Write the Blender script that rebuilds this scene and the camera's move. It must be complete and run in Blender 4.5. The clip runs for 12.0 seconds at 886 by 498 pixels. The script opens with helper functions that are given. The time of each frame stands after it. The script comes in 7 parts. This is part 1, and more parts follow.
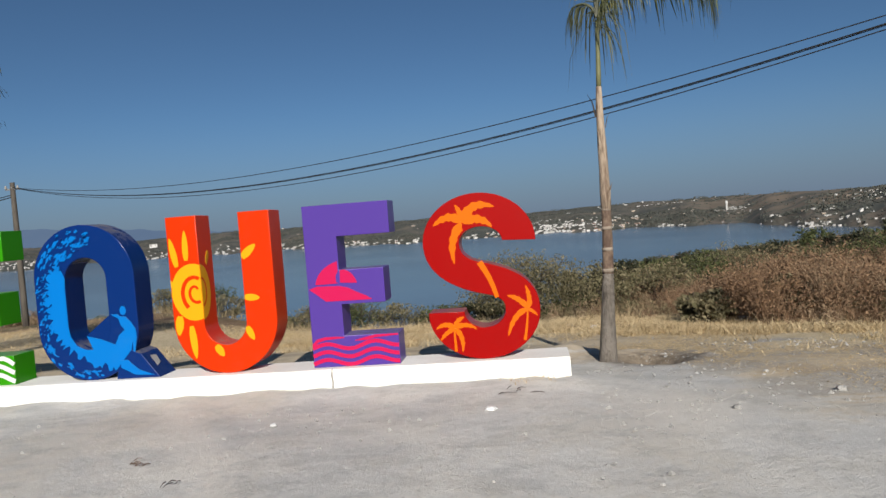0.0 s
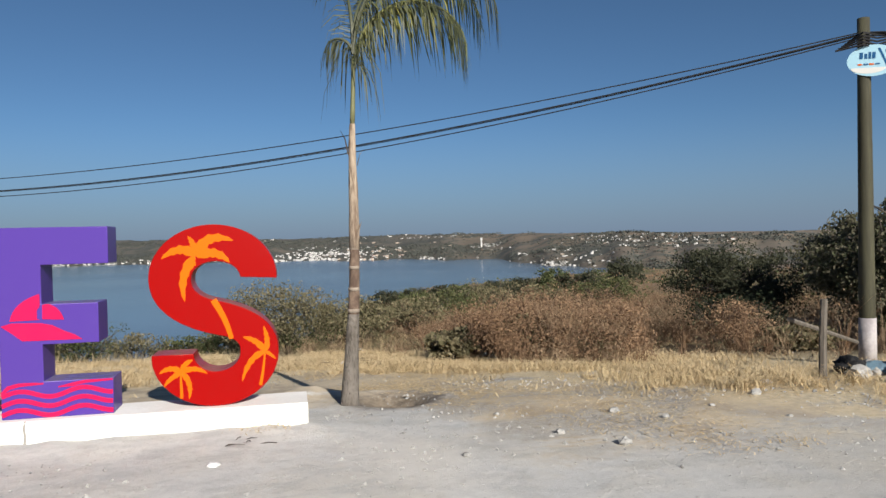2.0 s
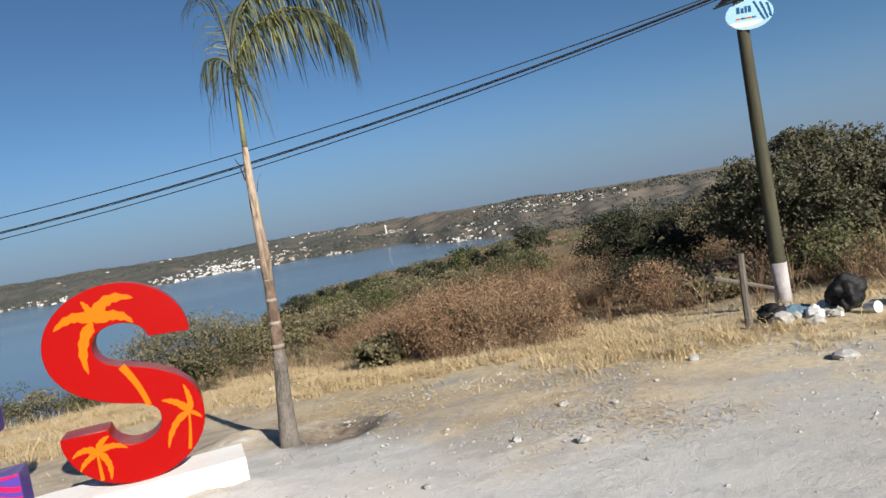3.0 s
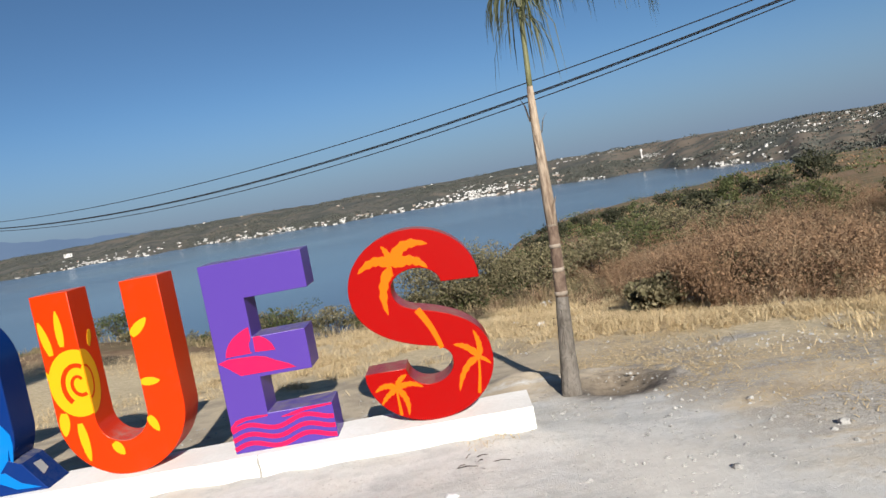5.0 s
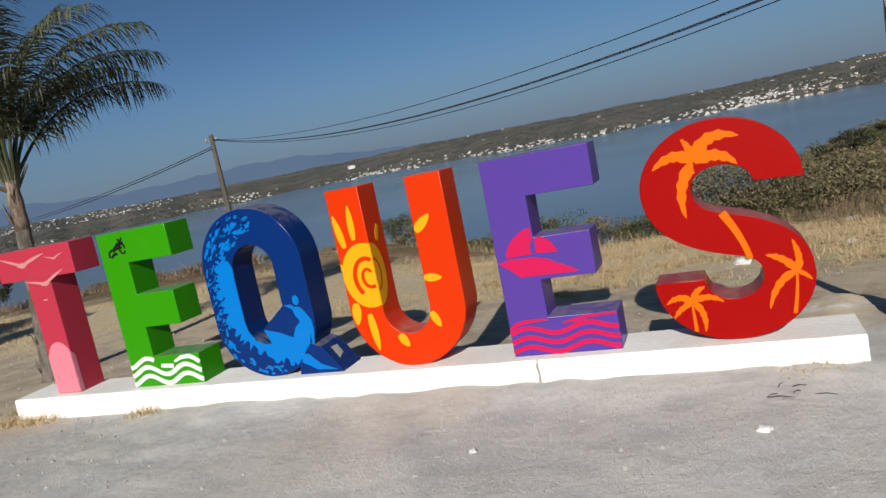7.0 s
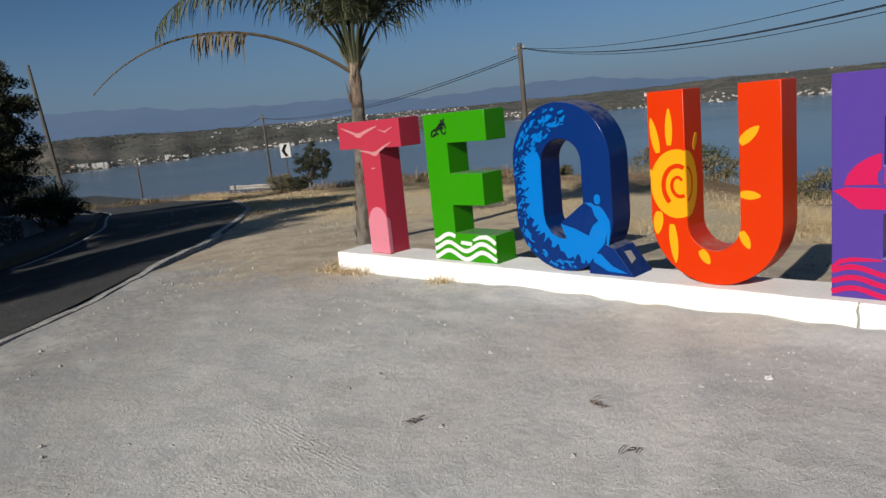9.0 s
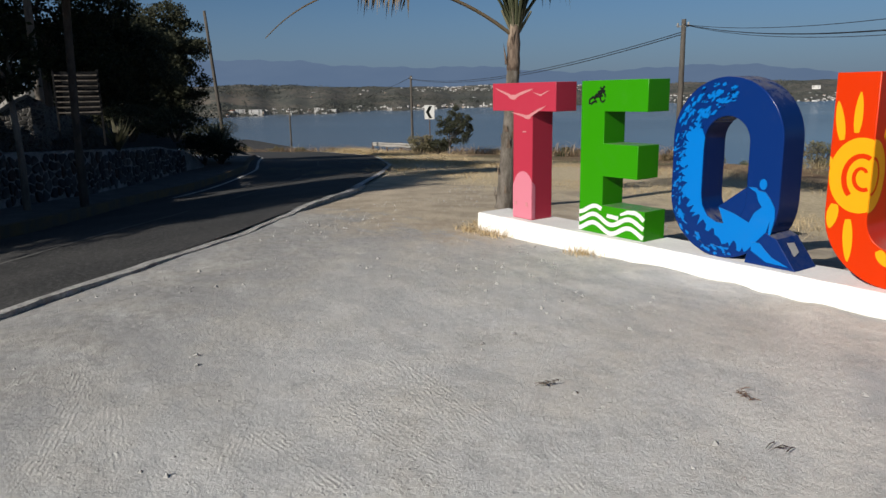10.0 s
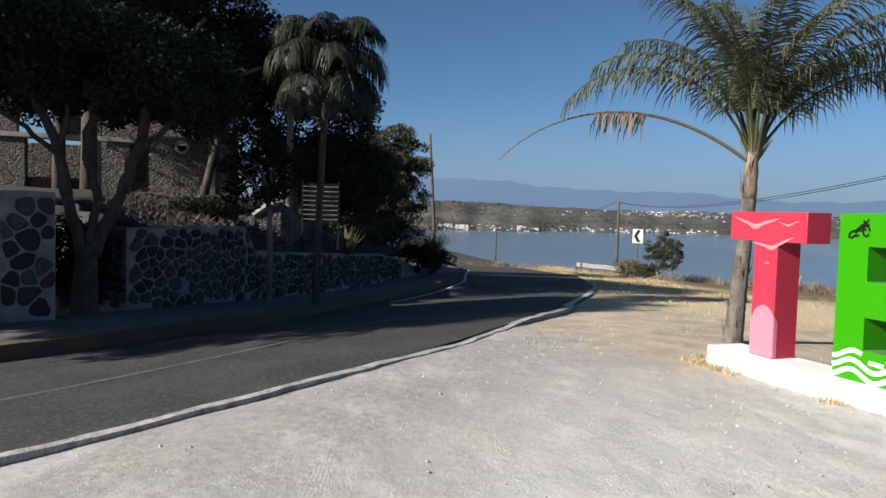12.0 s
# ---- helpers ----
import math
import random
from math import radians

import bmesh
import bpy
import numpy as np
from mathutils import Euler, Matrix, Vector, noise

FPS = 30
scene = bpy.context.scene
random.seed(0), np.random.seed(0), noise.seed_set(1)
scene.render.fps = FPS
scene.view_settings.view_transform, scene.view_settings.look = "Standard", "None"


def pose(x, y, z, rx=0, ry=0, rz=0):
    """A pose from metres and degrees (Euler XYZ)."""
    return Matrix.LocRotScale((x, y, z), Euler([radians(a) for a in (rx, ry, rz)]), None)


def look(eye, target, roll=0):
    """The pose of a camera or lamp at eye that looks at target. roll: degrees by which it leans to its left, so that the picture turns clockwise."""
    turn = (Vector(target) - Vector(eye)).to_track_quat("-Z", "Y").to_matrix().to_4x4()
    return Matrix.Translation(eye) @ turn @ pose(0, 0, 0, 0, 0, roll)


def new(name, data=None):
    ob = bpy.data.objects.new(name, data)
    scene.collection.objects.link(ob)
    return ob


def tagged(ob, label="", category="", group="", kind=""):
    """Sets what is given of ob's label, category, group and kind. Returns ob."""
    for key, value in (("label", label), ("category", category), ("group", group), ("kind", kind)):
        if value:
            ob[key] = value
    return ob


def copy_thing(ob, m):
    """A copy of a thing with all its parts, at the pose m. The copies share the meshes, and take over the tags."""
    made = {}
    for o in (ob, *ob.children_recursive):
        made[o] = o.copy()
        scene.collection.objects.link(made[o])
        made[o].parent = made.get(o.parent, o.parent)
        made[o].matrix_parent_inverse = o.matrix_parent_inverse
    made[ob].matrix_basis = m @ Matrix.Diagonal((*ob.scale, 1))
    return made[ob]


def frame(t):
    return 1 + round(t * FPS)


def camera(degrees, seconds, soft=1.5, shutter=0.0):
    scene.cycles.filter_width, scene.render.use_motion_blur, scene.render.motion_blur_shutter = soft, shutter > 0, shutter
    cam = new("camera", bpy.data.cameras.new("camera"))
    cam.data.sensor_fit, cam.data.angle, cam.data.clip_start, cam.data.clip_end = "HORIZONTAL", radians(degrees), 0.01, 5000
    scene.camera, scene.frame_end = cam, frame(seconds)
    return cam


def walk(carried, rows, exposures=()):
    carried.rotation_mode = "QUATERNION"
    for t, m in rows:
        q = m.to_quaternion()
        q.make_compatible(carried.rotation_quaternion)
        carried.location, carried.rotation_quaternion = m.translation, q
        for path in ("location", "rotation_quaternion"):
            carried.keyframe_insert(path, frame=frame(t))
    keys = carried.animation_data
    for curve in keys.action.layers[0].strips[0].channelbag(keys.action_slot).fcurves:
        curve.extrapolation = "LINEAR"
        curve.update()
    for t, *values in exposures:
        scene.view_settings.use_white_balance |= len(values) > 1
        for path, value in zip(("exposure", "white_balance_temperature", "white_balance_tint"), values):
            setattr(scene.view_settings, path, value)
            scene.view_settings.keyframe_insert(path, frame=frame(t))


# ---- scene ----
cam = camera(63.2, 12.0)
PATH = [
    (0, (7.959, -7.1, 1.611), (7.737, -5.114, 1.535), -4.4),
    (0.5, (8.01, -7.065, 1.607), (7.993, -5.067, 1.527), -3.5),
    (1, (8.077, -7.006, 1.61), (8.216, -5.013, 1.536), -3.1),
    (1.5, (8.131, -6.947, 1.629), (8.358, -4.961, 1.576), -1.4),
    (2, (8.18, -6.813, 1.7), (8.603, -4.859, 1.669), -1.3),
    (2.3, (8.183, -6.677, 1.761), (8.813, -4.784, 1.701), -4.2),
    (2.5, (8.185, -6.587, 1.802), (8.88, -4.713, 1.733), -6.6),
    (2.7, (8.166, -6.524, 1.863), (8.882, -4.659, 1.772), -8.9),
    (4.3, (8.144, -6.106, 2.211), (8.428, -4.13, 2.091), -9.7),
    (4.5, (8.11, -6.085, 2.211), (8.3, -4.099, 2.069), -9.9),
    (5, (7.938, -6.009, 2.182), (7.9, -4.017, 2.006), -10.4),
    (5.5, (7.741, -5.881, 2.181), (7.486, -3.906, 2.002), -12.5),
    (6, (7.659, -5.741, 2.153), (7.18, -3.809, 1.956), -12.1),
    (6.5, (7.621, -5.574, 2.1), (6.987, -3.69, 1.877), -9.9),
    (6.7, (7.613, -5.549, 2.078), (6.93, -3.686, 1.822), -10.8),
    (8.3, (7.49, -5.7, 1.965), (6.348, -4.092, 1.634), -6.5),
    (8.5, (7.45, -5.721, 1.924), (6.228, -4.176, 1.577), -6.0),
    (9, (7.407, -5.767, 1.873), (6.02, -4.374, 1.503), -5.8),
    (9.5, (7.359, -5.831, 1.827), (5.874, -4.56, 1.401), -2.3),
    (10, (7.281, -5.862, 1.78), (5.676, -4.749, 1.354), -1.1),
    (10.5, (7.21, -5.933, 1.728), (5.517, -4.929, 1.373), 3.1),
    (11, (7.186, -6.01, 1.72), (5.407, -5.141, 1.44), 3.5),
    (11.5, (7.18, -6.112, 1.766), (5.336, -5.361, 1.581), 2.0),
    (12, (7.09, -6.144, 1.779), (5.203, -5.488, 1.673), 1.6),
]
EXPOSURES = [(0.0, 0.3), (1.0, 0.42), (2.5, 0.7), (4.5, 0.96), (5.0, 0.76), (5.5, 0.5), (6.5, 0.28), (8.5, 0.12), (9.5, 0.12), (10.5, 0.34), (11.0, 0.48), (11.5, 0.7), (12.0, 0.94)]
walk(cam, [(t, look(eye, target, roll)) for t, eye, target, roll in PATH], EXPOSURES)

# ---- light ----
SUN_AZ, SUN_EL = 169.0, 26.2
world = bpy.data.worlds.new("world")
scene.world = world
world.use_nodes = True
wn = world.node_tree
sky = wn.nodes.new("ShaderNodeTexSky")
sky.sky_type, sky.sun_disc = "NISHITA", False
sky.sun_elevation, sky.sun_rotation = radians(SUN_EL), radians(SUN_AZ)
sky.altitude, sky.air_density, sky.dust_density, sky.ozone_density = 900.0, 0.7, 1.4, 4.4
wn.nodes["Background"].inputs[1].default_value = 0.052
tint = wn.nodes.new("ShaderNodeMix")
tint.data_type, tint.blend_type = "RGBA", "MULTIPLY"
tint.inputs[0].default_value, tint.inputs[7].default_value = 1.0, (0.86, 1.0, 0.985, 1.0)
wn.links.new(sky.outputs[0], tint.inputs[6])
# a low layer of grey-blue haze, the same all round the horizon
up_way, rise, haze = wn.nodes.new("ShaderNodeSeparateXYZ"), wn.nodes.new("ShaderNodeMapRange"), wn.nodes.new("ShaderNodeMix")
wn.links.new(wn.nodes.new("ShaderNodeTexCoord").outputs["Generated"], up_way.inputs[0])
rise.interpolation_type = "SMOOTHSTEP"
for k, v in enumerate((-0.03, 0.17, 0.9, 0.0)):
    rise.inputs[k + 1].default_value = v
wn.links.new(up_way.outputs[2], rise.inputs[0])
haze.data_type = "RGBA"
haze.inputs[7].default_value = (2.4, 3.2, 4.55, 1.0)
wn.links.new(rise.outputs[0], haze.inputs[0])
wn.links.new(tint.outputs[2], haze.inputs[6])
wn.links.new(haze.outputs[2], wn.nodes["Background"].inputs[0])
sun = new("sun", bpy.data.lights.new("sun", "SUN"))
sun.data.energy, sun.data.angle, sun.data.color = 5.0, radians(0.5), (1.0, 0.94, 0.85)
sun.matrix_world = look((100 * math.sin(radians(SUN_AZ)) * math.cos(radians(SUN_EL)), 100 * math.cos(radians(SUN_AZ)) * math.cos(radians(SUN_EL)), 100 * math.sin(radians(SUN_EL))), (0, 0, 0))


# ---- materials ----
class Nodes:
    """Short hand for building a node material."""

    def __init__(self, name):
        self.m = bpy.data.materials.new(name)
        self.m.use_nodes = True
        self.t = self.m.node_tree
        self.b = self.t.nodes["Principled BSDF"]
        self.out = self.t.nodes["Material Output"]

    def n(self, kind, operation="", data_type="", blend_type="", interpolation_type="", feature=""):
        node = self.t.nodes.new("ShaderNode" + kind)
        if operation:
            node.operation = operation
        if data_type:
            node.data_type = data_type
        if blend_type:
            node.blend_type = blend_type
        if interpolation_type:
            node.interpolation_type = interpolation_type
        if feature:
            node.feature = feature
        return node

    def set(self, socket, v):
        if hasattr(v, "links"):
            self.t.links.new(v, socket)
        else:
            socket.default_value = (*v, 1.0) if isinstance(v, tuple) and len(v) == 3 and socket.type == "RGBA" else v

    def pos(self):
        return self.n("NewGeometry").outputs["Position"]

    def obj(self):
        return self.n("TexCoord").outputs["Object"]

    def noise(self, vec, scale, detail=4.0, rough=0.55, dist=0.0):
        node = self.n("TexNoise")
        self.set(node.inputs["Vector"], vec)
        for k, v in (("Scale", scale), ("Detail", detail), ("Roughness", rough), ("Distortion", dist)):
            node.inputs[k].default_value = v
        return node.outputs["Fac"]

    def math(self, op, a, b=0.0):
        node = self.n("Math", operation=op)
        self.set(node.inputs[0], a)
        self.set(node.inputs[1], b)
        return node.outputs[0]

    def ramp(self, v, a, b, lo=0.0, hi=1.0):
        node = self.n("MapRange", interpolation_type="SMOOTHSTEP")
        self.set(node.inputs[0], v)
        for i, x in enumerate((a, b, lo, hi)):
            node.inputs[i + 1].default_value = x
        return node.outputs[0]

    def mix(self, fac, a, b, mode="MIX"):
        node = self.n("Mix", data_type="RGBA", blend_type=mode)
        self.set(node.inputs[0], fac)
        self.set(node.inputs[6], a)
        self.set(node.inputs[7], b)
        return node.outputs[2]

    def stretch(self, vec, sx, sy, sz):
        node = self.n("Mapping")
        self.set(node.inputs[0], vec)
        node.inputs["Scale"].default_value = (sx, sy, sz)
        return node.outputs[0]

    def bump(self, h, strength=0.4, distance=0.01):
        node = self.n("Bump")
        node.inputs["Strength"].default_value, node.inputs["Distance"].default_value = strength, distance
        self.set(node.inputs["Height"], h)
        self.set(self.b.inputs["Normal"], node.outputs[0])

    def done(self, color, rough=0.8, metal=0.0, spec=0.5):
        self.set(self.b.inputs["Base Color"], color)
        self.set(self.b.inputs["Roughness"], rough)
        self.b.inputs["Metallic"].default_value = metal
        self.b.inputs["Specular IOR Level"].default_value = spec
        return self.m


def surf(name, c1, c2, scale=3.0, fine=40.0, rough=0.8, bump=0.3, dist=0.01, metal=0.0, spec=0.4, stretch=(1, 1, 1)):
    """Two colours mixed at two scales, with relief."""
    s = Nodes(name)
    v = s.stretch(s.pos(), *stretch)
    a, b = s.noise(v, scale, 5), s.noise(v, fine, 3)
    m = s.ramp(s.math("ADD", s.math("MULTIPLY", a, 0.7), s.math("MULTIPLY", b, 0.3)), 0.36, 0.64)
    if bump:
        s.bump(s.math("ADD", s.math("MULTIPLY", a, 0.5), b), bump, dist)
    return s.done(s.mix(m, c1, c2), rough, metal, spec)


def paint(name, c, dirt=(0.262, 0.247, 0.225), rough=0.28, grime=0.25):
    """Gloss enamel on sheet metal: slight waviness, dust and small scuffs."""
    s = Nodes(name)
    v = s.pos()
    a, b, d = s.noise(v, 1.7, 4), s.noise(v, 9.0, 6, 0.65), s.noise(v, 60.0, 2)
    f = s.ramp(s.math("ADD", s.math("MULTIPLY", a, 0.4), s.math("MULTIPLY", b, 0.6)), 0.5, 0.78, 0.0, grime)
    up = s.n("SeparateXYZ")
    s.set(up.inputs[0], s.n("NewGeometry").outputs["Normal"])
    dust = s.math("MULTIPLY", s.ramp(up.outputs[2], 0.5, 0.95, 0.0, 0.55), s.ramp(s.math("ADD", s.math("MULTIPLY", b, 0.7), s.math("MULTIPLY", d, 0.3)), 0.36, 0.62))
    s.bump(s.math("ADD", s.math("MULTIPLY", a, 0.9), s.math("MULTIPLY", d, 0.04)), 0.12, 0.02)
    col = s.mix(dust, s.mix(f, c, tuple(0.88 * x + 0.12 * y for x, y in zip(c, dirt))), dirt)
    return s.done(col, s.ramp(s.math("ADD", f, dust), 0.0, 0.5, rough, 0.7), 0.0, 0.16)


def leafy(name, c1, c2, c3, rough=0.6, trans=0.35):
    """Leaves: colour by island and a little light through them."""
    s = Nodes(name)
    g = s.n("NewGeometry")
    r = g.outputs["Random Per Island"]
    big = s.noise(g.outputs["Position"], 0.9, 3)
    col = s.mix(s.ramp(r, 0.15, 0.85), s.mix(s.ramp(big, 0.35, 0.65), c1, c2), c3)
    m = s.done(col, rough, 0.0, 0.3)
    t, mx = s.n("BsdfTranslucent"), s.n("MixShader")
    s.set(t.inputs[0], col)
    mx.inputs[0].default_value = trans
    s.t.links.new(s.b.outputs[0], mx.inputs[1])
    s.t.links.new(t.outputs[0], mx.inputs[2])
    s.t.links.new(mx.outputs[0], s.out.inputs[0])
    return m


def ground_material():
    s = Nodes("ground")
    p = s.pos()
    sep = s.n("SeparateXYZ")
    s.set(sep.inputs[0], p)
    X, Y = sep.outputs[0], sep.outputs[1]
    big, mid, fine, grit = s.noise(p, 0.32, 5, 0.6), s.noise(p, 1.6, 6, 0.62), s.noise(p, 11.0, 6, 0.65), s.noise(p, 70.0, 4, 0.7)
    streak = s.noise(s.stretch(p, 0.8, 1.8, 1), 0.9, 7, 0.68, 0.3)
    # pale compacted caliche of the lay-by, greyer where loose gravel lies
    lot = s.mix(s.ramp(s.math("ADD", s.math("MULTIPLY", mid, 0.5), s.math("MULTIPLY", streak, 0.5)), 0.38, 0.64), (0.475, 0.472, 0.463), (0.57, 0.565, 0.55))
    lot = s.mix(s.ramp(fine, 0.42, 0.68, 0.0, 0.3), lot, (0.32, 0.313, 0.305))
    # a band of loose blue-grey gravel before the plinth, broken by pale smears
    smear = s.noise(s.stretch(p, 0.55, 1.5, 1), 1.5, 6, 0.66, 0.4)
    band_y = s.math("ADD", Y, s.math("MULTIPLY", s.math("SUBTRACT", big, 0.5), 2.4))
    grey = s.math("MULTIPLY", s.math("MULTIPLY", s.ramp(band_y, -2.6, -1.1), s.ramp(smear, 0.62, 0.44)), s.ramp(X, 7.2, 4.6, 0.15, 1.0))
    lot = s.mix(s.math("MULTIPLY", grey, 0.6), lot, s.mix(s.ramp(s.math("ADD", s.math("MULTIPLY", fine, 0.4), s.math("MULTIPLY", grit, 0.6)), 0.4, 0.6), (0.2, 0.203, 0.21), (0.42, 0.42, 0.42)))
    lot = s.mix(s.ramp(smear, 0.54, 0.7, 0.0, 0.65), lot, (0.56, 0.545, 0.515))
    lot = s.mix(s.ramp(grit, 0.54, 0.7, 0.0, 0.5), lot, (0.2, 0.196, 0.19))
    lot = s.mix(s.ramp(s.noise(p, 150.0, 3, 0.7), 0.56, 0.68, 0.0, 0.35), lot, (0.66, 0.65, 0.63))
    chips = s.n("TexVoronoi")
    s.set(chips.inputs["Vector"], p)
    chips.inputs["Scale"].default_value = 17.0
    chip = s.math("MULTIPLY", s.ramp(chips.outputs["Distance"], 0.2, 0.1), s.ramp(mid, 0.4, 0.6))
    lot = s.mix(s.math("MULTIPLY", chip, 0.55), lot, (0.16, 0.155, 0.15))
    lot = s.mix(s.ramp(s.math("ADD", big, s.math("MULTIPLY", fine, 0.2)), 0.62, 0.75, 0.0, 0.7), lot, (0.495, 0.473, 0.435))
    # darker grey towards the road, and mottled patches of finer gravel
    off_road = s.math("ADD", s.math("ADD", s.math("MULTIPLY", X, 0.83), s.math("MULTIPLY", Y, 0.55)), s.math("MULTIPLY", s.math("SUBTRACT", big, 0.5), 1.6))
    lot = s.mix(s.ramp(off_road, 1.2, -2.2, 0.0, 0.85), lot, s.mix(s.ramp(fine, 0.35, 0.65), (0.215, 0.211, 0.204), (0.31, 0.305, 0.295)))
    lot = s.mix(s.math("MULTIPLY", s.ramp(s.noise(s.stretch(p, 0.7, 1.2, 1), 3.2, 6, 0.68, 0.5), 0.48, 0.6), 0.42), lot, s.mix(s.ramp(grit, 0.42, 0.58), (0.24, 0.24, 0.242), (0.42, 0.418, 0.412)))
    lot = s.mix(s.math("MULTIPLY", s.ramp(s.noise(s.stretch(p, 0.8, 1.25, 1), 1.3, 8, 0.74, 0.15), 0.48, 0.66), 0.3), lot, (0.64, 0.63, 0.607))
    # browner, darker gravel towards the signed pole
    lot = s.mix(s.ramp(s.math("ADD", X, s.math("MULTIPLY", mid, 2.0)), 10.5, 14.5, 0.0, 0.65), lot, s.mix(s.ramp(s.math("ADD", s.math("MULTIPLY", fine, 0.4), s.math("MULTIPLY", grit, 0.6)), 0.4, 0.6), (0.25, 0.232, 0.205), (0.42, 0.395, 0.355)))
    # tan dirt behind the letters
    dirt = s.mix(s.ramp(mid, 0.36, 0.64), (0.36, 0.3, 0.225), (0.5, 0.425, 0.328))
    dirt = s.mix(s.ramp(fine, 0.48, 0.72, 0.0, 0.4), dirt, (0.3, 0.25, 0.19))
    # grey gravel washed over the dirt at the lot's corner
    wash = s.math("MULTIPLY", s.ramp(s.noise(s.stretch(p, 0.8, 1.3, 1), 0.75, 4, 0.6, 0.6), 0.47, 0.56), s.ramp(X, 8.8, 10.2))
    dirt = s.mix(s.math("MULTIPLY", wash, 0.8), dirt, s.mix(s.ramp(s.math("ADD", s.math("MULTIPLY", fine, 0.35), s.math("MULTIPLY", grit, 0.65)), 0.4, 0.6), (0.22, 0.213, 0.203), (0.42, 0.402, 0.375)))
    straw = s.mix(s.ramp(fine, 0.35, 0.65), (0.42, 0.34, 0.215), (0.6, 0.5, 0.335))
    brown = s.mix(s.ramp(mid, 0.35, 0.62), (0.15, 0.095, 0.057), (0.24, 0.165, 0.1))
    far_n, far_m = s.noise(p, 0.006, 8, 0.62), s.noise(p, 0.05, 6, 0.7)
    brown = s.mix(s.ramp(s.math("ADD", s.math("MULTIPLY", big, 0.4), s.math("MULTIPLY", far_m, 0.6)), 0.44, 0.56, 0.0, 0.85), brown, (0.085, 0.09, 0.045))
    # Distance haze over the far hills is put into these greyed colours.
    far = s.mix(s.ramp(far_n, 0.40, 0.58), (0.07, 0.073, 0.065), (0.13, 0.115, 0.097))
    far = s.mix(s.ramp(far_m, 0.42, 0.6, 0.0, 0.8), far, (0.06, 0.067, 0.06))
    far = s.mix(s.ramp(s.noise(s.stretch(p, 1.0, 1.0, 6.0), 0.0045, 4, 0.5), 0.57, 0.63, 0.0, 0.45), far, (0.18, 0.145, 0.112))
    far = s.mix(s.math("MULTIPLY", s.ramp(X, 300.0, 650.0, 0.0, 0.7), s.ramp(s.noise(s.stretch(p, 1.0, 2.0, 1.0), 0.006, 4, 0.6), 0.45, 0.54)), far, (0.2, 0.155, 0.115))
    xr = s.math("MAXIMUM", s.math("SUBTRACT", X, 9.0), 0.0)
    yy = s.math("ADD", Y, s.math("MULTIPLY", s.math("SUBTRACT", big, 0.5), 3.2))
    yy = s.math("ADD", yy, s.math("MULTIPLY", s.math("SUBTRACT", fine, 0.5), 1.6))
    ye = s.math("ADD", yy, s.math("MULTIPLY", xr, 1.25))
    xl = s.math("MAXIMUM", s.math("SUBTRACT", -8.0, X), 0.0)
    ye = s.math("SUBTRACT", ye, s.math("MULTIPLY", xl, 0.3))
    step = s.ramp(X, 9.0, 10.4, 0.0, 2.1)
    yl = s.math("SUBTRACT", s.math("ADD", s.math("ADD", yy, step), s.ramp(X, 2.2, -1.2, 0.0, 2.0)), s.math("MULTIPLY", xl, 0.4))
    col = s.mix(s.math("MULTIPLY", s.ramp(yl, -0.1, 1.6), s.ramp(s.math("ADD", smear, s.math("MULTIPLY", s.ramp(yl, 0.5, 3.0), 0.3)), 0.4, 0.58)), lot, dirt)
    col = s.mix(s.math("MULTIPLY", s.ramp(ye, 1.2, 6.5, 0.1, 0.9), s.ramp(s.math("ADD", mid, s.math("MULTIPLY", s.ramp(ye, 3.0, 8.0), 0.25)), 0.42, 0.62)), col, straw)
    col = s.mix(s.ramp(ye, 10.5, 15.0), col, brown)
    dist = s.n("VectorMath", operation="LENGTH")
    s.set(dist.inputs[0], p)
    col = s.mix(s.ramp(dist.outputs["Value"], 450.0, 850.0), col, far)
    # freshly dug soil round the slender palm
    spot = s.n("VectorMath", operation="DISTANCE")
    s.set(spot.inputs[0], p)
    spot.inputs[1].default_value = (9.27, 1.05, -0.2)
    col = s.mix(s.ramp(s.math("ADD", spot.outputs["Value"], s.math("MULTIPLY", fine, 0.3)), 0.55, 0.95, 0.85, 0.0), col, s.mix(s.ramp(fine, 0.35, 0.65), (0.085, 0.066, 0.05), (0.18, 0.145, 0.108)))
    # scrape marks of a grader and tyres in two directions
    turn_a, turn_b = s.n("Mapping"), s.n("Mapping")
    for node, rot, sc in ((turn_a, -0.65, (0.7, 22.0, 1.0)), (turn_b, 0.55, (0.6, 16.0, 1.0))):
        s.set(node.inputs[0], p)
        node.inputs["Rotation"].default_value, node.inputs["Scale"].default_value = (0, 0, rot), sc
    ra, rb = s.noise(turn_a.outputs[0], 1.0, 3, 0.6), s.noise(turn_b.outputs[0], 1.0, 3, 0.6)
    rake = s.math("ADD", s.math("MULTIPLY", ra, s.ramp(mid, 0.55, 0.66)), s.math("MULTIPLY", rb, s.ramp(big, 0.54, 0.64)))
    # tread marks of tyres across the lot
    for x0, y0, x1, y1, w in ((3.41, -4.15, 4.9, -3.97, 0.12), (4.36, -3.49, 5.4, -3.7, 0.1), (1.95, -5.22, 3.61, -5.73, 0.09), (3.54, -4.63, 4.21, -5.01, 0.09), (2.87, -5.24, 3.75, -5.37, 0.07), (3.65, -4.65, 4.7, -4.55, 0.1), (3.61, -2.35, 4.61, -3.53, 0.05), (2.5, -3.43, 4.9, -3.59, 0.1), (3.3, -3.51, 4.8, -3.92, 0.08), (3.4, -6.16, 1.5, -5.37, 0.09)):
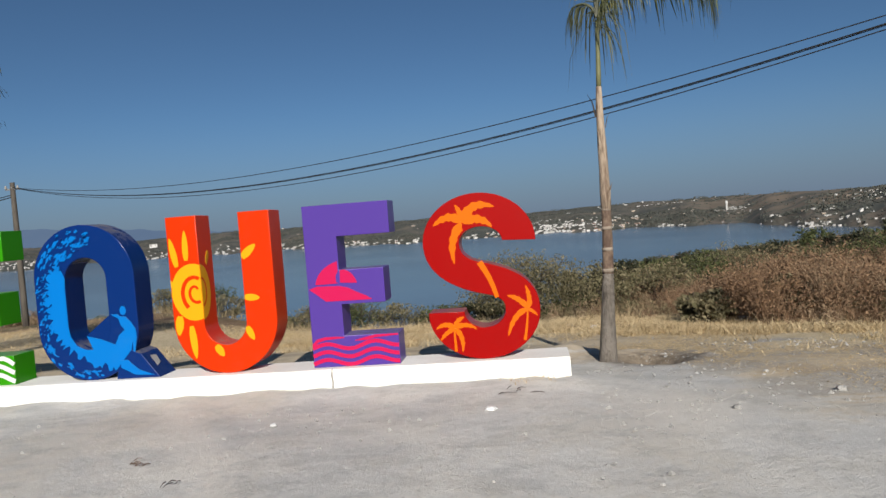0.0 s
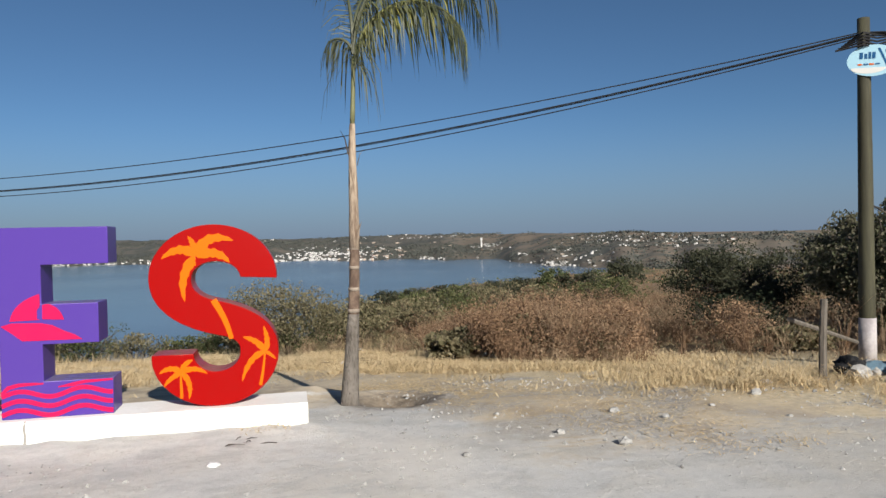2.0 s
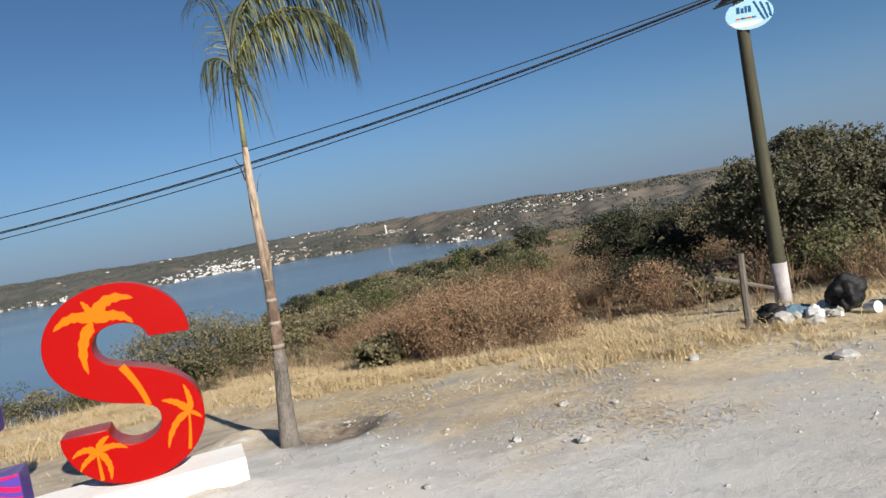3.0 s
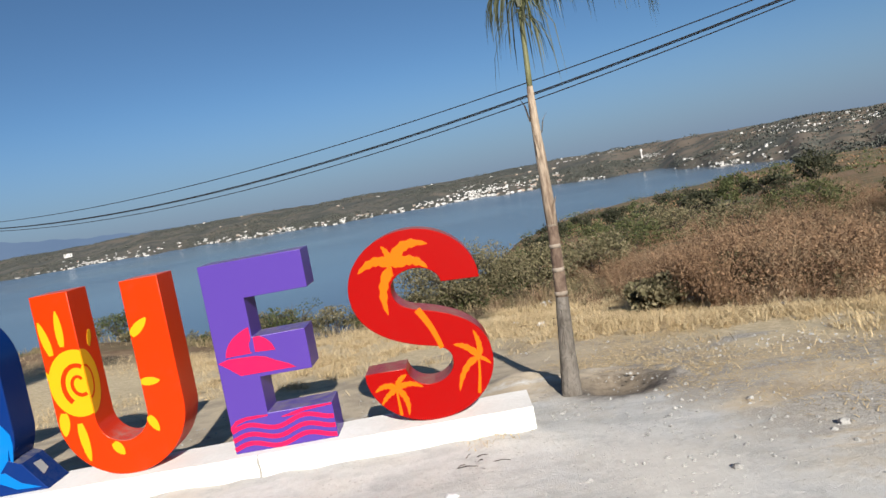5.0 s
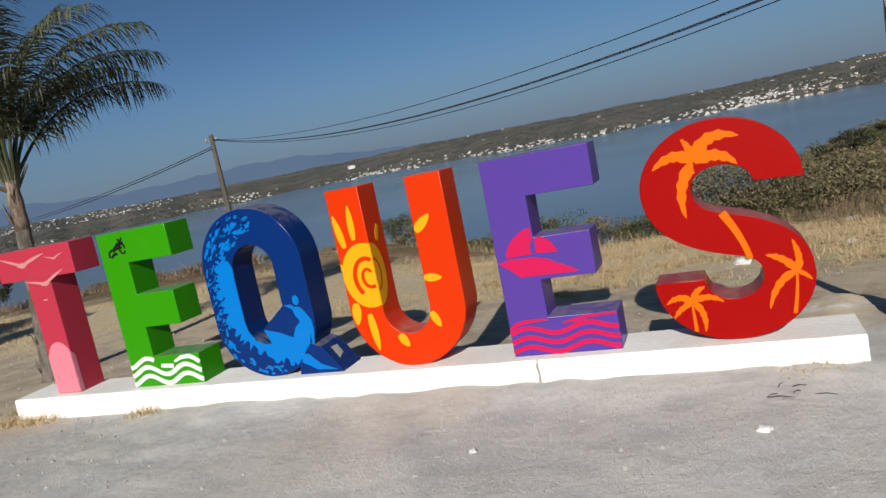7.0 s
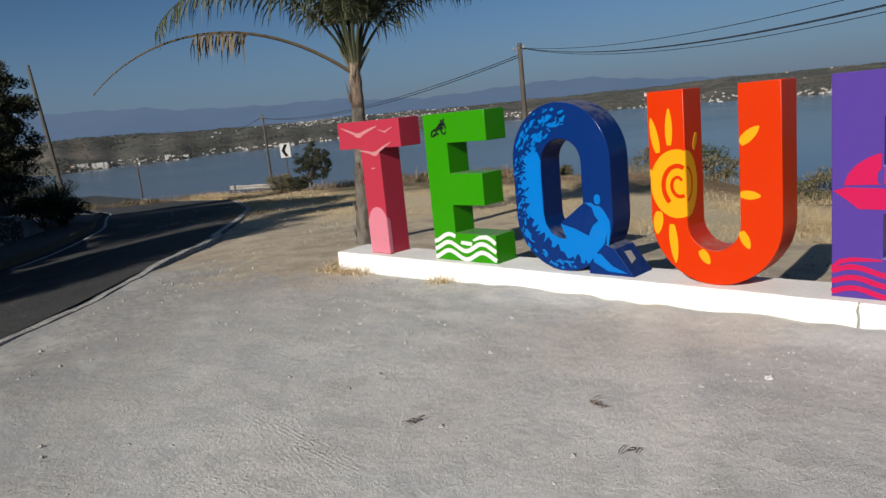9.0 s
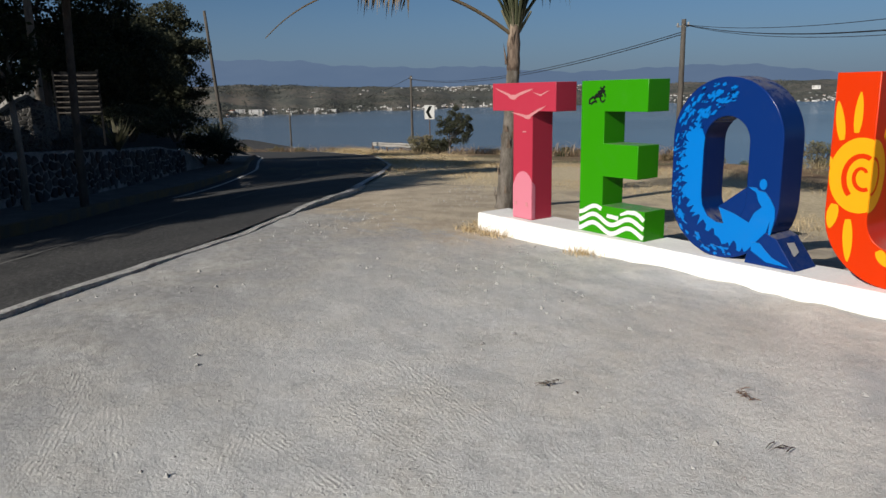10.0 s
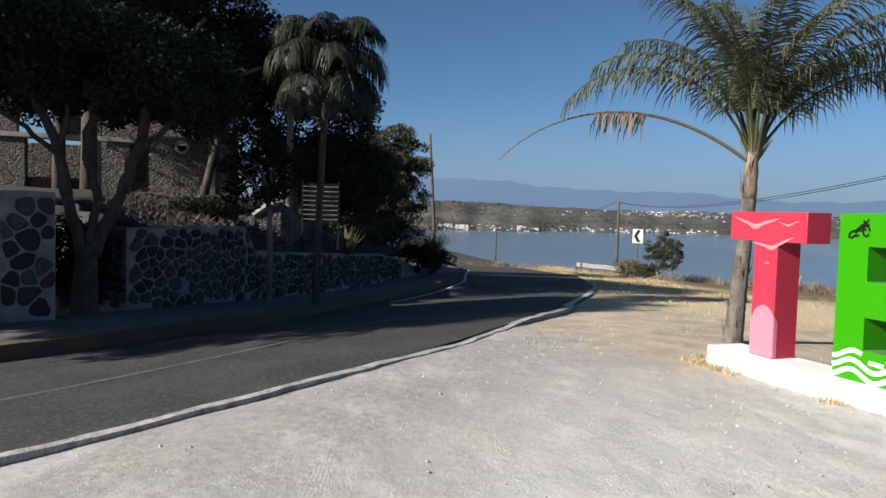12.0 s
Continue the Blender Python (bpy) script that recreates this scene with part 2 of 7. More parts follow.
        l = math.hypot(x1 - x0, y1 - y0)
        dx, dy = (x1 - x0) / l, (y1 - y0) / l
        along, across = s.n("VectorMath", operation="DOT_PRODUCT"), s.n("VectorMath", operation="DOT_PRODUCT")
        for node, c in ((along, (dx, dy, 0.0)), (across, (-dy, dx, 0.0))):
            s.set(node.inputs[0], p)
            node.inputs[1].default_value = c
        u = s.math("ABSOLUTE", s.math("SUBTRACT", along.outputs["Value"], 0.5 * ((x0 + x1) * dx + (y0 + y1) * dy)))
        off = s.math("SUBTRACT", across.outputs["Value"], 0.5 * (-(x0 + x1) * dy + (y0 + y1) * dx))
        off = s.math("ADD", off, s.math("MULTIPLY", s.math("SUBTRACT", big, 0.5), 0.25))
        mask = s.math("MULTIPLY", s.ramp(s.math("ABSOLUTE", off), w, w * 0.8), s.ramp(u, l * 0.55, l * 0.35))
        mask = s.math("MULTIPLY", mask, s.math("MULTIPLY", s.ramp(fine, 0.42, 0.56), s.ramp(mid, 0.4, 0.52)))
        rake = s.math("ADD", rake, s.math("MULTIPLY", mask, s.math("MULTIPLY", s.math("SINE", s.math("MULTIPLY", off, 210.0)), 0.6)))
        col = s.mix(s.math("MULTIPLY", mask, 0.16), col, (0.56, 0.55, 0.53))
    # buff dust swept in two long smears
    for cx, cy, rx, ry, turn in ((5.1, -1.5, 0.28, 1.9, 0.55), (9.1, -1.3, 0.5, 1.2, 0.35), (6.0, -3.2, 0.2, 1.5, 0.3)):
        spot = s.n("Mapping")
        s.set(spot.inputs[0], p)
        spot.vector_type = "TEXTURE"
        spot.inputs["Location"].default_value, spot.inputs["Rotation"].default_value, spot.inputs["Scale"].default_value = (cx, cy, 0), (0, 0, turn), (rx, ry, 1000.0)
        d = s.n("VectorMath", operation="LENGTH")
        s.set(d.inputs[0], spot.outputs[0])
        col = s.mix(s.ramp(s.math("ADD", d.outputs["Value"], s.math("MULTIPLY", s.math("SUBTRACT", fine, 0.5), 1.6)), 1.1, 0.3, 0.0, 0.55), col, (0.6, 0.572, 0.53))
    s.bump(s.math("ADD", s.math("ADD", s.math("MULTIPLY", mid, 0.6), s.math("MULTIPLY", rake, 0.04)), s.math("ADD", s.math("MULTIPLY", fine, 0.36), s.math("ADD", s.math("MULTIPLY", grit, 0.24), s.math("MULTIPLY", chip, 0.12)))), 0.85, 0.03)
    return s.done(col, 0.93, 0.0, 0.2)


def water_material():
    s = Nodes("lake_water")
    p = s.pos()
    b, c = s.noise(p, 0.004, 5, 0.6), s.noise(s.stretch(p, 1, 1, 1), 0.0011, 3, 0.5)
    s.bump(s.noise(p, 0.9, 3), 0.05, 0.03)
    col = s.mix(s.ramp(b, 0.4, 0.6), (0.075, 0.082, 0.084), (0.09, 0.096, 0.096))
    return s.done(col, s.ramp(c, 0.35, 0.65, 0.13, 0.22), 0.0, 0.5)


def asphalt_material():
    s = Nodes("asphalt")
    p = s.pos()
    big, fine, grit = s.noise(p, 0.6, 5), s.noise(p, 10.0, 5, 0.7), s.noise(p, 21.0, 6, 0.9)
    col = s.mix(s.ramp(big, 0.35, 0.65), (0.027, 0.0272, 0.028), (0.048, 0.047, 0.046))
    col = s.mix(s.ramp(grit, 0.5, 0.61, 0.0, 0.75), col, (0.13, 0.128, 0.123))
    s.bump(s.math("ADD", fine, s.math("MULTIPLY", grit, 0.8)), 0.8, 0.02)
    return s.done(col, 0.88, 0.0, 0.25)


def rubble_material(name, mortar, s1, s2, scale):
    """Rubble masonry seen from afar: voronoi stones in mortar, with relief."""
    s = Nodes(name)
    p = s.pos()
    w = s.n("VectorMath", operation="ADD")
    nz = s.n("TexNoise")
    s.set(nz.inputs["Vector"], p)
    nz.inputs["Scale"].default_value = 2.5
    sc = s.n("VectorMath", operation="SCALE")
    s.set(sc.inputs[0], nz.outputs["Color"])
    sc.inputs["Scale"].default_value = 0.3
    s.set(w.inputs[0], p)
    s.set(w.inputs[1], sc.outputs[0])
    ve, vc = s.n("TexVoronoi", feature="DISTANCE_TO_EDGE"), s.n("TexVoronoi")
    for v in (ve, vc):
        s.set(v.inputs["Vector"], s.stretch(w.outputs[0], 1.0, 1.0, 1.55))
        v.inputs["Scale"].default_value = scale
    edge = s.ramp(ve.outputs["Distance"], 0.02, 0.16)
    cs = s.n("SeparateColor")
    s.set(cs.inputs[0], vc.outputs["Color"])
    fine = s.noise(p, 22.0, 4)
    stone = s.mix(cs.outputs[0], s1, s2)
    stone = s.mix(s.ramp(fine, 0.4, 0.7, 0.0, 0.4), stone, tuple(0.5 * c for c in s1))
    s.bump(s.math("ADD", s.math("MULTIPLY", edge, 0.8), s.math("MULTIPLY", fine, 0.25)), 0.9, 0.05)
    return s.done(s.mix(edge, mortar, stone), 0.9, 0.0, 0.2)


def field_stone_material():
    """Field stones that differ from one to the next: blue-black, grey and rust brown."""
    s = Nodes("field_stone")
    r = s.n("ObjectInfo").outputs["Random"]
    a, b = s.noise(s.pos(), 6.0, 5), s.noise(s.pos(), 35.0, 3)
    tone = s.mix(s.ramp(r, 0.25, 0.6), (0.022, 0.024, 0.03), (0.068, 0.066, 0.068))
    tone = s.mix(s.ramp(r, 0.9, 0.94), tone, (0.05, 0.03, 0.026))
    s.bump(s.math("ADD", a, s.math("MULTIPLY", b, 0.4)), 0.9, 0.03)
    return s.done(s.mix(s.ramp(a, 0.35, 0.7, 0.0, 0.6), tone, (0.016, 0.016, 0.018)), 0.85, 0.0, 0.3)


GROUND, WATER, ASPHALT = ground_material(), water_material(), asphalt_material()
CONCRETE = surf("concrete", (0.315, 0.3, 0.277), (0.225, 0.214, 0.195), 2.0, 30.0, 0.9, 0.5, 0.01)
KERB_WHITE = surf("worn_white_kerb", (0.44, 0.43, 0.41), (0.24, 0.233, 0.222), 6.0, 30.0, 0.92, 1.0, 0.03)
# Worn yellow paint, darkened to hold the kerb's shade in the colour.
KERB_YELLOW = surf("worn_yellow_kerb_shaded", (0.12, 0.08, 0.035), (0.07, 0.062, 0.05), 2.5, 25.0, 0.9, 0.5, 0.01)
PLINTH = surf("whitewash", (0.78, 0.77, 0.75), (0.68, 0.665, 0.64), 1.6, 22.0, 0.85, 0.45, 0.012)
PINK = paint("raspberry_enamel", (0.36, 0.03, 0.055))
PALE_PINK = paint("pale_pink_enamel", (0.52, 0.17, 0.225))
GULL = paint("gull_pink_enamel", (0.46, 0.19, 0.2))
GREEN = paint("green_enamel", (0.024, 0.215, 0.002))
WHITE = paint("white_enamel", (0.6, 0.6, 0.585))
BLACK = paint("black_enamel", (0.009, 0.0105, 0.009))
NAVY = paint("deep_blue_enamel", (0.0022, 0.02, 0.118), rough=0.2)
AZURE = paint("azure_enamel", (0.001, 0.135, 0.45))
ORANGE = paint("orange_enamel", (0.5, 0.026, 0.0005))
YELLOW = paint("yellow_enamel", (0.61, 0.29, 0.006))
PURPLE = paint("purple_enamel", (0.07, 0.036, 0.235))
MAGENTA = paint("magenta_enamel", (0.44, 0.009, 0.07))
RED = paint("red_enamel", (0.26, 0.001, 0.0006), grime=0.12)
AMBER = paint("amber_enamel", (0.6, 0.115, 0.002))
PALM_BARK = surf("palm_bark", (0.24, 0.185, 0.14), (0.085, 0.058, 0.043), 3.0, 30.0, 0.9, 0.8, 0.02, stretch=(1.6, 1.6, 0.5))
PALM_GREY = surf("grey_palm_bark", (0.19, 0.168, 0.145), (0.085, 0.072, 0.058), 5.0, 30.0, 0.92, 1.0, 0.04, stretch=(2.4, 2.4, 0.7))
LINE_WHITE = surf("white_road_line", (0.55, 0.545, 0.53), (0.3, 0.297, 0.29), 4.0, 30.0, 0.85, 0.3, 0.005)
ROAD_PAINT = surf("worn_road_paint", (0.14, 0.137, 0.13), (0.075, 0.074, 0.072), 6.0, 40.0, 0.9, 0.3, 0.005)
PALM_SHEATH = surf("dry_palm_sheath", (0.38, 0.305, 0.23), (0.12, 0.08, 0.055), 4.5, 26.0, 0.8, 0.6, 0.02, stretch=(3, 3, 0.4))
PETIOLE = surf("palm_leaf_stalk", (0.15, 0.142, 0.082), (0.1, 0.088, 0.055), 3.0, 20.0, 0.7, 0.3, 0.01, stretch=(3, 3, 0.5))
PALM_CROWNSHAFT = surf("green_palm_shaft", (0.11, 0.118, 0.05), (0.16, 0.155, 0.08), 3.0, 20.0, 0.6, 0.3, 0.01, stretch=(3, 3, 0.5))
FROND = leafy("palm_frond", (0.1, 0.108, 0.058), (0.135, 0.142, 0.082), (0.062, 0.072, 0.04), 0.45)
# Darker copy of the frond: the roadside palm's shade is put into its colour.
FROND_SHADED = leafy("palm_frond_shaded", (0.026, 0.033, 0.02), (0.04, 0.047, 0.031), (0.016, 0.021, 0.013), 0.5, 0.2)
FROND_YELLOW = leafy("yellowing_palm_frond", (0.2, 0.205, 0.062), (0.29, 0.265, 0.075), (0.11, 0.13, 0.05), 0.5)
FROND_DRY = leafy("dry_palm_frond", (0.16, 0.122, 0.076), (0.21, 0.162, 0.1), (0.105, 0.08, 0.05), 0.8, 0.2)
# Near-black leaves: the crowns' own shade and silhouette are put into the colour.
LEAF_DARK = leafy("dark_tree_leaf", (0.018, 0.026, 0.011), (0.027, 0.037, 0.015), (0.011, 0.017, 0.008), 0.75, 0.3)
LEAF_OLIVE = leafy("olive_shrub_leaf", (0.2, 0.178, 0.1), (0.26, 0.22, 0.135), (0.115, 0.105, 0.055), 0.8)
LEAF_GREEN = leafy("green_shrub_leaf", (0.095, 0.11, 0.042), (0.135, 0.14, 0.058), (0.055, 0.07, 0.028), 0.7)
LEAF_DUSTY = leafy("dusty_tree_leaf", (0.088, 0.09, 0.05), (0.062, 0.072, 0.034), (0.155, 0.14, 0.098), 0.8)
WEED = leafy("dry_brown_weed", (0.33, 0.235, 0.15), (0.42, 0.31, 0.2), (0.19, 0.13, 0.085), 0.9, 0.25)
WEED_RED = leafy("reddish_dry_weed", (0.27, 0.168, 0.098), (0.34, 0.222, 0.135), (0.145, 0.09, 0.056), 0.9, 0.25)
WEED_PALE = leafy("pale_dry_weed", (0.315, 0.247, 0.143), (0.39, 0.315, 0.188), (0.225, 0.173, 0.0975), 0.9, 0.25)
STRAW = leafy("straw", (0.6, 0.47, 0.28), (0.68, 0.55, 0.35), (0.43, 0.325, 0.185), 0.9, 0.25)
BARK = surf("grey_brown_bark", (0.085, 0.07, 0.06), (0.042, 0.035, 0.03), 4.0, 30.0, 0.95, 0.8, 0.02, stretch=(2, 2, 0.6))
PALE_TRUNK = surf("pale_trunk", (0.2, 0.175, 0.15), (0.105, 0.09, 0.076), 3.0, 25.0, 0.9, 0.5, 0.01, stretch=(2, 2, 0.5))
POLE_WOOD = surf("weathered_pole", (0.1, 0.088, 0.074), (0.052, 0.046, 0.04), 3.0, 30.0, 0.9, 0.5, 0.01, stretch=(5, 5, 0.4))
POLE_GREEN = surf("olive_stained_pole", (0.056, 0.054, 0.03), (0.034, 0.032, 0.019), 3.0, 30.0, 0.8, 0.5, 0.01, stretch=(5, 5, 0.4))
POLE_PAINT = surf("flaking_whitewash", (0.375, 0.352, 0.352), (0.247, 0.225, 0.232), 5.0, 30.0, 0.9, 0.4, 0.008)
CABLE = surf("black_cable", (0.009, 0.009, 0.0105), (0.015, 0.015, 0.0165), 3.0, 30.0, 0.6, 0.0)
STEEL = surf("galvanised_steel", (0.315, 0.323, 0.33), (0.225, 0.232, 0.24), 4.0, 40.0, 0.5, 0.1, 0.004, metal=0.6)
RUST = surf("rusty_steel", (0.112, 0.0675, 0.045), (0.0675, 0.045, 0.0338), 5.0, 40.0, 0.85, 0.3, 0.005)
SIGN_BLUE = paint("sky_blue_sign", (0.338, 0.54, 0.645), grime=0.1)
SIGN_DARK = paint("dark_blue_sign", (0.0225, 0.09, 0.21))
RUBBER = surf("black_plastic", (0.006, 0.006, 0.00675), (0.013, 0.013, 0.0138), 6.0, 30.0, 0.62, 0.6, 0.02, spec=0.25)
PLASTIC_WHITE = surf("white_plastic", (0.615, 0.615, 0.615), (0.525, 0.525, 0.525), 12.0, 60.0, 0.5, 0.4, 0.01)
BLUE_RAG = surf("faded_blue_sheet", (0.12, 0.195, 0.247), (0.0675, 0.112, 0.15), 8.0, 40.0, 0.7, 0.5, 0.02)
STONE_PALE = surf("pale_rubble", (0.38, 0.37, 0.352), (0.22, 0.214, 0.205), 6.0, 40.0, 0.92, 0.6, 0.015)
FIELD_STONE = field_stone_material()
PALM_STEM = surf("split_palm_stem", (0.2, 0.145, 0.105), (0.075, 0.047, 0.034), 5.0, 26.0, 0.85, 0.8, 0.02, stretch=(1.5, 1.5, 0.8))
MORTAR = surf("pale_mortar", (0.25, 0.245, 0.243), (0.14, 0.137, 0.135), 3.0, 28.0, 0.95, 0.7, 0.02)
MASONRY = rubble_material("rubble_masonry", (0.16, 0.153, 0.144), (0.045, 0.043, 0.041), (0.12, 0.113, 0.105), 6.2)
TIMBER = surf("weathered_timber", (0.15, 0.13, 0.11), (0.075, 0.064, 0.052), 4.0, 40.0, 0.9, 0.5, 0.01, stretch=(6, 6, 0.6))
CARDBOARD = surf("dirty_cardboard", (0.413, 0.375, 0.33), (0.27, 0.24, 0.21), 6.0, 40.0, 0.9, 0.3, 0.01)
HOUSE_WHITE = surf("white_stucco", (0.56, 0.555, 0.54), (0.36, 0.35, 0.335), 0.05, 2.0, 0.9, 0.0)
HOUSE_TAN = surf("tan_stucco", (0.413, 0.338, 0.27), (0.338, 0.277, 0.225), 0.2, 2.0, 0.9, 0.0)
ROOF_CLAY = surf("clay_roof", (0.225, 0.112, 0.075), (0.165, 0.09, 0.0675), 0.3, 3.0, 0.9, 0.0)
ROOF_GREY = surf("grey_roof", (0.36, 0.345, 0.33), (0.27, 0.262, 0.255), 0.3, 3.0, 0.9, 0.0)
# Concrete grey lowered so that the trees' shade sits in the colour.
PAVEMENT = surf("grey_pavement_shaded", (0.125, 0.12, 0.115), (0.075, 0.072, 0.068), 2.0, 30.0, 0.9, 0.5, 0.01)
LEAF_THORN = leafy("thorn_tree_leaf", (0.055, 0.06, 0.034), (0.08, 0.082, 0.048), (0.034, 0.038, 0.022), 0.8)
SCAR = surf("pale_leaf_scar", (0.30, 0.25, 0.2), (0.2, 0.165, 0.13), 8.0, 40.0, 0.9, 0.4, 0.01)
# Near-black colour that stands for the unlit inside of openings.
DARK_OPENING = surf("dark_opening", (0.015, 0.015, 0.0165), (0.0225, 0.0225, 0.024), 1.0, 5.0, 0.6, 0.0)
# Greyed leaves: the haze before the far shore is in the colour.
FAR_TREE = leafy("far_tree", (0.068, 0.073, 0.063), (0.086, 0.089, 0.077), (0.055, 0.06, 0.053), 0.9, 0.0)


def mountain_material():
    s = Nodes("mountain_haze_glow")
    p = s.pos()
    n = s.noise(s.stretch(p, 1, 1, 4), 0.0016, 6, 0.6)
    # Haze is put into a flat emission colour; the sheet glows by itself.
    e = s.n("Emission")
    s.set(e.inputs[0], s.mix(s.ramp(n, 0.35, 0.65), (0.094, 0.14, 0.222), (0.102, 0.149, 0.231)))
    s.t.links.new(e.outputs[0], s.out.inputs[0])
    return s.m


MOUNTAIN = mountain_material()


# ---- building helpers ----
def thing(name, label, category, loc=(0, 0, 0), rz=0.0, group="", kind=""):
    ob = new(name)
    ob.matrix_world = pose(*loc, 0, 0, rz)
    return tagged(ob, label, category, group, kind)


def part(name, bm, material, parent=None, label="", smooth=False):
    """Links a bmesh as one mesh object, under a thing or a part where one is given."""
    me = bpy.data.meshes.new(name)
    bmesh.ops.recalc_face_normals(bm, faces=bm.faces)
    if smooth:
        for f in bm.faces:
            f.smooth = True
    bm.to_mesh(me)
    bm.free()
    me.materials.append(material)
    ob = new(name, me)
    if parent:
        ob.parent = parent
    return tagged(ob, label)


def raw(name, verts, faces, material, parent=None, label="", smooth=False):
    """The same from arrays of places and faces."""
    me = bpy.data.meshes.new(name)
    me.from_pydata(verts if isinstance(verts, list) else verts.tolist(), [], faces if isinstance(faces, list) else faces.tolist())
    if smooth:
        me.polygons.foreach_set("use_smooth", [True] * len(me.polygons))
    me.materials.append(material)
    me.update()
    ob = new(name, me)
    if parent:
        ob.parent = parent
    return tagged(ob, label)


def box(bm, x0, x1, y0, y1, z0, z1, bevel=0.0):
    vs = [bm.verts.new(c) for c in ((x0, y0, z0), (x1, y0, z0), (x1, y1, z0), (x0, y1, z0), (x0, y0, z1), (x1, y0, z1), (x1, y1, z1), (x0, y1, z1))]
    fs = [bm.faces.new([vs[i] for i in q]) for q in ((0, 3, 2, 1), (4, 5, 6, 7), (0, 1, 5, 4), (1, 2, 6, 5), (2, 3, 7, 6), (3, 0, 4, 7))]
    if bevel:
        bmesh.ops.bevel(bm, geom=list({e for f in fs for e in f.edges}), offset=bevel, segments=2, affect="EDGES")
    return bm


def tube(bm, pts, radii, seg=8, cap=True):
    """A round bar along points, with a radius at each."""
    pts = [Vector(p) for p in pts]
    rings, side = [], None
    for i, p in enumerate(pts):
        d = (pts[min(i + 1, len(pts) - 1)] - pts[max(i - 1, 0)]).normalized()
        if side is None:
            side = d.cross(Vector((0, 0, 1)) if abs(d.z) < 0.9 else Vector((1, 0, 0))).normalized()
        side = (side - d * side.dot(d)).normalized()
        up, r = d.cross(side), radii[i] if hasattr(radii, "__len__") else radii
        rings.append([bm.verts.new(p + r * (math.cos(a) * side + math.sin(a) * up)) for a in (2 * math.pi * k / seg for k in range(seg))])
    for a, b in zip(rings, rings[1:]):
        for k in range(seg):
            bm.faces.new((a[k], a[(k + 1) % seg], b[(k + 1) % seg], b[k]))
    if cap:
        bm.faces.new(rings[0][::-1])
        bm.faces.new(rings[-1])
    return bm


def prism(bm, outline, y0, y1):
    """An outline in x and z, made solid from y0 to y1."""
    a = [bm.verts.new((x, y0, z)) for x, z in outline]
    b = [bm.verts.new((x, y1, z)) for x, z in outline]
    bm.faces.new(a)
    bm.faces.new(b[::-1])
    n = len(a)
    for k in range(n):
        bm.faces.new((a[k], b[k], b[(k + 1) % n], a[(k + 1) % n]))
    return bm


def arc(cx, cz, rx, rz, a0, a1, n=18):
    return [(cx + rx * math.cos(radians(a0 + (a1 - a0) * k / n)), cz + rz * math.sin(radians(a0 + (a1 - a0) * k / n))) for k in range(n + 1)]


def bez(p0, p1, p2, p3, n=10):
    out = []
    for k in range(n + 1):
        t = k / n
        out.append(tuple((1 - t) ** 3 * a + 3 * t * (1 - t) ** 2 * b + 3 * t * t * (1 - t) * c + t**3 * d for a, b, c, d in zip(p0, p1, p2, p3)))
    return out


def band(path, w):
    """The outline of a stripe along a path in x and z; w: half its width, one number or one for each point."""
    left, right = [], []
    for i, (x, z) in enumerate(path):
        (x0, z0), (x1, z1) = path[max(i - 1, 0)], path[min(i + 1, len(path) - 1)]
        l = math.hypot(x1 - x0, z1 - z0) or 1.0
        h = w[i] if hasattr(w, "__len__") else w
        nx, nz = -(z1 - z0) / l * h, (x1 - x0) / l * h
        left.append((x + nx, z + nz))
        right.append((x - nx, z - nz))
    return left + right[::-1]


def rounded(ob, angle=34):
    """Smooth shading over the curved sides, with crisp corners kept."""
    for f in ob.data.polygons:
        f.use_smooth = True
    ob.data.set_sharp_from_angle(angle=radians(angle))
    return ob


def soften(ob, width=0.008, segments=2):
    m = ob.modifiers.new("bevel", "BEVEL")
    m.width, m.segments, m.limit_method, m.angle_limit = width, segments, "ANGLE", radians(40)
    return ob


# ---- the lie of the land ----
def sp(v, k=0.4):
    return k * np.logaddexp(0, np.asarray(v) / k)


def ss(a, b, v):
    u = np.clip((v - a) / (b - a), 0, 1)
    return u * u * (3 - 2 * u)


def level(x, y):
    """Height of the plateau: a lay-by that falls gently towards the lake and along the road."""
    s, n = -0.8 * x + 0.6 * y, 0.6 * x + 0.8 * y
    w = ss(-6, 2, x)
    z = -(1 - w) * 0.06 * (sp(s - 1) - sp(s - 55)) - w * 0.1 * sp(y - 0.3)
    return z - 0.1 * np.minimum(sp(-(n + 3.6)), 4.5) * (1 - ss(12, 30, s)) * (1 - ss(2, 6, x))


EYE_X, EYE_Y, LAKE = 7.6, -6.2, -48.0
AZ = (-180, -100, -80, -70, -60, -50, -40, -30, -20, -10, 0, 5, 10, 16, 22, 30, 45, 70, 100, 180)
LIP = (400, 200, 76, 70, 63, 50, 38, 31, 26, 23, 21, 19, 18, 16, 15, 14.5, 15, 20, 60, 400)
FALL = (0.0, 0.02, 0.35, 0.42, 0.42, 0.42, 0.42, 0.42, 0.42, 0.34, 0.165, 0.096, 0.073, 0.066, 0.058, 0.05, 0.047, 0.03, 0.01, 0.0)
SHORE = (1800, 1800, 1850, 1900, 2100, 2350, 2600, 2640, 2280, 1900, 1800, 1760, 1730, 1560, 1130, 950, 900, 900, 1200, 1800)
CREST = (0.8, 0.8, 0.78, 0.72, 0.42, 0.38, 0.3, 0.3, 0.42, 0.28, 0.12, 0.18, 0.24, 0.16, 0.1, -0.12, -0.4, -0.5, -0.4, 0.8)


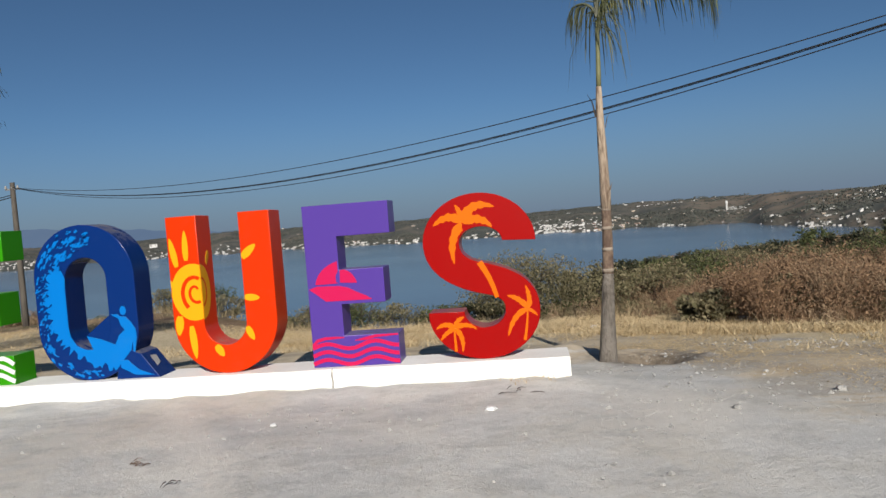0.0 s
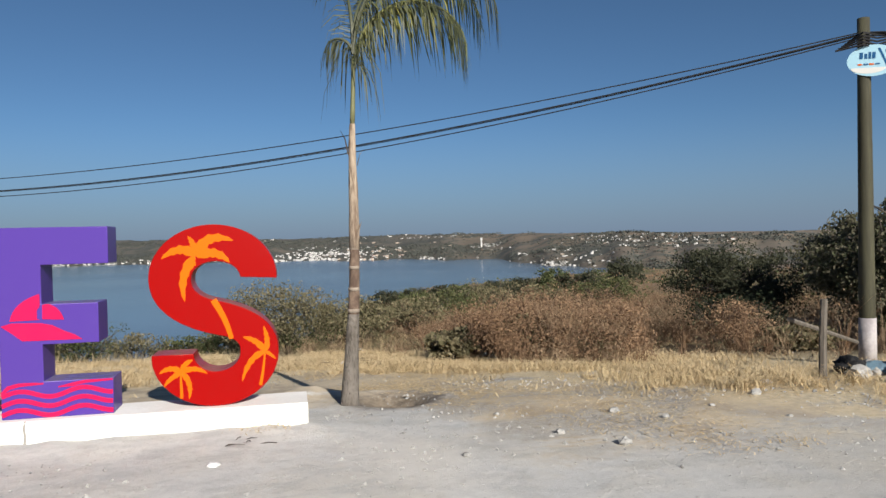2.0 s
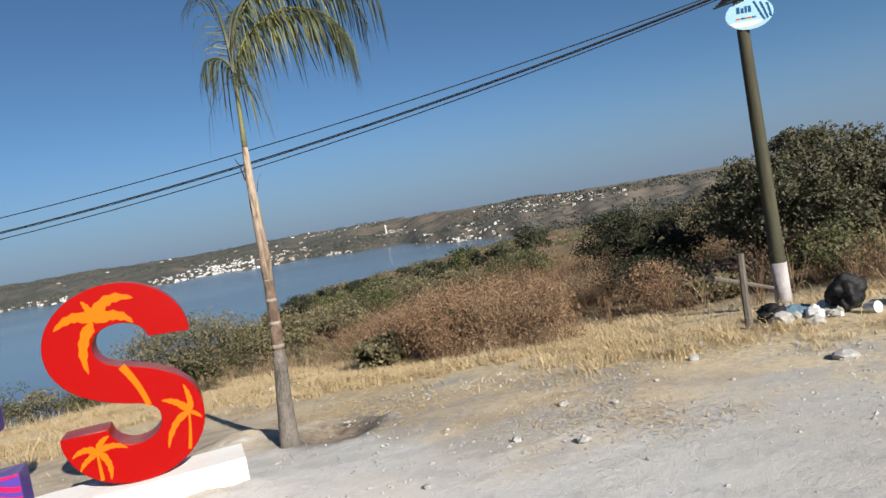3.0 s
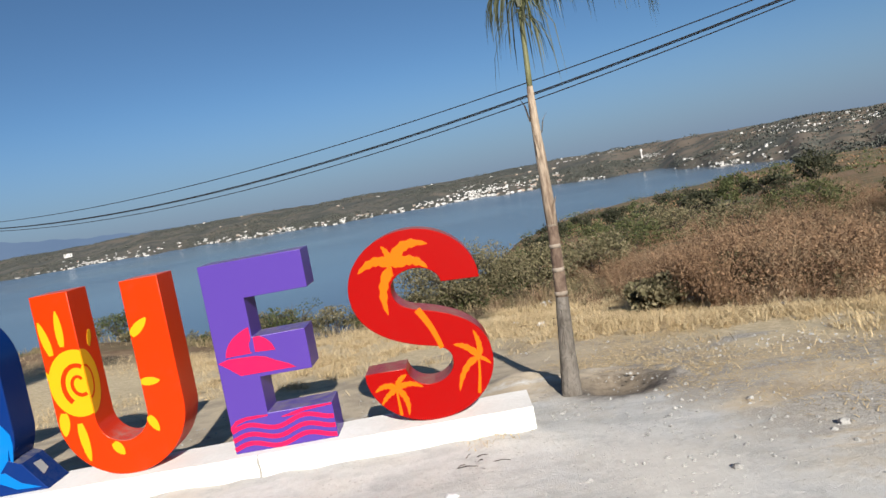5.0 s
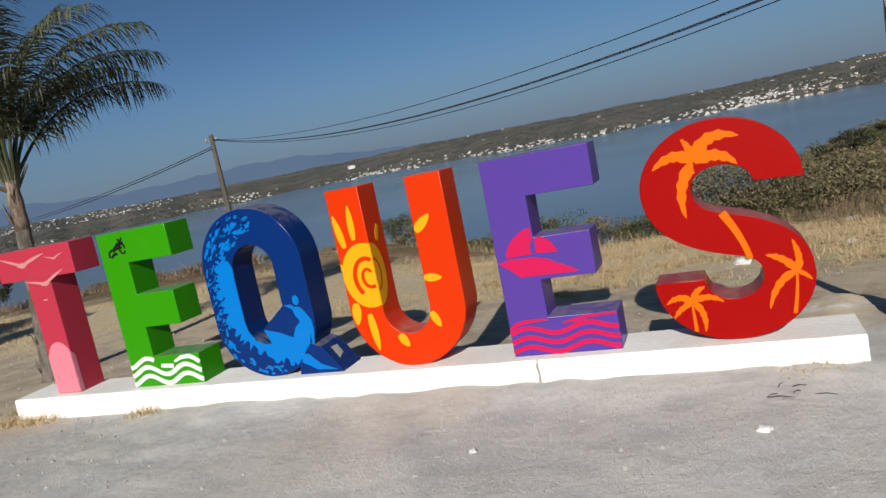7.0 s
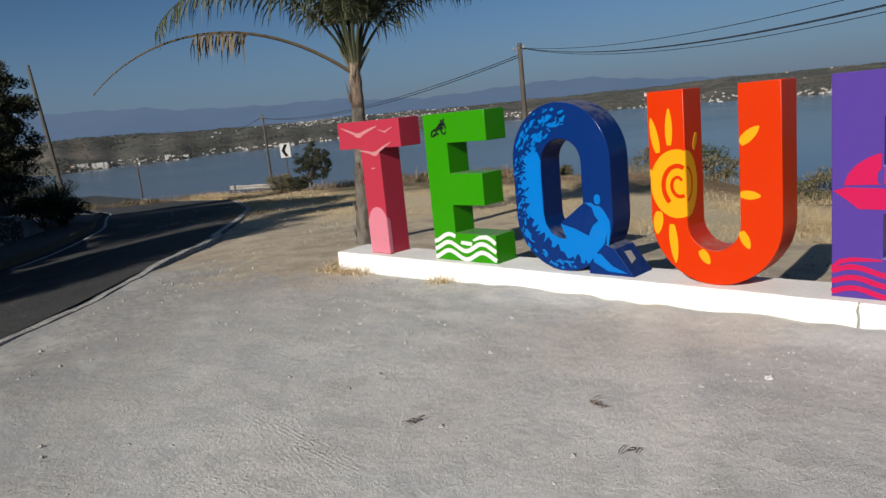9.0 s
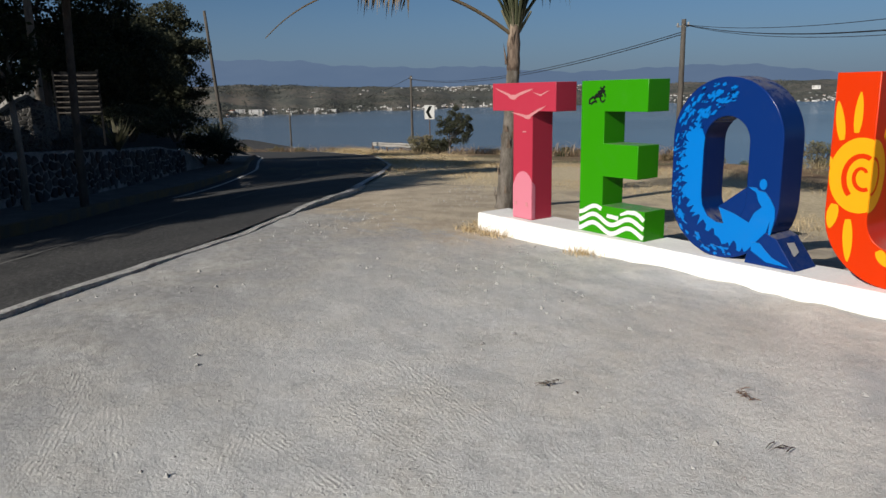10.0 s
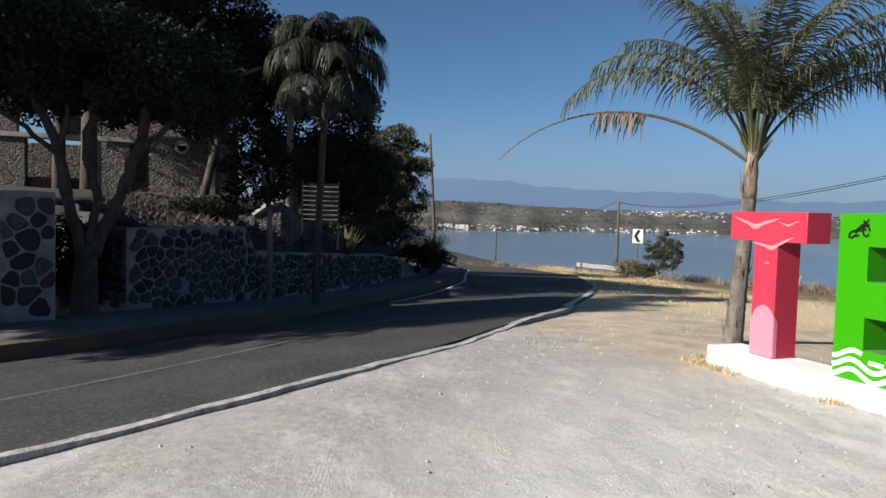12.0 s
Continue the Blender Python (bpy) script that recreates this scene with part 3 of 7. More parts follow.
def terrain(x, y):
    dx, dy = x - EYE_X, y - EYE_Y
    d, az = np.hypot(dx, dy), np.degrees(np.arctan2(dx, dy))
    lip, fall = np.interp(az, AZ, LIP), np.interp(az, AZ, FALL)
    k = np.minimum(1.0, lip / np.maximum(d, 1e-6))
    near = level(EYE_X + dx * k, EYE_Y + dy * k) - fall * sp(d - lip, 1.5)
    rough = 0.0
    for f, a in ((0.012, 3.0), (0.03, 1.3), (0.11, 0.4)):
        rough = rough + a * np.sin(f * x + 1.3 * np.sin(f * 0.7 * y)) * np.cos(f * 1.1 * y + 0.8 * np.sin(f * 0.9 * x))
    near = near + rough * ss(30, 160, d - lip)
    near = np.maximum(near, -56.0)
    shore, crest = np.interp(az, AZ, SHORE), np.interp(az, AZ, CREST)
    shore = shore * (1 + 0.03 * np.sin(az * 0.9) + 0.02 * np.sin(az * 2.3 + 1))
    top = 1.7 + np.tan(np.radians(crest)) * shore * 1.5
    u = np.clip((d - shore) / (0.5 * shore), 0, 1.4)
    far = -52 + (top + 52) * (np.minimum(u, 1.0) ** 0.75) + rough * 1.6 * ss(0.05, 0.4, u)
    far = np.where(d > shore * 0.985, far, -70.0)
    return np.maximum(near, far)


def height(x, y):
    return float(terrain(np.array([float(x)]), np.array([float(y)]))[0])


def build_ground():
    radii = np.concatenate([[0.05], np.linspace(0.6, 5, 12), np.linspace(5.08, 10.6, 90), np.linspace(10.85, 34, 72), np.geomspace(35, 4900, 120)])
    az = np.radians(np.concatenate([np.linspace(-100, 60, 401), np.linspace(61, 259, 100)]))
    r, a = np.meshgrid(radii, az, indexing="ij")
    x, y = EYE_X + r * np.sin(a), EYE_Y + r * np.cos(a)
    z = terrain(x, y)
    # a dug bowl beside the slender palm, and the small unevenness of the lot
    lumps = 0.5 * np.sin(9.0 * x + 2.0 * np.sin(7.0 * y)) * np.sin(8.0 * y + 1.5 * np.sin(6.0 * x)) + 0.5 * np.sin(17 * x + 3 * y) * np.sin(15 * y - 4 * x)
    pit = np.exp(-((((x - 9.3) / 0.34) ** 2 + ((y - 1.1) / 0.4) ** 2) ** 2) * (1 + 0.3 * lumps))
    rim = np.exp(-(((np.hypot((x - 9.27) / 0.62, (y - 1.15) / 0.68) - 1.0) / 0.22) ** 2))
    mound = np.exp(-(((x - 8.35) / 0.4) ** 2 + ((y - 1.75) / 0.4) ** 2))
    z = z - 0.14 * pit + rim * (0.02 + 0.022 * lumps) * ss(0.3, 1.2, y) + mound * (0.13 + 0.02 * lumps) + 0.012 * np.sin(1.9 * x + 0.6 * y) * np.sin(1.4 * y - 0.5 * x) * (r < 40)
    # earth banked up against the front of the plinth
    z = z + (0.05 + 0.01 * np.sin(2.3 * x + np.sin(5.1 * x)) + 0.008 * np.sin(11.3 * x + 2 * np.sin(3.1 * x))) * np.exp(-(((y + 0.2) / 0.3) ** 2)) * ss(0.5, 4.0, x) * (1 - ss(8.3, 8.9, x))
    n, m = r.shape
    v = np.stack([x, y, z], -1).reshape(-1, 3)
    i, j = np.meshgrid(np.arange(n - 1), np.arange(m), indexing="ij")
    j2 = (j + 1) % m
    f = np.stack([i * m + j, (i + 1) * m + j, (i + 1) * m + j2, i * m + j2], -1).reshape(-1, 4)
    f = f[:, ::-1].tolist() + [list(range(m - 1, -1, -1))]
    return tagged(raw("ground", v, f, GROUND, smooth=True), "pale dusty lay-by running into dry grass and hills", "ground", kind="structure")


build_ground()
bm = bmesh.new()
bmesh.ops.create_circle(bm, cap_ends=True, radius=4600, segments=96, matrix=Matrix.Translation((0, 0, LAKE)))
tagged(part("water", bm, WATER), "calm blue-grey lake below the hills", "lake", kind="structure")


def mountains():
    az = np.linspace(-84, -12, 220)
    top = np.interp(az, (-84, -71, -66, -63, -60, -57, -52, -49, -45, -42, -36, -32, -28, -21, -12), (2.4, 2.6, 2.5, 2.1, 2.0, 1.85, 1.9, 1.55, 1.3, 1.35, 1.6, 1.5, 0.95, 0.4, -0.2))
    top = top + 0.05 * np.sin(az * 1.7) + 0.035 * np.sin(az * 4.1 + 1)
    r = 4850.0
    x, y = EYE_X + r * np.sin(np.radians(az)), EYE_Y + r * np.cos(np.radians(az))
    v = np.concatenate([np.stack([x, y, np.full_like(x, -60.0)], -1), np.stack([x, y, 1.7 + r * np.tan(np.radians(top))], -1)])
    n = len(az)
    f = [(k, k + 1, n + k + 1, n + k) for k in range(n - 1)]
    tagged(raw("backdrop", v, f, MOUNTAIN), "glowing flat backdrop of a hazy blue mountain range", "mountains", kind="structure")


mountains()


# ---- road, kerbs and pavement ----
def resample(pts, step, passes=6):
    p = np.array(pts, float)
    s = np.r_[0, np.cumsum(np.hypot(*np.diff(p, axis=0).T))]
    t = np.linspace(0, s[-1], max(2, int(s[-1] / step)))
    out = np.stack([np.interp(t, s, p[:, 0]), np.interp(t, s, p[:, 1])], -1)
    for _ in range(passes):
        out[1:-1] = 0.25 * out[:-2] + 0.5 * out[1:-1] + 0.25 * out[2:]
    return out


RIGHT_EDGE = [(7.0, -17.5), (3.6, -12.0), (1.0, -7.5), (0.34, -6.09), (-1.1, -4.0), (-2.0, -2.65), (-6.5, 1.35), (-12.5, 5.6), (-19.2, 10.0), (-33.0, 17.0), (-52.0, 22.0), (-75.0, 24.0)]
LEFT_EDGE = [(1.5, -19.5), (-1.4, -13.0), (-3.95, -8.6), (-4.95, -6.9), (-6.9, -4.85), (-11.7, -2.2), (-17.8, 1.7), (-23.4, 5.1), (-30.0, 7.7), (-37.0, 10.6), (-53.0, 15.3), (-75.0, 17.5)]


def strip(name, a, b, za, zb, mat, label, category, thick=0.0):
    """A sheet between two lines on the ground, raised by za and zb."""
    k = len(a)
    across = 7
    v, f = [], []
    for i in range(k):
        for j in range(across):
            u = j / (across - 1)
            x, y = a[i] * (1 - u) + b[i] * u
            rise = za[i] if hasattr(za, "__len__") else za * (1 - u) + zb * u
            v.append((x, y, float(level(x, y)) + rise))
    for i in range(k - 1):
        for j in range(across - 1):
            f.append((i * across + j, i * across + j + 1, (i + 1) * across + j + 1, (i + 1) * across + j))
    if thick:
        n = len(v)
        for i in range(k):
            for e in (0, across - 1):
                x, y, z = v[i * across + e]
                v.append((x, y, z - thick))
        for i in range(k - 1):
            for q, e in ((0, 0), (1, across - 1)):
                f.append((i * across + e, (i + 1) * across + e, n + 2 * (i + 1) + q, n + 2 * i + q))
        for i in (0, k - 1):
            f.append(tuple([i * across, n + 2 * i, n + 2 * i + 1, i * across + across - 1] + [i * across + j for j in range(across - 2, 0, -1)]))
    return tagged(raw(name, v, f, mat), label, category, kind="structure")


def same_count(a, b, n):
    pick = lambda p: np.stack([np.interp(np.linspace(0, 1, n), np.linspace(0, 1, len(p)), p[:, q]) for q in (0, 1)], -1)
    return pick(a), pick(b)


def offset(p, d):
    t = np.gradient(p, axis=0)
    t = t / np.linalg.norm(t, axis=1)[:, None]
    return p + d * np.stack([-t[:, 1], t[:, 0]], -1)


re_, le_ = same_count(resample(RIGHT_EDGE, 0.5), resample(LEFT_EDGE, 0.5), 220)
strip("road", re_, le_, 0.035, 0.035, ASPHALT, "worn grey asphalt road curving along the shore", "road")
edge_ = resample(RIGHT_EDGE, 0.09, 190)
kr = np.random.default_rng(6)
k_near = edge_[(edge_[:, 0] > -7.7) & (edge_[:, 0] < 8.0)]
wob = lambda s: np.convolve(kr.normal(size=len(k_near)), (0.3, 0.4, 0.3), "same")[:, None] * s
rise_ = np.interp(k_near[:, 0], (-7.7, -5.0, -3.9, -3.0, -2.2, -1.4, -0.6, 8.0), (0.08, 0.08, 0.05, 0.012, 0.01, 0.025, 0.05, 0.055)) + 0.008 * np.sin(7 * k_near[:, 0]) * np.sin(2.3 * k_near[:, 0])
strip("kerb_1", offset(k_near, -0.13) + wob(0.016), offset(k_near, 0.01) + wob(0.014), rise_, 0.0, KERB_WHITE, "low worn white concrete edging of the road, partly buried in dust", "kerb", 0.14)
k_far = re_[(re_[:, 0] <= -7.6) & (re_[:, 0] > -60)]
strip("road_line_1", offset(k_far, 0.02), offset(k_far, 0.2), 0.043, 0.043, LINE_WHITE, "worn white edge line painted on the asphalt", "road marking")
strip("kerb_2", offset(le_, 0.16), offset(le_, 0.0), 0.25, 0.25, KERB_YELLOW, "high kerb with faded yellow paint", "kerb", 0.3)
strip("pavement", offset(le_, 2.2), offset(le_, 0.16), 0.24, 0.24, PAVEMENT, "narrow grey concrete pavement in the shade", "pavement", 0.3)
line = le_[(le_[:, 0] < -8) & (le_[:, 0] > -60)]
strip("road_line_2", offset(line, -0.35), offset(line, -0.47), 0.041, 0.041, LINE_WHITE, "faded white edge line painted on the asphalt", "road marking")
mid_ = 0.5 * (re_ + le_)
for lo, hi in ((-7.0, 2.6), (-12.5, -8.5), (-19.5, -15.0), (-27.0, -23.0)):
    seg = mid_[(mid_[:, 0] > lo) & (mid_[:, 0] < hi)]
    strip("road_dash", offset(seg, 0.04), offset(seg, -0.04), 0.041, 0.041, ROAD_PAINT, "worn dashes of the road's middle line", "road marking")


# ---- the letters on their plinth ----
DEEP, BASE = 0.33, 0.22


def build_plinth():
    bm = bmesh.new()
    rng = random.Random(4)
    n = 60
    rows = []
    for i in range(n + 1):
        x = -0.16 + 8.49 * i / n
        w = [rng.uniform(-0.008, 0.008) for _ in range(4)]
        foot = float(level(x, -0.12)) - 0.12
        rows.append([bm.verts.new(p) for p in ((x, -0.135 + w[0], foot), (x, -0.118 + w[1], BASE - 0.012), (x, -0.105 + w[1], BASE), (x, 0.39 + w[2], BASE), (x, 0.405 + w[2], BASE - 0.012), (x, 0.42 + w[3], foot - 0.05))])
    for a, b in zip(rows, rows[1:]):
        for k in range(5):
            bm.faces.new((a[k], b[k], b[k + 1], a[k + 1]))
    bm.faces.new(rows[0])
    bm.faces.new(rows[-1][::-1])
    plinth = tagged(part("plinth", bm, PLINTH), "long low whitewashed concrete plinth under the letters", "plinth")
    seam = bmesh.new()
    tube(seam, [(5.97, -0.136, 0.02), (5.975, -0.128, 0.1), (5.965, -0.121, 0.16), (5.972, -0.11, BASE)], [0.012, 0.009, 0.012, 0.008], 6)
    part("joint", seam, CONCRETE, plinth, "rough grey filled joint")


build_plinth()


def letter(name, label, x):
    return thing(name, label, "letter", (x, 0, BASE), group="giant letters on the plinth")


def body(ob, outline, mat, label=""):
    return soften(rounded(part("body", prism(bmesh.new(), outline, 0.0, DEEP), mat, ob, label)), 0.006)


LAYER = [0]


def motif(name, ob, outline, mat, label="", y=-0.003):
    LAYER[0] = (LAYER[0] + 1) % 9
    y -= 0.0004 * LAYER[0]
    return part(name, prism(bmesh.new(), outline, y, 0.001), mat, ob, label)


def side_patch(outline, x0, x1):
    """Paint on a face that looks along x: an outline in y and z."""
    bm = bmesh.new()
    a, b = [[bm.verts.new((x, y, z)) for y, z in outline] for x in (x0, x1)]
    bm.faces.new(a)
    bm.faces.new(b[::-1])
    for k in range(len(a)):
        bm.faces.new((a[k], b[k], b[(k + 1) % len(a)], a[(k + 1) % len(a)]))
    return bm


def gull(cx, cz, s, tilt=0.0):
    c, n = math.cos(tilt), math.sin(tilt)
    top = bez((-1.0, 0.34), (-0.7, 0.24), (-0.25, 0.12), (-0.12, 0.02), 6) + [(0.0, 0.05)] + bez((0.1, 0.03), (0.4, 0.2), (0.75, 0.3), (1.05, 0.34), 6)
    low = bez((1.05, 0.34), (0.8, 0.18), (0.4, 0.05), (0.2, -0.08), 6) + [(0.12, -0.17), (-0.02, -0.2), (-0.2, -0.12)] + bez((-0.26, -0.04), (-0.5, 0.08), (-0.8, 0.2), (-1.0, 0.34), 6)
    thin = 0.72
    return [(cx + s * (c * x - n * z * thin), cz + s * (n * x + c * z * thin)) for x, z in top + low[1:-1]]


def letter_t():
    ob = letter("letter_t", "raspberry pink letter T with painted gulls", 0.0)
    body(ob, [(0.0, 1.65), (0.0, 1.315), (0.40, 1.315), (0.40, 0.0), (0.75, 0.0), (0.75, 1.315), (1.145, 1.315), (1.145, 1.65)], PINK)
    for cx, cz, s, t in ((0.40, 1.50, 0.35, -0.02), (0.89, 1.51, 0.14, 0.05), (0.67, 1.265, 0.31, 0.12)):
        motif("gull", ob, gull(cx, cz, s, t), GULL, "pale pink painted gull")
    motif("arch", ob, [(0.402, 0.01), (0.748, 0.01)] + [(0.748, 0.46)] + arc(0.59, 0.40, 0.17, 0.19, 20, 160, 12) + [(0.402, 0.42)], PALE_PINK, "pale pink painted arch")
    part("arch_side", side_patch([(0.004, 0.01), (0.05, 0.01), (0.052, 0.40), (0.04, 0.44), (0.004, 0.47)], 0.749, 0.753), PALE_PINK, ob, "pale pink paint carried round the edge")
    for x in (0.455, 0.66):
        motif("sticker", ob, [(x - 0.018, 0.165), (x + 0.02, 0.16), (x + 0.018, 0.205), (x - 0.017, 0.21)], GULL, "small peeling pale sticker", -0.006)
    motif("scratch", ob, [(0.58, 1.06), (0.64, 1.065), (0.64, 1.08), (0.58, 1.077)], GULL, "small pale scuff")


def wave(x0, x1, z, amp, length, phase, n=40):
    return [(x0 + (x1 - x0) * k / n, z + amp * math.sin(2 * math.pi * (x0 + (x1 - x0) * k / n - phase) / length)) for k in range(n + 1)]


def e_outline(w1, w2, w3):
    return [(0, 0), (w3, 0), (w3, 0.315), (0.338, 0.315), (0.338, 0.635), (w2, 0.635), (w2, 0.985), (0.338, 0.985), (0.338, 1.325), (w1, 1.325), (w1, 1.65), (0, 1.65)]


def letter_green_e():
    ob = letter("letter_e", "bright green letter E with white painted waves", 1.548)
    body(ob, e_outline(0.91, 0.808, 0.922), GREEN)
    for i, (z, a) in enumerate(((0.07, 0.045), (0.165, 0.045))):
        motif("wave_stripe", ob, band(wave(0.002, 0.918, z, a, 0.5, 0.10), 0.024), WHITE, "white painted wave")
    motif("wave_stripe", ob, band(wave(0.002, 0.335, 0.258, 0.045, 0.5, 0.12), 0.023), WHITE, "white painted wave")
    motif("wave_stripe", ob, band([(0.60, 0.245), (0.70, 0.285), (0.80, 0.29), (0.86, 0.265), (0.918, 0.22)], [0.012, 0.02, 0.024, 0.024, 0.022]), WHITE, "white painted wave")
    motif("dash", ob, [(0.41, 0.195), (0.57, 0.18), (0.58, 0.225), (0.42, 0.235)], WHITE, "white painted dash")
    for pts, w in (
        ([(0.12, 1.40), (0.125, 1.45), (0.17, 1.475), (0.24, 1.48), (0.31, 1.49)], 0.011),
        ([(0.14, 1.40), (0.19, 1.43), (0.23, 1.43)], 0.012),
        (arc(0.31, 1.475, 0.036, 0.05, 0, 330, 12), 0.009),
        ([(0.19, 1.45), (0.22, 1.50), (0.27, 1.515)], 0.013),
        ([(0.24, 1.52), (0.30, 1.545), (0.34, 1.53)], 0.014),
        ([(0.27, 1.575), (0.31, 1.555), (0.33, 1.59)], 0.012),
    ):
        motif("logo_stroke", ob, band(pts, w), BLACK, "small black emblem of curved strokes")


def ring_letter(bm, outer, inner, y0, y1):
    n = len(outer)
    rows = [[bm.verts.new((x, y, z)) for x, z in loop] for y, loop in ((y0, outer), (y0, inner), (y1, inner), (y1, outer))]
    for a, b in zip(rows, rows[1:] + rows[:1]):
        for k in range(n):
            bm.faces.new((a[k], a[(k + 1) % n], b[(k + 1) % n], b[k]))
    return bm


def stadium(cx, hw, z0, z1, n=20):
    r = hw
    return arc(cx, z1 - r, r, r, 0, 180, n) + arc(cx, z0 + r, r, r, 180, 360, n)


def splash(rng, cx, cz, s, lean):
    """A flick of paint: a ragged little blot."""
    k = rng.randint(5, 8)
    st, tilt = rng.uniform(1.4, 3.2), lean
    pts = []
    for i in range(k):
        a, r = 2 * math.pi * i / k, s * rng.uniform(0.5, 1.1)
        x, z = r * st * math.cos(a), r * math.sin(a)
        pts.append((cx + x * math.cos(tilt) - z * math.sin(tilt), cz + x * math.sin(tilt) + z * math.cos(tilt)))
    return pts


def letter_q():
    ob = letter("letter_q", "deep blue letter Q with an azure painted wave", 2.785)
    bm = ring_letter(bmesh.new(), stadium(0.56, 0.56, 0.0, 1.65, 36), stadium(0.575, 0.23, 0.33, 1.30, 36), 0.0, DEEP)
    soften(rounded(part("body", bm, NAVY, ob)), 0.008)
    # the tail starts inside the counter and runs out over the plinth
    root = prism(bmesh.new(), [(0.535, 0.478), (0.82, 0.69), (0.9, 0.4), (0.74, 0.29), (0.6, 0.31)], 0.003, DEEP - 0.003)
    part("tail_root", root, NAVY, ob, "dark blue root of the tail inside the counter")
    tail = prism(bmesh.new(), [(0.84, 0.0), (1.32, 0.0), (1.13, 0.255), (1.02, 0.30), (0.86, 0.12)], -0.012, DEEP)
    soften(part("tail", tail, NAVY, ob, "dark blue tail with scuffed upper face"), 0.006)
    bm = bmesh.new()
    a, b = Vector((1.165, 0.0, 0.215)), Vector((1.245, 0.0, 0.105))
    d = (b - a).normalized()
    n = Vector((-d.z, 0, d.x)) * -1
    n = n if n.z > 0 else -n
    vs = [bm.verts.new(p + n * 0.004 + Vector((0, y, 0))) for p, y in ((a, 0.09), (b, 0.08), (b - d * 0.03, 0.19), (a + d * 0.01, 0.2))]
    bm.faces.new(vs)
    bmesh.ops.solidify(bm, geom=bm.faces[:], thickness=0.002)
    part("sticker", bm, WHITE, ob, "torn white sticker")
    # the crest of the wave hugs the counter's side, breaks up outwards and runs out under it
    rng = random.Random(11)
    inner = [(0.30, 1.22), (0.352, 1.10), (0.342, 0.98), (0.342, 0.58), (0.36, 0.47), (0.42, 0.375), (0.52, 0.328), (0.60, 0.325), (0.54, 0.472), (0.70, 0.43), (0.855, 0.365)]
    tip = [(0.93, 0.30), (0.97, 0.17), (1.10, 0.07), (1.25, 0.035), (1.08, 0.03), (1.0, 0.055)]
    rim = [(0.90, 0.10), (0.74, 0.13), (0.58, 0.17), (0.42, 0.25), (0.28, 0.36), (0.18, 0.52), (0.125, 0.70), (0.11, 0.88), (0.13, 1.03), (0.19, 1.16), (0.24, 1.24)]
    ragged = []
    for (x0, z0), (x1, z1) in zip(rim, rim[1:]):
        for k in range(7):
            t = k / 7
            nx, nz = z0 - z1, x1 - x0
            l = math.hypot(nx, nz)
            w = rng.uniform(-0.04, 0.05)
            t = min(1.0, max(0.0, t + rng.uniform(-0.06, 0.06)))
            ragged.append((x0 + (x1 - x0) * t - nx / l * w, z0 + (z1 - z0) * t - nz / l * w))
    motif("wave_crest", ob, inner + tip + ragged, AZURE, "azure painted breaking wave")
    motif("wave_tip", ob, [(0.9, 0.2), (0.98, 0.2), (1.03, 0.15), (1.1, 0.09), (1.26, 0.03), (1.05, 0.04), (0.96, 0.09), (0.9, 0.12)], AZURE, "azure tip of the wave over the tail", -0.0165)
    flecks = 0
    while flecks < 230:
        # flecks fly off along the sweep of the wave
        u = rng.random()
        if u < 0.42:
            g = rng.uniform(75, 165)
            r = rng.uniform(0.26, 0.52) if g > 100 else rng.uniform(0.34, 0.5)
            px, pz = 0.56 + r * math.cos(radians(g)), 1.09 + r * math.sin(radians(g))
            lean, s = radians(g - 90) * 0.6 + rng.uniform(0.1, 0.7), rng.choice((0.007, 0.01, 0.013, 0.018))
        elif u < 0.75:
            px, pz = rng.uniform(0.015, 0.17), rng.uniform(0.5, 1.15)
            lean, s = rng.uniform(0.3, 1.3), rng.choice((0.006, 0.008, 0.011, 0.014))
        else:
            g = rng.uniform(185, 285)
            r = rng.uniform(0.44, 0.54)
            px, pz = 0.56 + r * math.cos(radians(g)), 0.56 + r * math.sin(radians(g))
            lean, s = radians(g + 90) + rng.uniform(-0.5, 0.5), rng.choice((0.006, 0.009, 0.013, 0.018))
        edge = math.hypot(px - 0.56, max(0.0, abs(pz - 0.825) - 0.265))
        if not 0.262 < edge < 0.535:
            continue
        motif("paint_fleck", ob, splash(rng, px, pz, s, lean), AZURE if rng.random() < 0.88 else NAVY, y=-0.0045)
        flecks += 1
    # the figure on its board as plain painted shapes
    motif("painted_shape", ob, [(0.83, 0.685), (0.90, 0.685), (0.93, 0.66), (0.99, 0.655), (1.04, 0.60), (1.09, 0.52), (1.095, 0.43), (1.06, 0.25), (1.045, 0.26), (1.05, 0.40), (1.02, 0.28), (0.96, 0.22), (0.86, 0.30), (0.86, 0.38), (0.90, 0.46), (0.97, 0.52), (0.93, 0.57), (0.91, 0.64)], AZURE, "azure painted curved shape", -0.005)
    motif("painted_dot", ob, arc(0.965, 0.72, 0.035, 0.048, 0, 340, 14), AZURE, "azure painted dot", -0.004)


def petal(x0, z0, x1, z1, w):
    """A sun ray: a drop from a thin root to a round tip."""
    path = [(x0 + (x1 - x0) * k / 8, z0 + (z1 - z0) * k / 8) for k in range(9)]
    return band(path, [w * v for v in (0.55, 0.8, 0.95, 1.0, 0.98, 0.9, 0.75, 0.52, 0.15)])


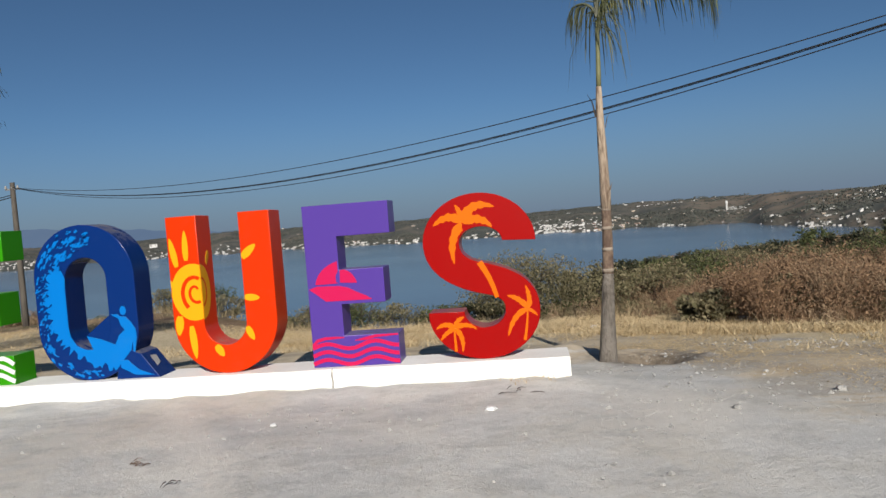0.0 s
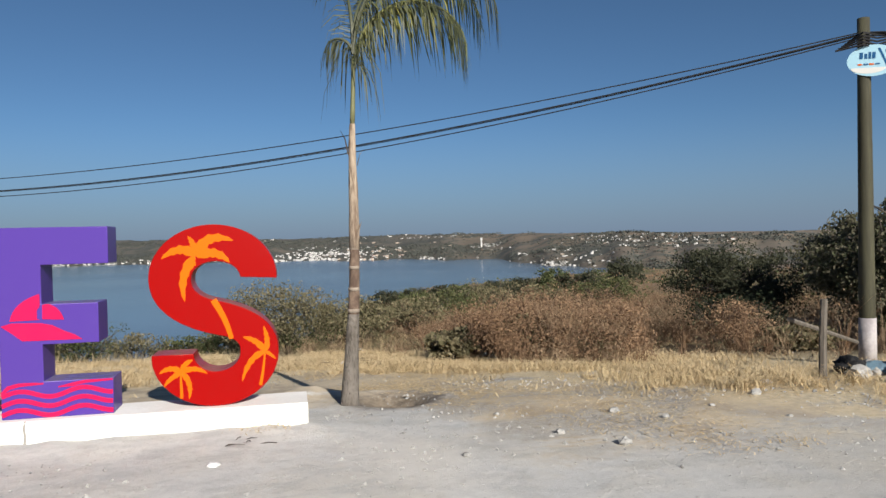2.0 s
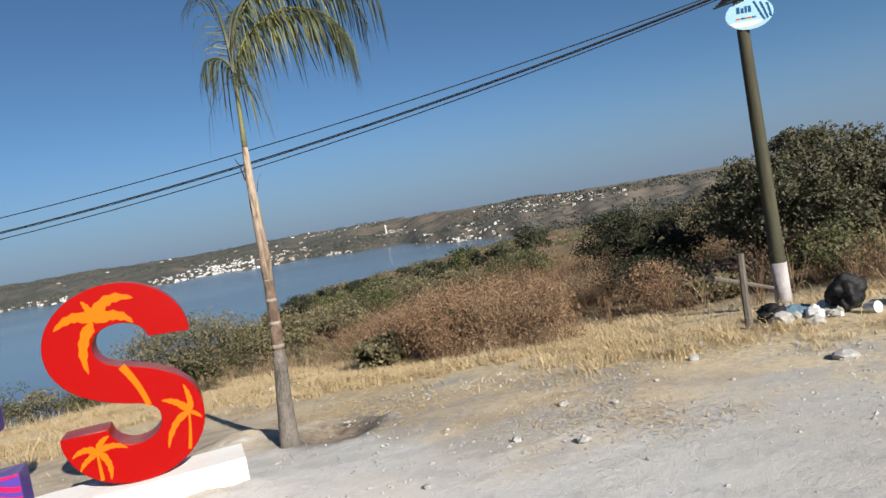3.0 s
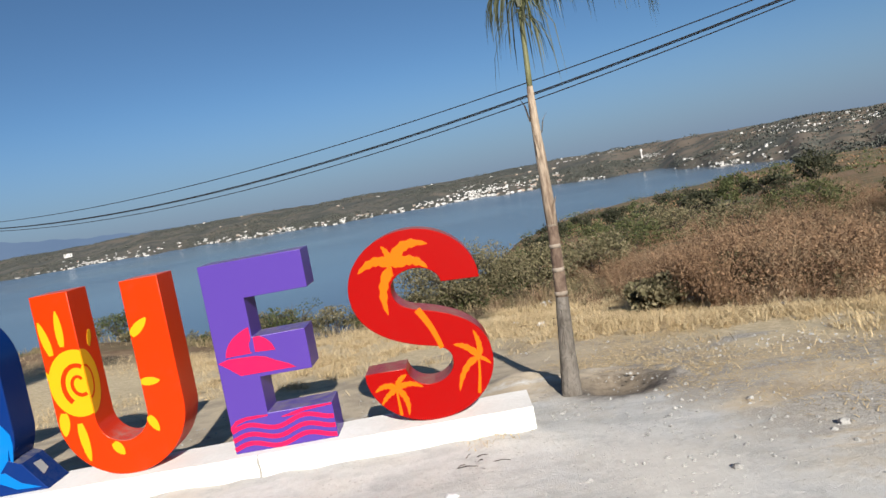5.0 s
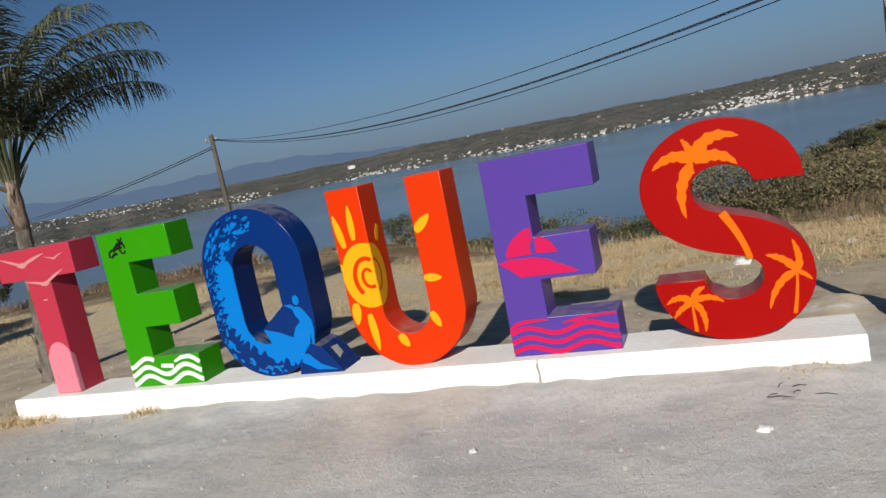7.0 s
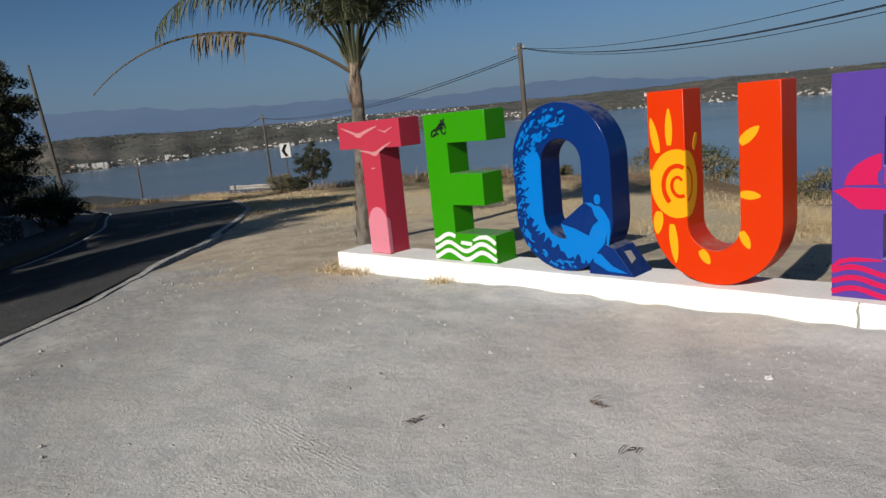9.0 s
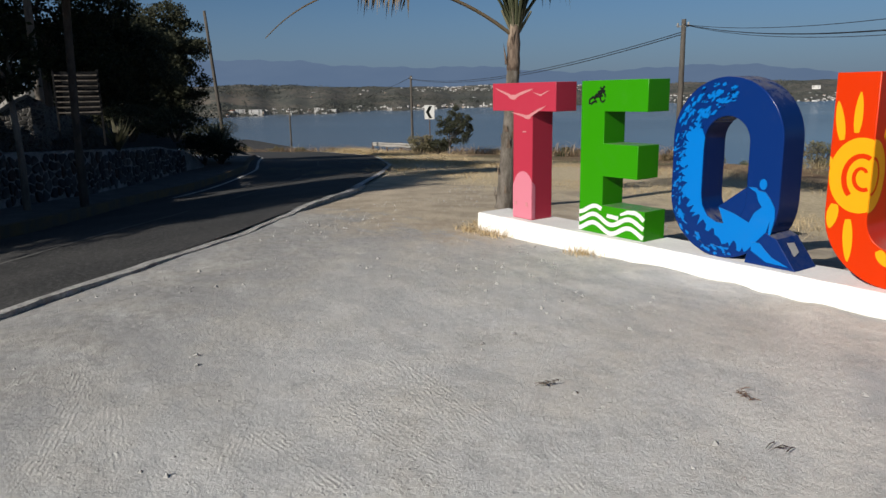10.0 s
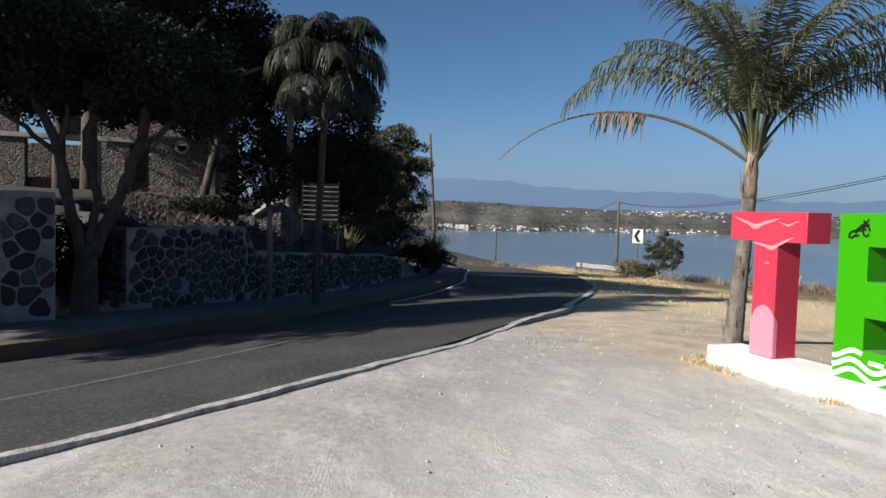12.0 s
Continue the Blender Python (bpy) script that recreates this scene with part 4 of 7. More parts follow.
def letter_u():
    ob = letter("letter_u", "orange letter U with a yellow painted spiral sun", 4.3)
    outline = [(0.0, 1.65), (0.0, 0.555)] + arc(0.555, 0.555, 0.555, 0.555, 180, 360, 32)[1:] + [(1.11, 1.65), (0.78, 1.65), (0.78, 0.53)] + arc(0.555, 0.53, 0.225, 0.235, 0, -180, 22)[1:] + [(0.33, 1.65)]
    body(ob, outline, ORANGE)
    # the sun is cut off by the leg's edge and carried on round it
    cx, cz = 0.245, 0.86
    disc = [(cx + 0.238 * math.cos(q), cz + 0.295 * math.sin(q)) for q in (radians(72 + 216 * k / 40) for k in range(41))]
    motif("sun_disc", ob, [(0.329, cz - 0.275)] + [(0.329, cz + 0.275)] + [(min(max(x, 0.005), 0.329), z) for x, z in disc], YELLOW, "yellow painted sun")
    run, rw = [], []
    for k in range(91):
        u = k / 90
        q = radians(40 + 560 * u)
        r = 0.035 + 0.125 * u
        x, z, w = cx + 0.022 + r * math.cos(q) * 0.95, cz + r * 1.22 * math.sin(q), 0.012 + 0.009 * u
        if x + w * 0.4 < 0.325 and k < 90:
            run.append((x, z))
            rw.append(w)
        else:
            if len(run) > 2:
                motif("spiral_line", ob, [(min(px, 0.329), pz) for px, pz in band(run, rw)], ORANGE, "orange spiral line through the sun", -0.0065)
            run, rw = [], []
    part("sun_side", side_patch([(0.004 + 0.2 * math.sin(math.pi * k / 20), cz + 0.285 * math.cos(math.pi * k / 20)) for k in range(21)], 0.329, 0.333), YELLOW, ob, "yellow paint carried round the edge")
    part("ray_side", side_patch([(0.14, 1.16), (0.17, 1.13), (0.22, 1.2), (0.235, 1.27), (0.2, 1.28), (0.16, 1.23)], 0.329, 0.333), YELLOW, ob, "yellow ray carried round the edge")
    arcs = bmesh.new()
    for r in (0.105,):
        path = [(0.006 + r * 0.92 * math.sin(math.pi * k / 14), cz + r * 1.35 * math.cos(math.pi * k / 14)) for k in range(15)]
        loop = band(path, 0.011)
        bmv = [arcs.verts.new((0.3342, y, z)) for y, z in loop]
        m = len(bmv) // 2
        for k in range(m - 1):
            arcs.faces.new((bmv[k], bmv[k + 1], bmv[2 * m - 2 - k], bmv[2 * m - 1 - k]))
    part("spiral_side", arcs, ORANGE, ob, "orange spiral line carried round the edge")
    for r in ((0.19, 1.19, 0.195, 1.50, 0.032), (0.085, 1.13, 0.03, 1.43, 0.034), (0.075, 0.62, 0.05, 0.42, 0.045), (0.19, 0.51, 0.215, 0.17, 0.038), (0.44, 0.295, 0.515, 0.18, 0.04), (0.785, 0.47, 0.85, 0.33, 0.036), (0.785, 0.775, 0.945, 0.76, 0.036), (0.79, 1.18, 0.94, 1.31, 0.042)):
        motif("sun_ray", ob, [(max(x, 0.783) if x > 0.7 and z > 0.54 else max(x, 0.005), z) for x, z in petal(*r)], YELLOW, "yellow painted ray")
    motif("sun_ray", ob, [(0.004, 1.0), (0.03, 0.97), (0.034, 0.94), (0.004, 0.92)], YELLOW, "yellow painted ray")


def letter_purple_e():
    ob = letter("letter_e", "purple letter E with a magenta painted boat and waves", 5.755)
    body(ob, e_outline(0.885, 0.792, 0.897), PURPLE)
    motif("hull", ob, [(0.012, 0.805), (0.10, 0.83), (0.33, 0.822), (0.42, 0.80), (0.50, 0.755), (0.60, 0.71), (0.66, 0.668), (0.18, 0.672), (0.10, 0.74)], MAGENTA, "magenta painted hull")
    motif("sail", ob, bez((0.085, 0.845), (0.10, 0.96), (0.20, 1.04), (0.325, 1.075), 8) + [(0.325, 0.97), (0.30, 0.93), (0.30, 0.86), (0.325, 0.85)], MAGENTA, "magenta painted sail")
    motif("sail", ob, [(0.342, 0.855), (0.345, 0.98), (0.37, 0.985)] + bez((0.40, 0.985), (0.46, 0.96), (0.50, 0.91), (0.515, 0.845), 6), MAGENTA, "magenta painted sail")
    for z in (0.045, 0.125, 0.205):
        motif("wave_stripe", ob, band([(x, q + 0.02 * x) for x, q in wave(0.003, 0.893, z, 0.03, 0.5, 0.02)], 0.02), MAGENTA, "magenta painted wave")
    motif("wave_stripe", ob, band([(0.003, 0.225), (0.06, 0.275), (0.14, 0.295), (0.25, 0.298), (0.336, 0.297)], [0.012, 0.018, 0.016, 0.012, 0.006]), MAGENTA, "magenta painted wave")
    motif("wave_stripe", ob, band([(0.45, 0.262), (0.56, 0.275), (0.66, 0.296), (0.893, 0.303)], [0.004, 0.016, 0.014, 0.008]), MAGENTA, "magenta painted wave")


def palm_motif(ob, fronds, trunk, tw):
    for pts, w in fronds:
        p = bez(*pts, 10)
        widths = [w * v for v in (0.25, 0.65, 0.95, 1.0, 0.72, 0.95, 0.62, 0.8, 0.45, 0.4, 0.05)]
        motif("painted_frond", ob, band(p, widths), AMBER, "amber painted palm frond")
    motif("painted_trunk", ob, band(bez(*trunk, 10), [tw * (0.7 + 0.6 * k / 10) for k in range(11)]), AMBER, "amber painted palm trunk", -0.004)


def letter_s():
    x0 = 6.965
    ob = letter("letter_s", "red letter S with amber painted palm trees", x0)
    o = []
    o += arc(0.557, 1.165, 0.558, 0.485, -2, 180, 30)
    o += bez((0.0, 1.165), (0.0, 0.84), (0.33, 0.70), (0.60, 0.64), 12)[1:]
    o += bez((0.60, 0.64), (0.72, 0.615), (0.775, 0.57), (0.775, 0.50), 8)[1:]
    o += arc(0.57, 0.485, 0.205, 0.17, 0, -180, 18)[1:]
    o += [(0.01, 0.485)]
    o += arc(0.56, 0.475, 0.555, 0.475, 180, 362, 30)[1:]
    o += bez((1.115, 0.49), (1.115, 0.78), (0.83, 0.90), (0.56, 0.965), 12)[1:]
    o += bez((0.56, 0.965), (0.43, 0.995), (0.362, 1.06), (0.362, 1.15), 8)[1:]
    o += arc(0.575, 1.165, 0.213, 0.15, 180, 0, 18)[1:]
    soften(rounded(part("body", prism(bmesh.new(), o, 0.0, DEEP), RED, ob, "red body with greyed inner edges")), 0.006)
    palm_motif(ob, [(((0.40, 1.36), (0.34, 1.46), (0.22, 1.44), (0.115, 1.35)), 0.045), (((0.40, 1.37), (0.40, 1.45), (0.385, 1.50), (0.345, 1.545)), 0.03), (((0.42, 1.36), (0.46, 1.53), (0.58, 1.56), (0.735, 1.50)), 0.05), (((0.42, 1.36), (0.50, 1.42), (0.63, 1.40), (0.70, 1.30)), 0.048), (((0.40, 1.36), (0.33, 1.28), (0.26, 1.16), (0.305, 0.96)), 0.045)], ((0.385, 1.38), (0.40, 1.33), (0.395, 1.30), (0.40, 1.28)), 0.008)
    motif("painted_trunk", ob, band(bez((0.55, 0.965), (0.60, 0.88), (0.66, 0.78), (0.70, 0.605), 10), [0.03 - 0.001 * k for k in range(11)]), AMBER, "amber painted palm trunk")
    palm_motif(ob, [(((0.26, 0.32), (0.20, 0.38), (0.13, 0.37), (0.07, 0.32)), 0.028), (((0.26, 0.32), (0.20, 0.30), (0.14, 0.26), (0.11, 0.20)), 0.024), (((0.26, 0.32), (0.28, 0.40), (0.32, 0.42), (0.36, 0.43)), 0.026), (((0.26, 0.32), (0.34, 0.37), (0.42, 0.35), (0.48, 0.30)), 0.026), (((0.26, 0.32), (0.32, 0.27), (0.345, 0.18), (0.32, 0.08)), 0.027)], ((0.255, 0.32), (0.25, 0.24), (0.26, 0.16), (0.255, 0.09)), 0.011)
    palm_motif(ob, [(((0.995, 0.47), (0.94, 0.57), (0.87, 0.60), (0.80, 0.615)), 0.03), (((0.995, 0.47), (1.03, 0.55), (1.01, 0.63), (0.985, 0.71)), 0.026), (((0.995, 0.47), (0.90, 0.46), (0.82, 0.36), (0.785, 0.21)), 0.03), (((0.995, 0.47), (1.03, 0.46), (1.06, 0.43), (1.085, 0.40)), 0.018)], ((0.99, 0.47), (0.985, 0.36), (0.965, 0.26), (0.945, 0.165)), 0.011)


letter_t()
letter_green_e()
letter_q()
letter_u()
letter_purple_e()
letter_s()


# ---- foliage ----
def leaf_arrays(c, size, rng, aspect=0.45, droop=0.0, spread=1.0):
    """One folded leaf at each place in c."""
    n = len(c)
    u = rng.normal(size=(n, 3)) * (1, 1, spread)
    u[:, 2] -= droop
    u /= np.linalg.norm(u, axis=1)[:, None]
    w = np.cross(u, rng.normal(size=(n, 3)))
    w /= np.linalg.norm(w, axis=1)[:, None] + 1e-9
    l = size * rng.uniform(0.6, 1.3, (n, 1))
    v = np.stack([c - u * l * 0.5, c + w * l * aspect * 0.5, c + u * l * 0.5, c - w * l * aspect * 0.5], 1).reshape(-1, 3)
    return v, np.arange(4 * n).reshape(-1, 4)


def blob(rng, n, centre, radii):
    p = rng.normal(size=(n, 3))
    p /= np.linalg.norm(p, axis=1)[:, None]
    return np.array(centre) + p * (rng.uniform(0.15, 1.0, (n, 1)) ** 0.5) * radii


def clustered(rng, centre, radii, clumps, per, clump_r):
    """Places for leaves: clumps scattered through a rounded volume, with gaps between them."""
    at = blob(rng, clumps, centre, radii)
    return np.concatenate([blob(rng, per, a, np.array(clump_r) * rng.uniform(0.6, 1.3)) for a in at])


def limb_path(a, b, sag, rng, n=6):
    a, b = Vector(a), Vector(b)
    out = []
    for k in range(n + 1):
        t = k / n
        p = a.lerp(b, t) + Vector((rng.uniform(-1, 1), rng.uniform(-1, 1), 0)) * 0.04 * (b - a).length * math.sin(math.pi * t)
        p.z += sag * math.sin(math.pi * t)
        out.append(p)
    return out


def shrub(name, label, category, loc, rx, ry, h, leaves, leaf, mat, seed, stems=7, stem_mat=None, droop=0.0, group="", clump=0.28, twig=1.0):
    """A shrub: bare forked stems and a crown of small leaves in clumps."""
    rng, r2 = np.random.default_rng(seed), random.Random(seed)
    ob = thing(name, label, category, (loc[0], loc[1], height(loc[0], loc[1]) if len(loc) < 3 else loc[2]), group=group)
    bm = bmesh.new()
    for k in range(stems):
        a = 2 * math.pi * (k + r2.random()) / stems
        q = r2.uniform(0.3, 0.85)
        tip = (rx * q * math.cos(a), ry * q * math.sin(a), h * r2.uniform(0.55, 0.95))
        p = limb_path((0.05 * math.cos(a), 0.05 * math.sin(a), -0.1), tip, 0.08 * h, r2)
        tube(bm, p, [0.035 * twig * h**0.5 * (1 - 0.8 * i / 6) for i in range(7)], 5 if twig == 1.0 else 3)
        for _ in range(3):
            s = p[r2.randint(2, 4)]
            e = s + Vector((r2.uniform(-0.4, 0.4) * rx, r2.uniform(-0.4, 0.4) * ry, r2.uniform(0.1, 0.4) * h))
            tube(bm, limb_path(s, e, 0.02, r2, 3), [0.014 * twig, 0.011 * twig, 0.008 * twig, 0.004 * twig], 4 if twig == 1.0 else 3)
    part("woody_frame", bm, stem_mat or BARK, ob)
    c = clustered(rng, (0, 0, h * 0.56), (rx * 0.9, ry * 0.9, h * 0.42), max(8, leaves // 60), 60, (clump * rx, clump * ry, clump * h * 0.6))
    c = c[c[:, 2] > 0.02]
    v, f = leaf_arrays(c, leaf, rng, 0.5, droop)
    raw("foliage", v, f, mat, ob)
    return ob


# ---- palms ----
def frond(ob, start, az, length, lift, bend, leaflet, mat, seed, n=46, hang=0.5, thin=1.0, first=0.12, name="frond", twist=0.0, last=1.0, blade=0.013):
    """A feather frond: an arched midrib with two rows of narrow hanging leaflets."""
    r = random.Random(seed)
    a = radians(az)
    out, side = Vector((math.sin(a), math.cos(a), 0)), Vector((math.cos(a), -math.sin(a), 0))
    pts, p, steps = [], Vector(start), 22
    for k in range(steps + 1):
        pts.append(p.copy())
        e = radians(lift - bend * (k / steps) ** 1.25)
        p = p + (out * math.cos(e) + Vector((0, 0, 1)) * math.sin(e) + side * twist * k / steps) * (length / steps)
    bm = bmesh.new()
    tube(bm, pts, [0.022 * thin * (1 - 0.88 * k / steps) + 0.003 for k in range(steps + 1)], 5)
    for k in range(n):
        t = first + (last - first) * (k + r.random() * 0.6) / n
        i = min(int(t * steps), steps - 1)
        q = pts[i].lerp(pts[i + 1], t * steps - i)
        d = (pts[i + 1] - pts[i]).normalized()
        l = leaflet * (0.45 + 0.9 * math.sin(math.pi * min(1, t * 0.85 + 0.12)) ** 0.8) * r.uniform(0.62, 1.15)
        for s in (-1, 1):
            if r.random() < 0.05:
                continue
            dirn = (side * s * r.uniform(0.7, 1.0) + d * r.uniform(0.35, 0.7) + Vector((0, 0, r.uniform(-0.25, 0.15)))).normalized()
            w = d.cross(dirn).normalized().cross(dirn) * 0.5
            wid = blade + 0.008 * l
            a0 = q
            a1 = q + dirn * l * 0.45 + Vector((0, 0, -hang * l * 0.12))
            a2 = q + dirn * l * 0.78 + Vector((0, 0, -hang * l * r.uniform(0.35, 0.62)))
            a3 = q + dirn * l * 0.92 + Vector((0, 0, -hang * l * r.uniform(0.75, 1.15)))
            w = w.normalized() * wid
            vs = [bm.verts.new(x) for x in (a0 - w * 0.6, a0 + w * 0.6, a1 + w, a1 - w, a2 + w * 0.8, a2 - w * 0.8, a3)]
            bm.faces.new((vs[0], vs[1], vs[2], vs[3]))
            bm.faces.new((vs[3], vs[2], vs[4], vs[5]))
            bm.faces.new((vs[5], vs[4], vs[6]))
    return part(name, bm, mat, ob)


def ringed_trunk(pts, radii, seg=14, ring=0.09, swell=0.05, seed=1):
    """A palm trunk: a round bar with uneven leaf-scar rings."""
    r = random.Random(seed)
    p = [Vector(q) for q in pts]
    dist = [0.0]
    for a, b in zip(p, p[1:]):
        dist.append(dist[-1] + (b - a).length)
    n = max(4, int(dist[-1] / (ring / 2)))
    path, rad = [], []
    for k in range(n + 1):
        s = dist[-1] * k / n
        i = max(j for j in range(len(p)) if dist[j] <= s + 1e-9)
        i = min(i, len(p) - 2)
        t = (s - dist[i]) / (dist[i + 1] - dist[i])
        path.append(p[i].lerp(p[i + 1], t))
        rad.append((radii[i] * (1 - t) + radii[i + 1] * t) * (1 + swell * (1 if k % 2 else -1) * r.uniform(0.2, 1.0)))
    return tube(bmesh.new(), path, rad, seg)


def palm_slender():
    ob = thing("palm_tree", "slender young palm with peeling trunk and drooping fronds", "palm tree", (8.79, 0.86, -0.1))
    part("trunk", ringed_trunk([(0, 0, -0.15), (0.0, 0.0, 0.05), (0.03, 0.03, 0.5), (0.07, 0.08, 1.0)], [0.125, 0.1, 0.078, 0.062], ring=0.12, swell=0.03), PALM_GREY, ob, "smooth grey lower trunk", True)
    part("ringed_stem", ringed_trunk([(0.07, 0.08, 0.99), (0.09, 0.11, 1.35), (0.10, 0.12, 1.72)], [0.062, 0.057, 0.052], ring=0.15, swell=0.04, seed=3), PALM_STEM, ob, "brown stem with pale leaf scars", True)
    part("sheath", ringed_trunk([(0.10, 0.12, 1.7), (0.105, 0.13, 2.2), (0.10, 0.13, 2.75), (0.11, 0.13, 3.05)], [0.058, 0.052, 0.04, 0.03], ring=0.4, swell=0.05, seed=5), PALM_SHEATH, ob, "dry pale brown leaf sheaths", True)
    for z in (1.04, 1.27, 1.5, 1.71):
        q = (z - 1.0) / 0.72
        c = (0.07 + 0.03 * q, 0.08 + 0.04 * q)
        part("leaf_scar", tube(bmesh.new(), [(*c, z - 0.018), (*c, z), (*c, z + 0.02)], [0.063 - 0.011 * q, 0.067 - 0.011 * q, 0.062 - 0.011 * q], 14), SCAR, ob, "pale ring scar", True)
    bm = bmesh.new()
    for z, a, l in ((2.0, 20, 0.28), (2.35, 200, 0.3), (2.72, 250, 0.26), (2.6, 80, 0.2), (1.78, 150, 0.22)):
        x, y = 0.103 + 0.05 * math.sin(radians(a)), 0.128 + 0.05 * math.cos(radians(a))
        o = Vector((math.sin(radians(a)), math.cos(radians(a)), 0))
        w = Vector((o.y, -o.x, 0)) * 0.02
        c = Vector((x, y, z))
        vs = [bm.verts.new(q) for q in (c - w, c + w, c + o * 0.03 + w * 0.7 + Vector((0, 0, l * 0.6)), c + o * 0.03 - w * 0.7 + Vector((0, 0, l * 0.6)), c + o * 0.09 + Vector((0, 0, l)))]
        bm.faces.new(vs[:4])
        bm.faces.new((vs[3], vs[2], vs[4]))
    tagged(part("husk", bm, PALM_SHEATH, ob, "torn strips of dry sheath"), kind="stuff")
    part("shaft", ringed_trunk([(0.11, 0.13, 3.03), (0.125, 0.135, 3.35), (0.14, 0.14, 3.75)], [0.028, 0.025, 0.022], ring=0.5, swell=0.02, seed=6), PALM_CROWNSHAFT, ob, "green crownshaft", True)
    rows = ((97, 1.95, 84, 176, 0.33, FROND_YELLOW, 1.0), (112, 1.85, 80, 172, 0.3, FROND, 1.0), (92, 2.3, 86, 178, 0.3, FROND_YELLOW, 1.0), (104, 2.5, 86, 176, 0.32, FROND, 1.0), (285, 0.45, 80, 165, 0.2, FROND, 1.2), (30, 1.5, 88, 120, 0.3, FROND, 0.6), (350, 1.6, 89, 100, 0.3, FROND, 0.7))
    for k, (az, l, lift, bend, lf, m, hang) in enumerate(rows):
        frond(ob, (0.14, 0.14, 3.62 if k < 2 else 3.8), az, l, lift, bend, lf, m, 30 + k, 64 if k < 4 else 26, hang * 1.5, 1.0, 0.1, blade=0.006 if k < 4 else 0.0045)
    for k, (az, dz) in enumerate(((75, 0.12), (290, 0.1), (200, 0.0), (110, -0.06))):
        frond(ob, (0.135, 0.14, 3.75 + dz), az, 0.14, 30, 90, 0.3, FROND, 60 + k, 3, 1.9, 0.35, 0.2, "frond", blade=0.005)


def palm_feather():
    ob = thing("palm_tree", "grey-trunked palm with long arching feather fronds", "palm tree", (-1.78, 1.68, -0.2))
    part("trunk", ringed_trunk([(-0.05, -0.02, -0.1), (0, 0, 0.15), (0.02, 0.03, 0.8), (0.05, 0.08, 1.6), (0.06, 0.12, 2.3)], [0.185, 0.15, 0.125, 0.108, 0.1], 16, 0.11, 0.05, 8), PALM_GREY, ob, "grey ringed trunk", True)
    part("sheath", ringed_trunk([(0.06, 0.12, 2.28), (0.06, 0.13, 2.7), (0.07, 0.15, 3.1)], [0.108, 0.1, 0.072], 12, 0.25, 0.09, 9), PALM_BARK, ob, "reddish brown dry sheaths", True)
    bm = bmesh.new()
    r = random.Random(3)
    for k in range(26):
        a, z = r.uniform(0, 6.28), r.uniform(0.1, 2.7)
        o = Vector((math.cos(a), math.sin(a), 0))
        rad = 0.155 - 0.022 * z
        c = Vector((0.02 * z, 0.045 * z, z)) + o * rad
        w = Vector((-o.y, o.x, 0)) * r.uniform(0.02, 0.05)
        l = r.uniform(0.1, 0.3)
        vs = [bm.verts.new(q) for q in (c - w, c + w, c + o * 0.05 + Vector((0, 0, l)))]
        bm.faces.new(vs)
    tagged(part("husk", bm, PALM_BARK, ob, "split bark flakes"), kind="stuff")
    bm = bmesh.new()
    top = Vector((0.07, 0.15, 3.0))
    rows = [(202, 3.5, 64, 122), (215, 3.2, 76, 112), (240, 3.2, 80, 92), (170, 3.2, 80, 85), (150, 3.1, 78, 95), (120, 3.1, 82, 92), (90, 3.2, 80, 92), (60, 3.2, 78, 92), (35, 3.2, 73, 95), (14, 3.1, 70, 92), (350, 3.1, 74, 100), (310, 3.1, 80, 92), (225, 3.0, 87, 55), (110, 3.0, 87, 58), (20, 2.9, 86, 55), (180, 2.8, 88, 45), (300, 2.8, 88, 50), (25, 2.9, 58, 78)]
    for az, l, lift, bend in rows:
        a = radians(az)
        o = Vector((math.sin(a), math.cos(a), 0))
        e = radians(lift)
        p0 = top - Vector((0, 0, 0.15)) + o * 0.045
        tube(bm, [p0, p0 + (o * math.cos(e) + Vector((0, 0, math.sin(e)))) * 0.4], [0.026, 0.019], 6)
    part("petioles", bm, PETIOLE, ob, "olive-brown leaf stalks")
    for k, (az, l, lift, bend) in enumerate(rows):
        frond(ob, top + Vector((0.07 * math.sin(radians(az)), 0.07 * math.cos(radians(az)), 0)), az, l, lift, bend, 0.46, FROND, 100 + k, 84, 0.75, 1.1, 0.2, blade=0.0085)
    frond(ob, top + Vector((0, 0, -0.2)), 200, 4.2, 35, 84, 0.2, FROND_DRY, 150, 20, 1.5, 1.4, 0.42, "dry_frond", 0.0, 0.6)


def palm_roadside():
    ob = thing("palm_tree", "tall shaded palm on the pavement with hanging fronds", "palm tree", (-9.72, -3.42, float(level(-9.72, -3.42)) + 0.2))
    # Dark bark is chosen so that the trunk carries its shade in the colour.
    part("trunk", ringed_trunk([(0, 0, -0.1), (0.0, 0.02, 1.5), (0.03, 0.08, 3.5), (0.0, 0.2, 5.85)], [0.1, 0.08, 0.08, 0.075], 12, 0.13, 0.03, 12), BARK, ob, "", True)
    for k in range(38):
        tier = k % 3
        frond(ob, (0.0, 0.2, (5.85, 5.65, 5.4)[tier]), k * 137.5, (1.6, 1.65, 1.6)[tier], (76, 50, 22)[tier] - 0.4 * k, 112, 0.45, FROND_SHADED, 200 + k, 70, 0.9, blade=0.009)


palm_slender()
palm_feather()
palm_roadside()


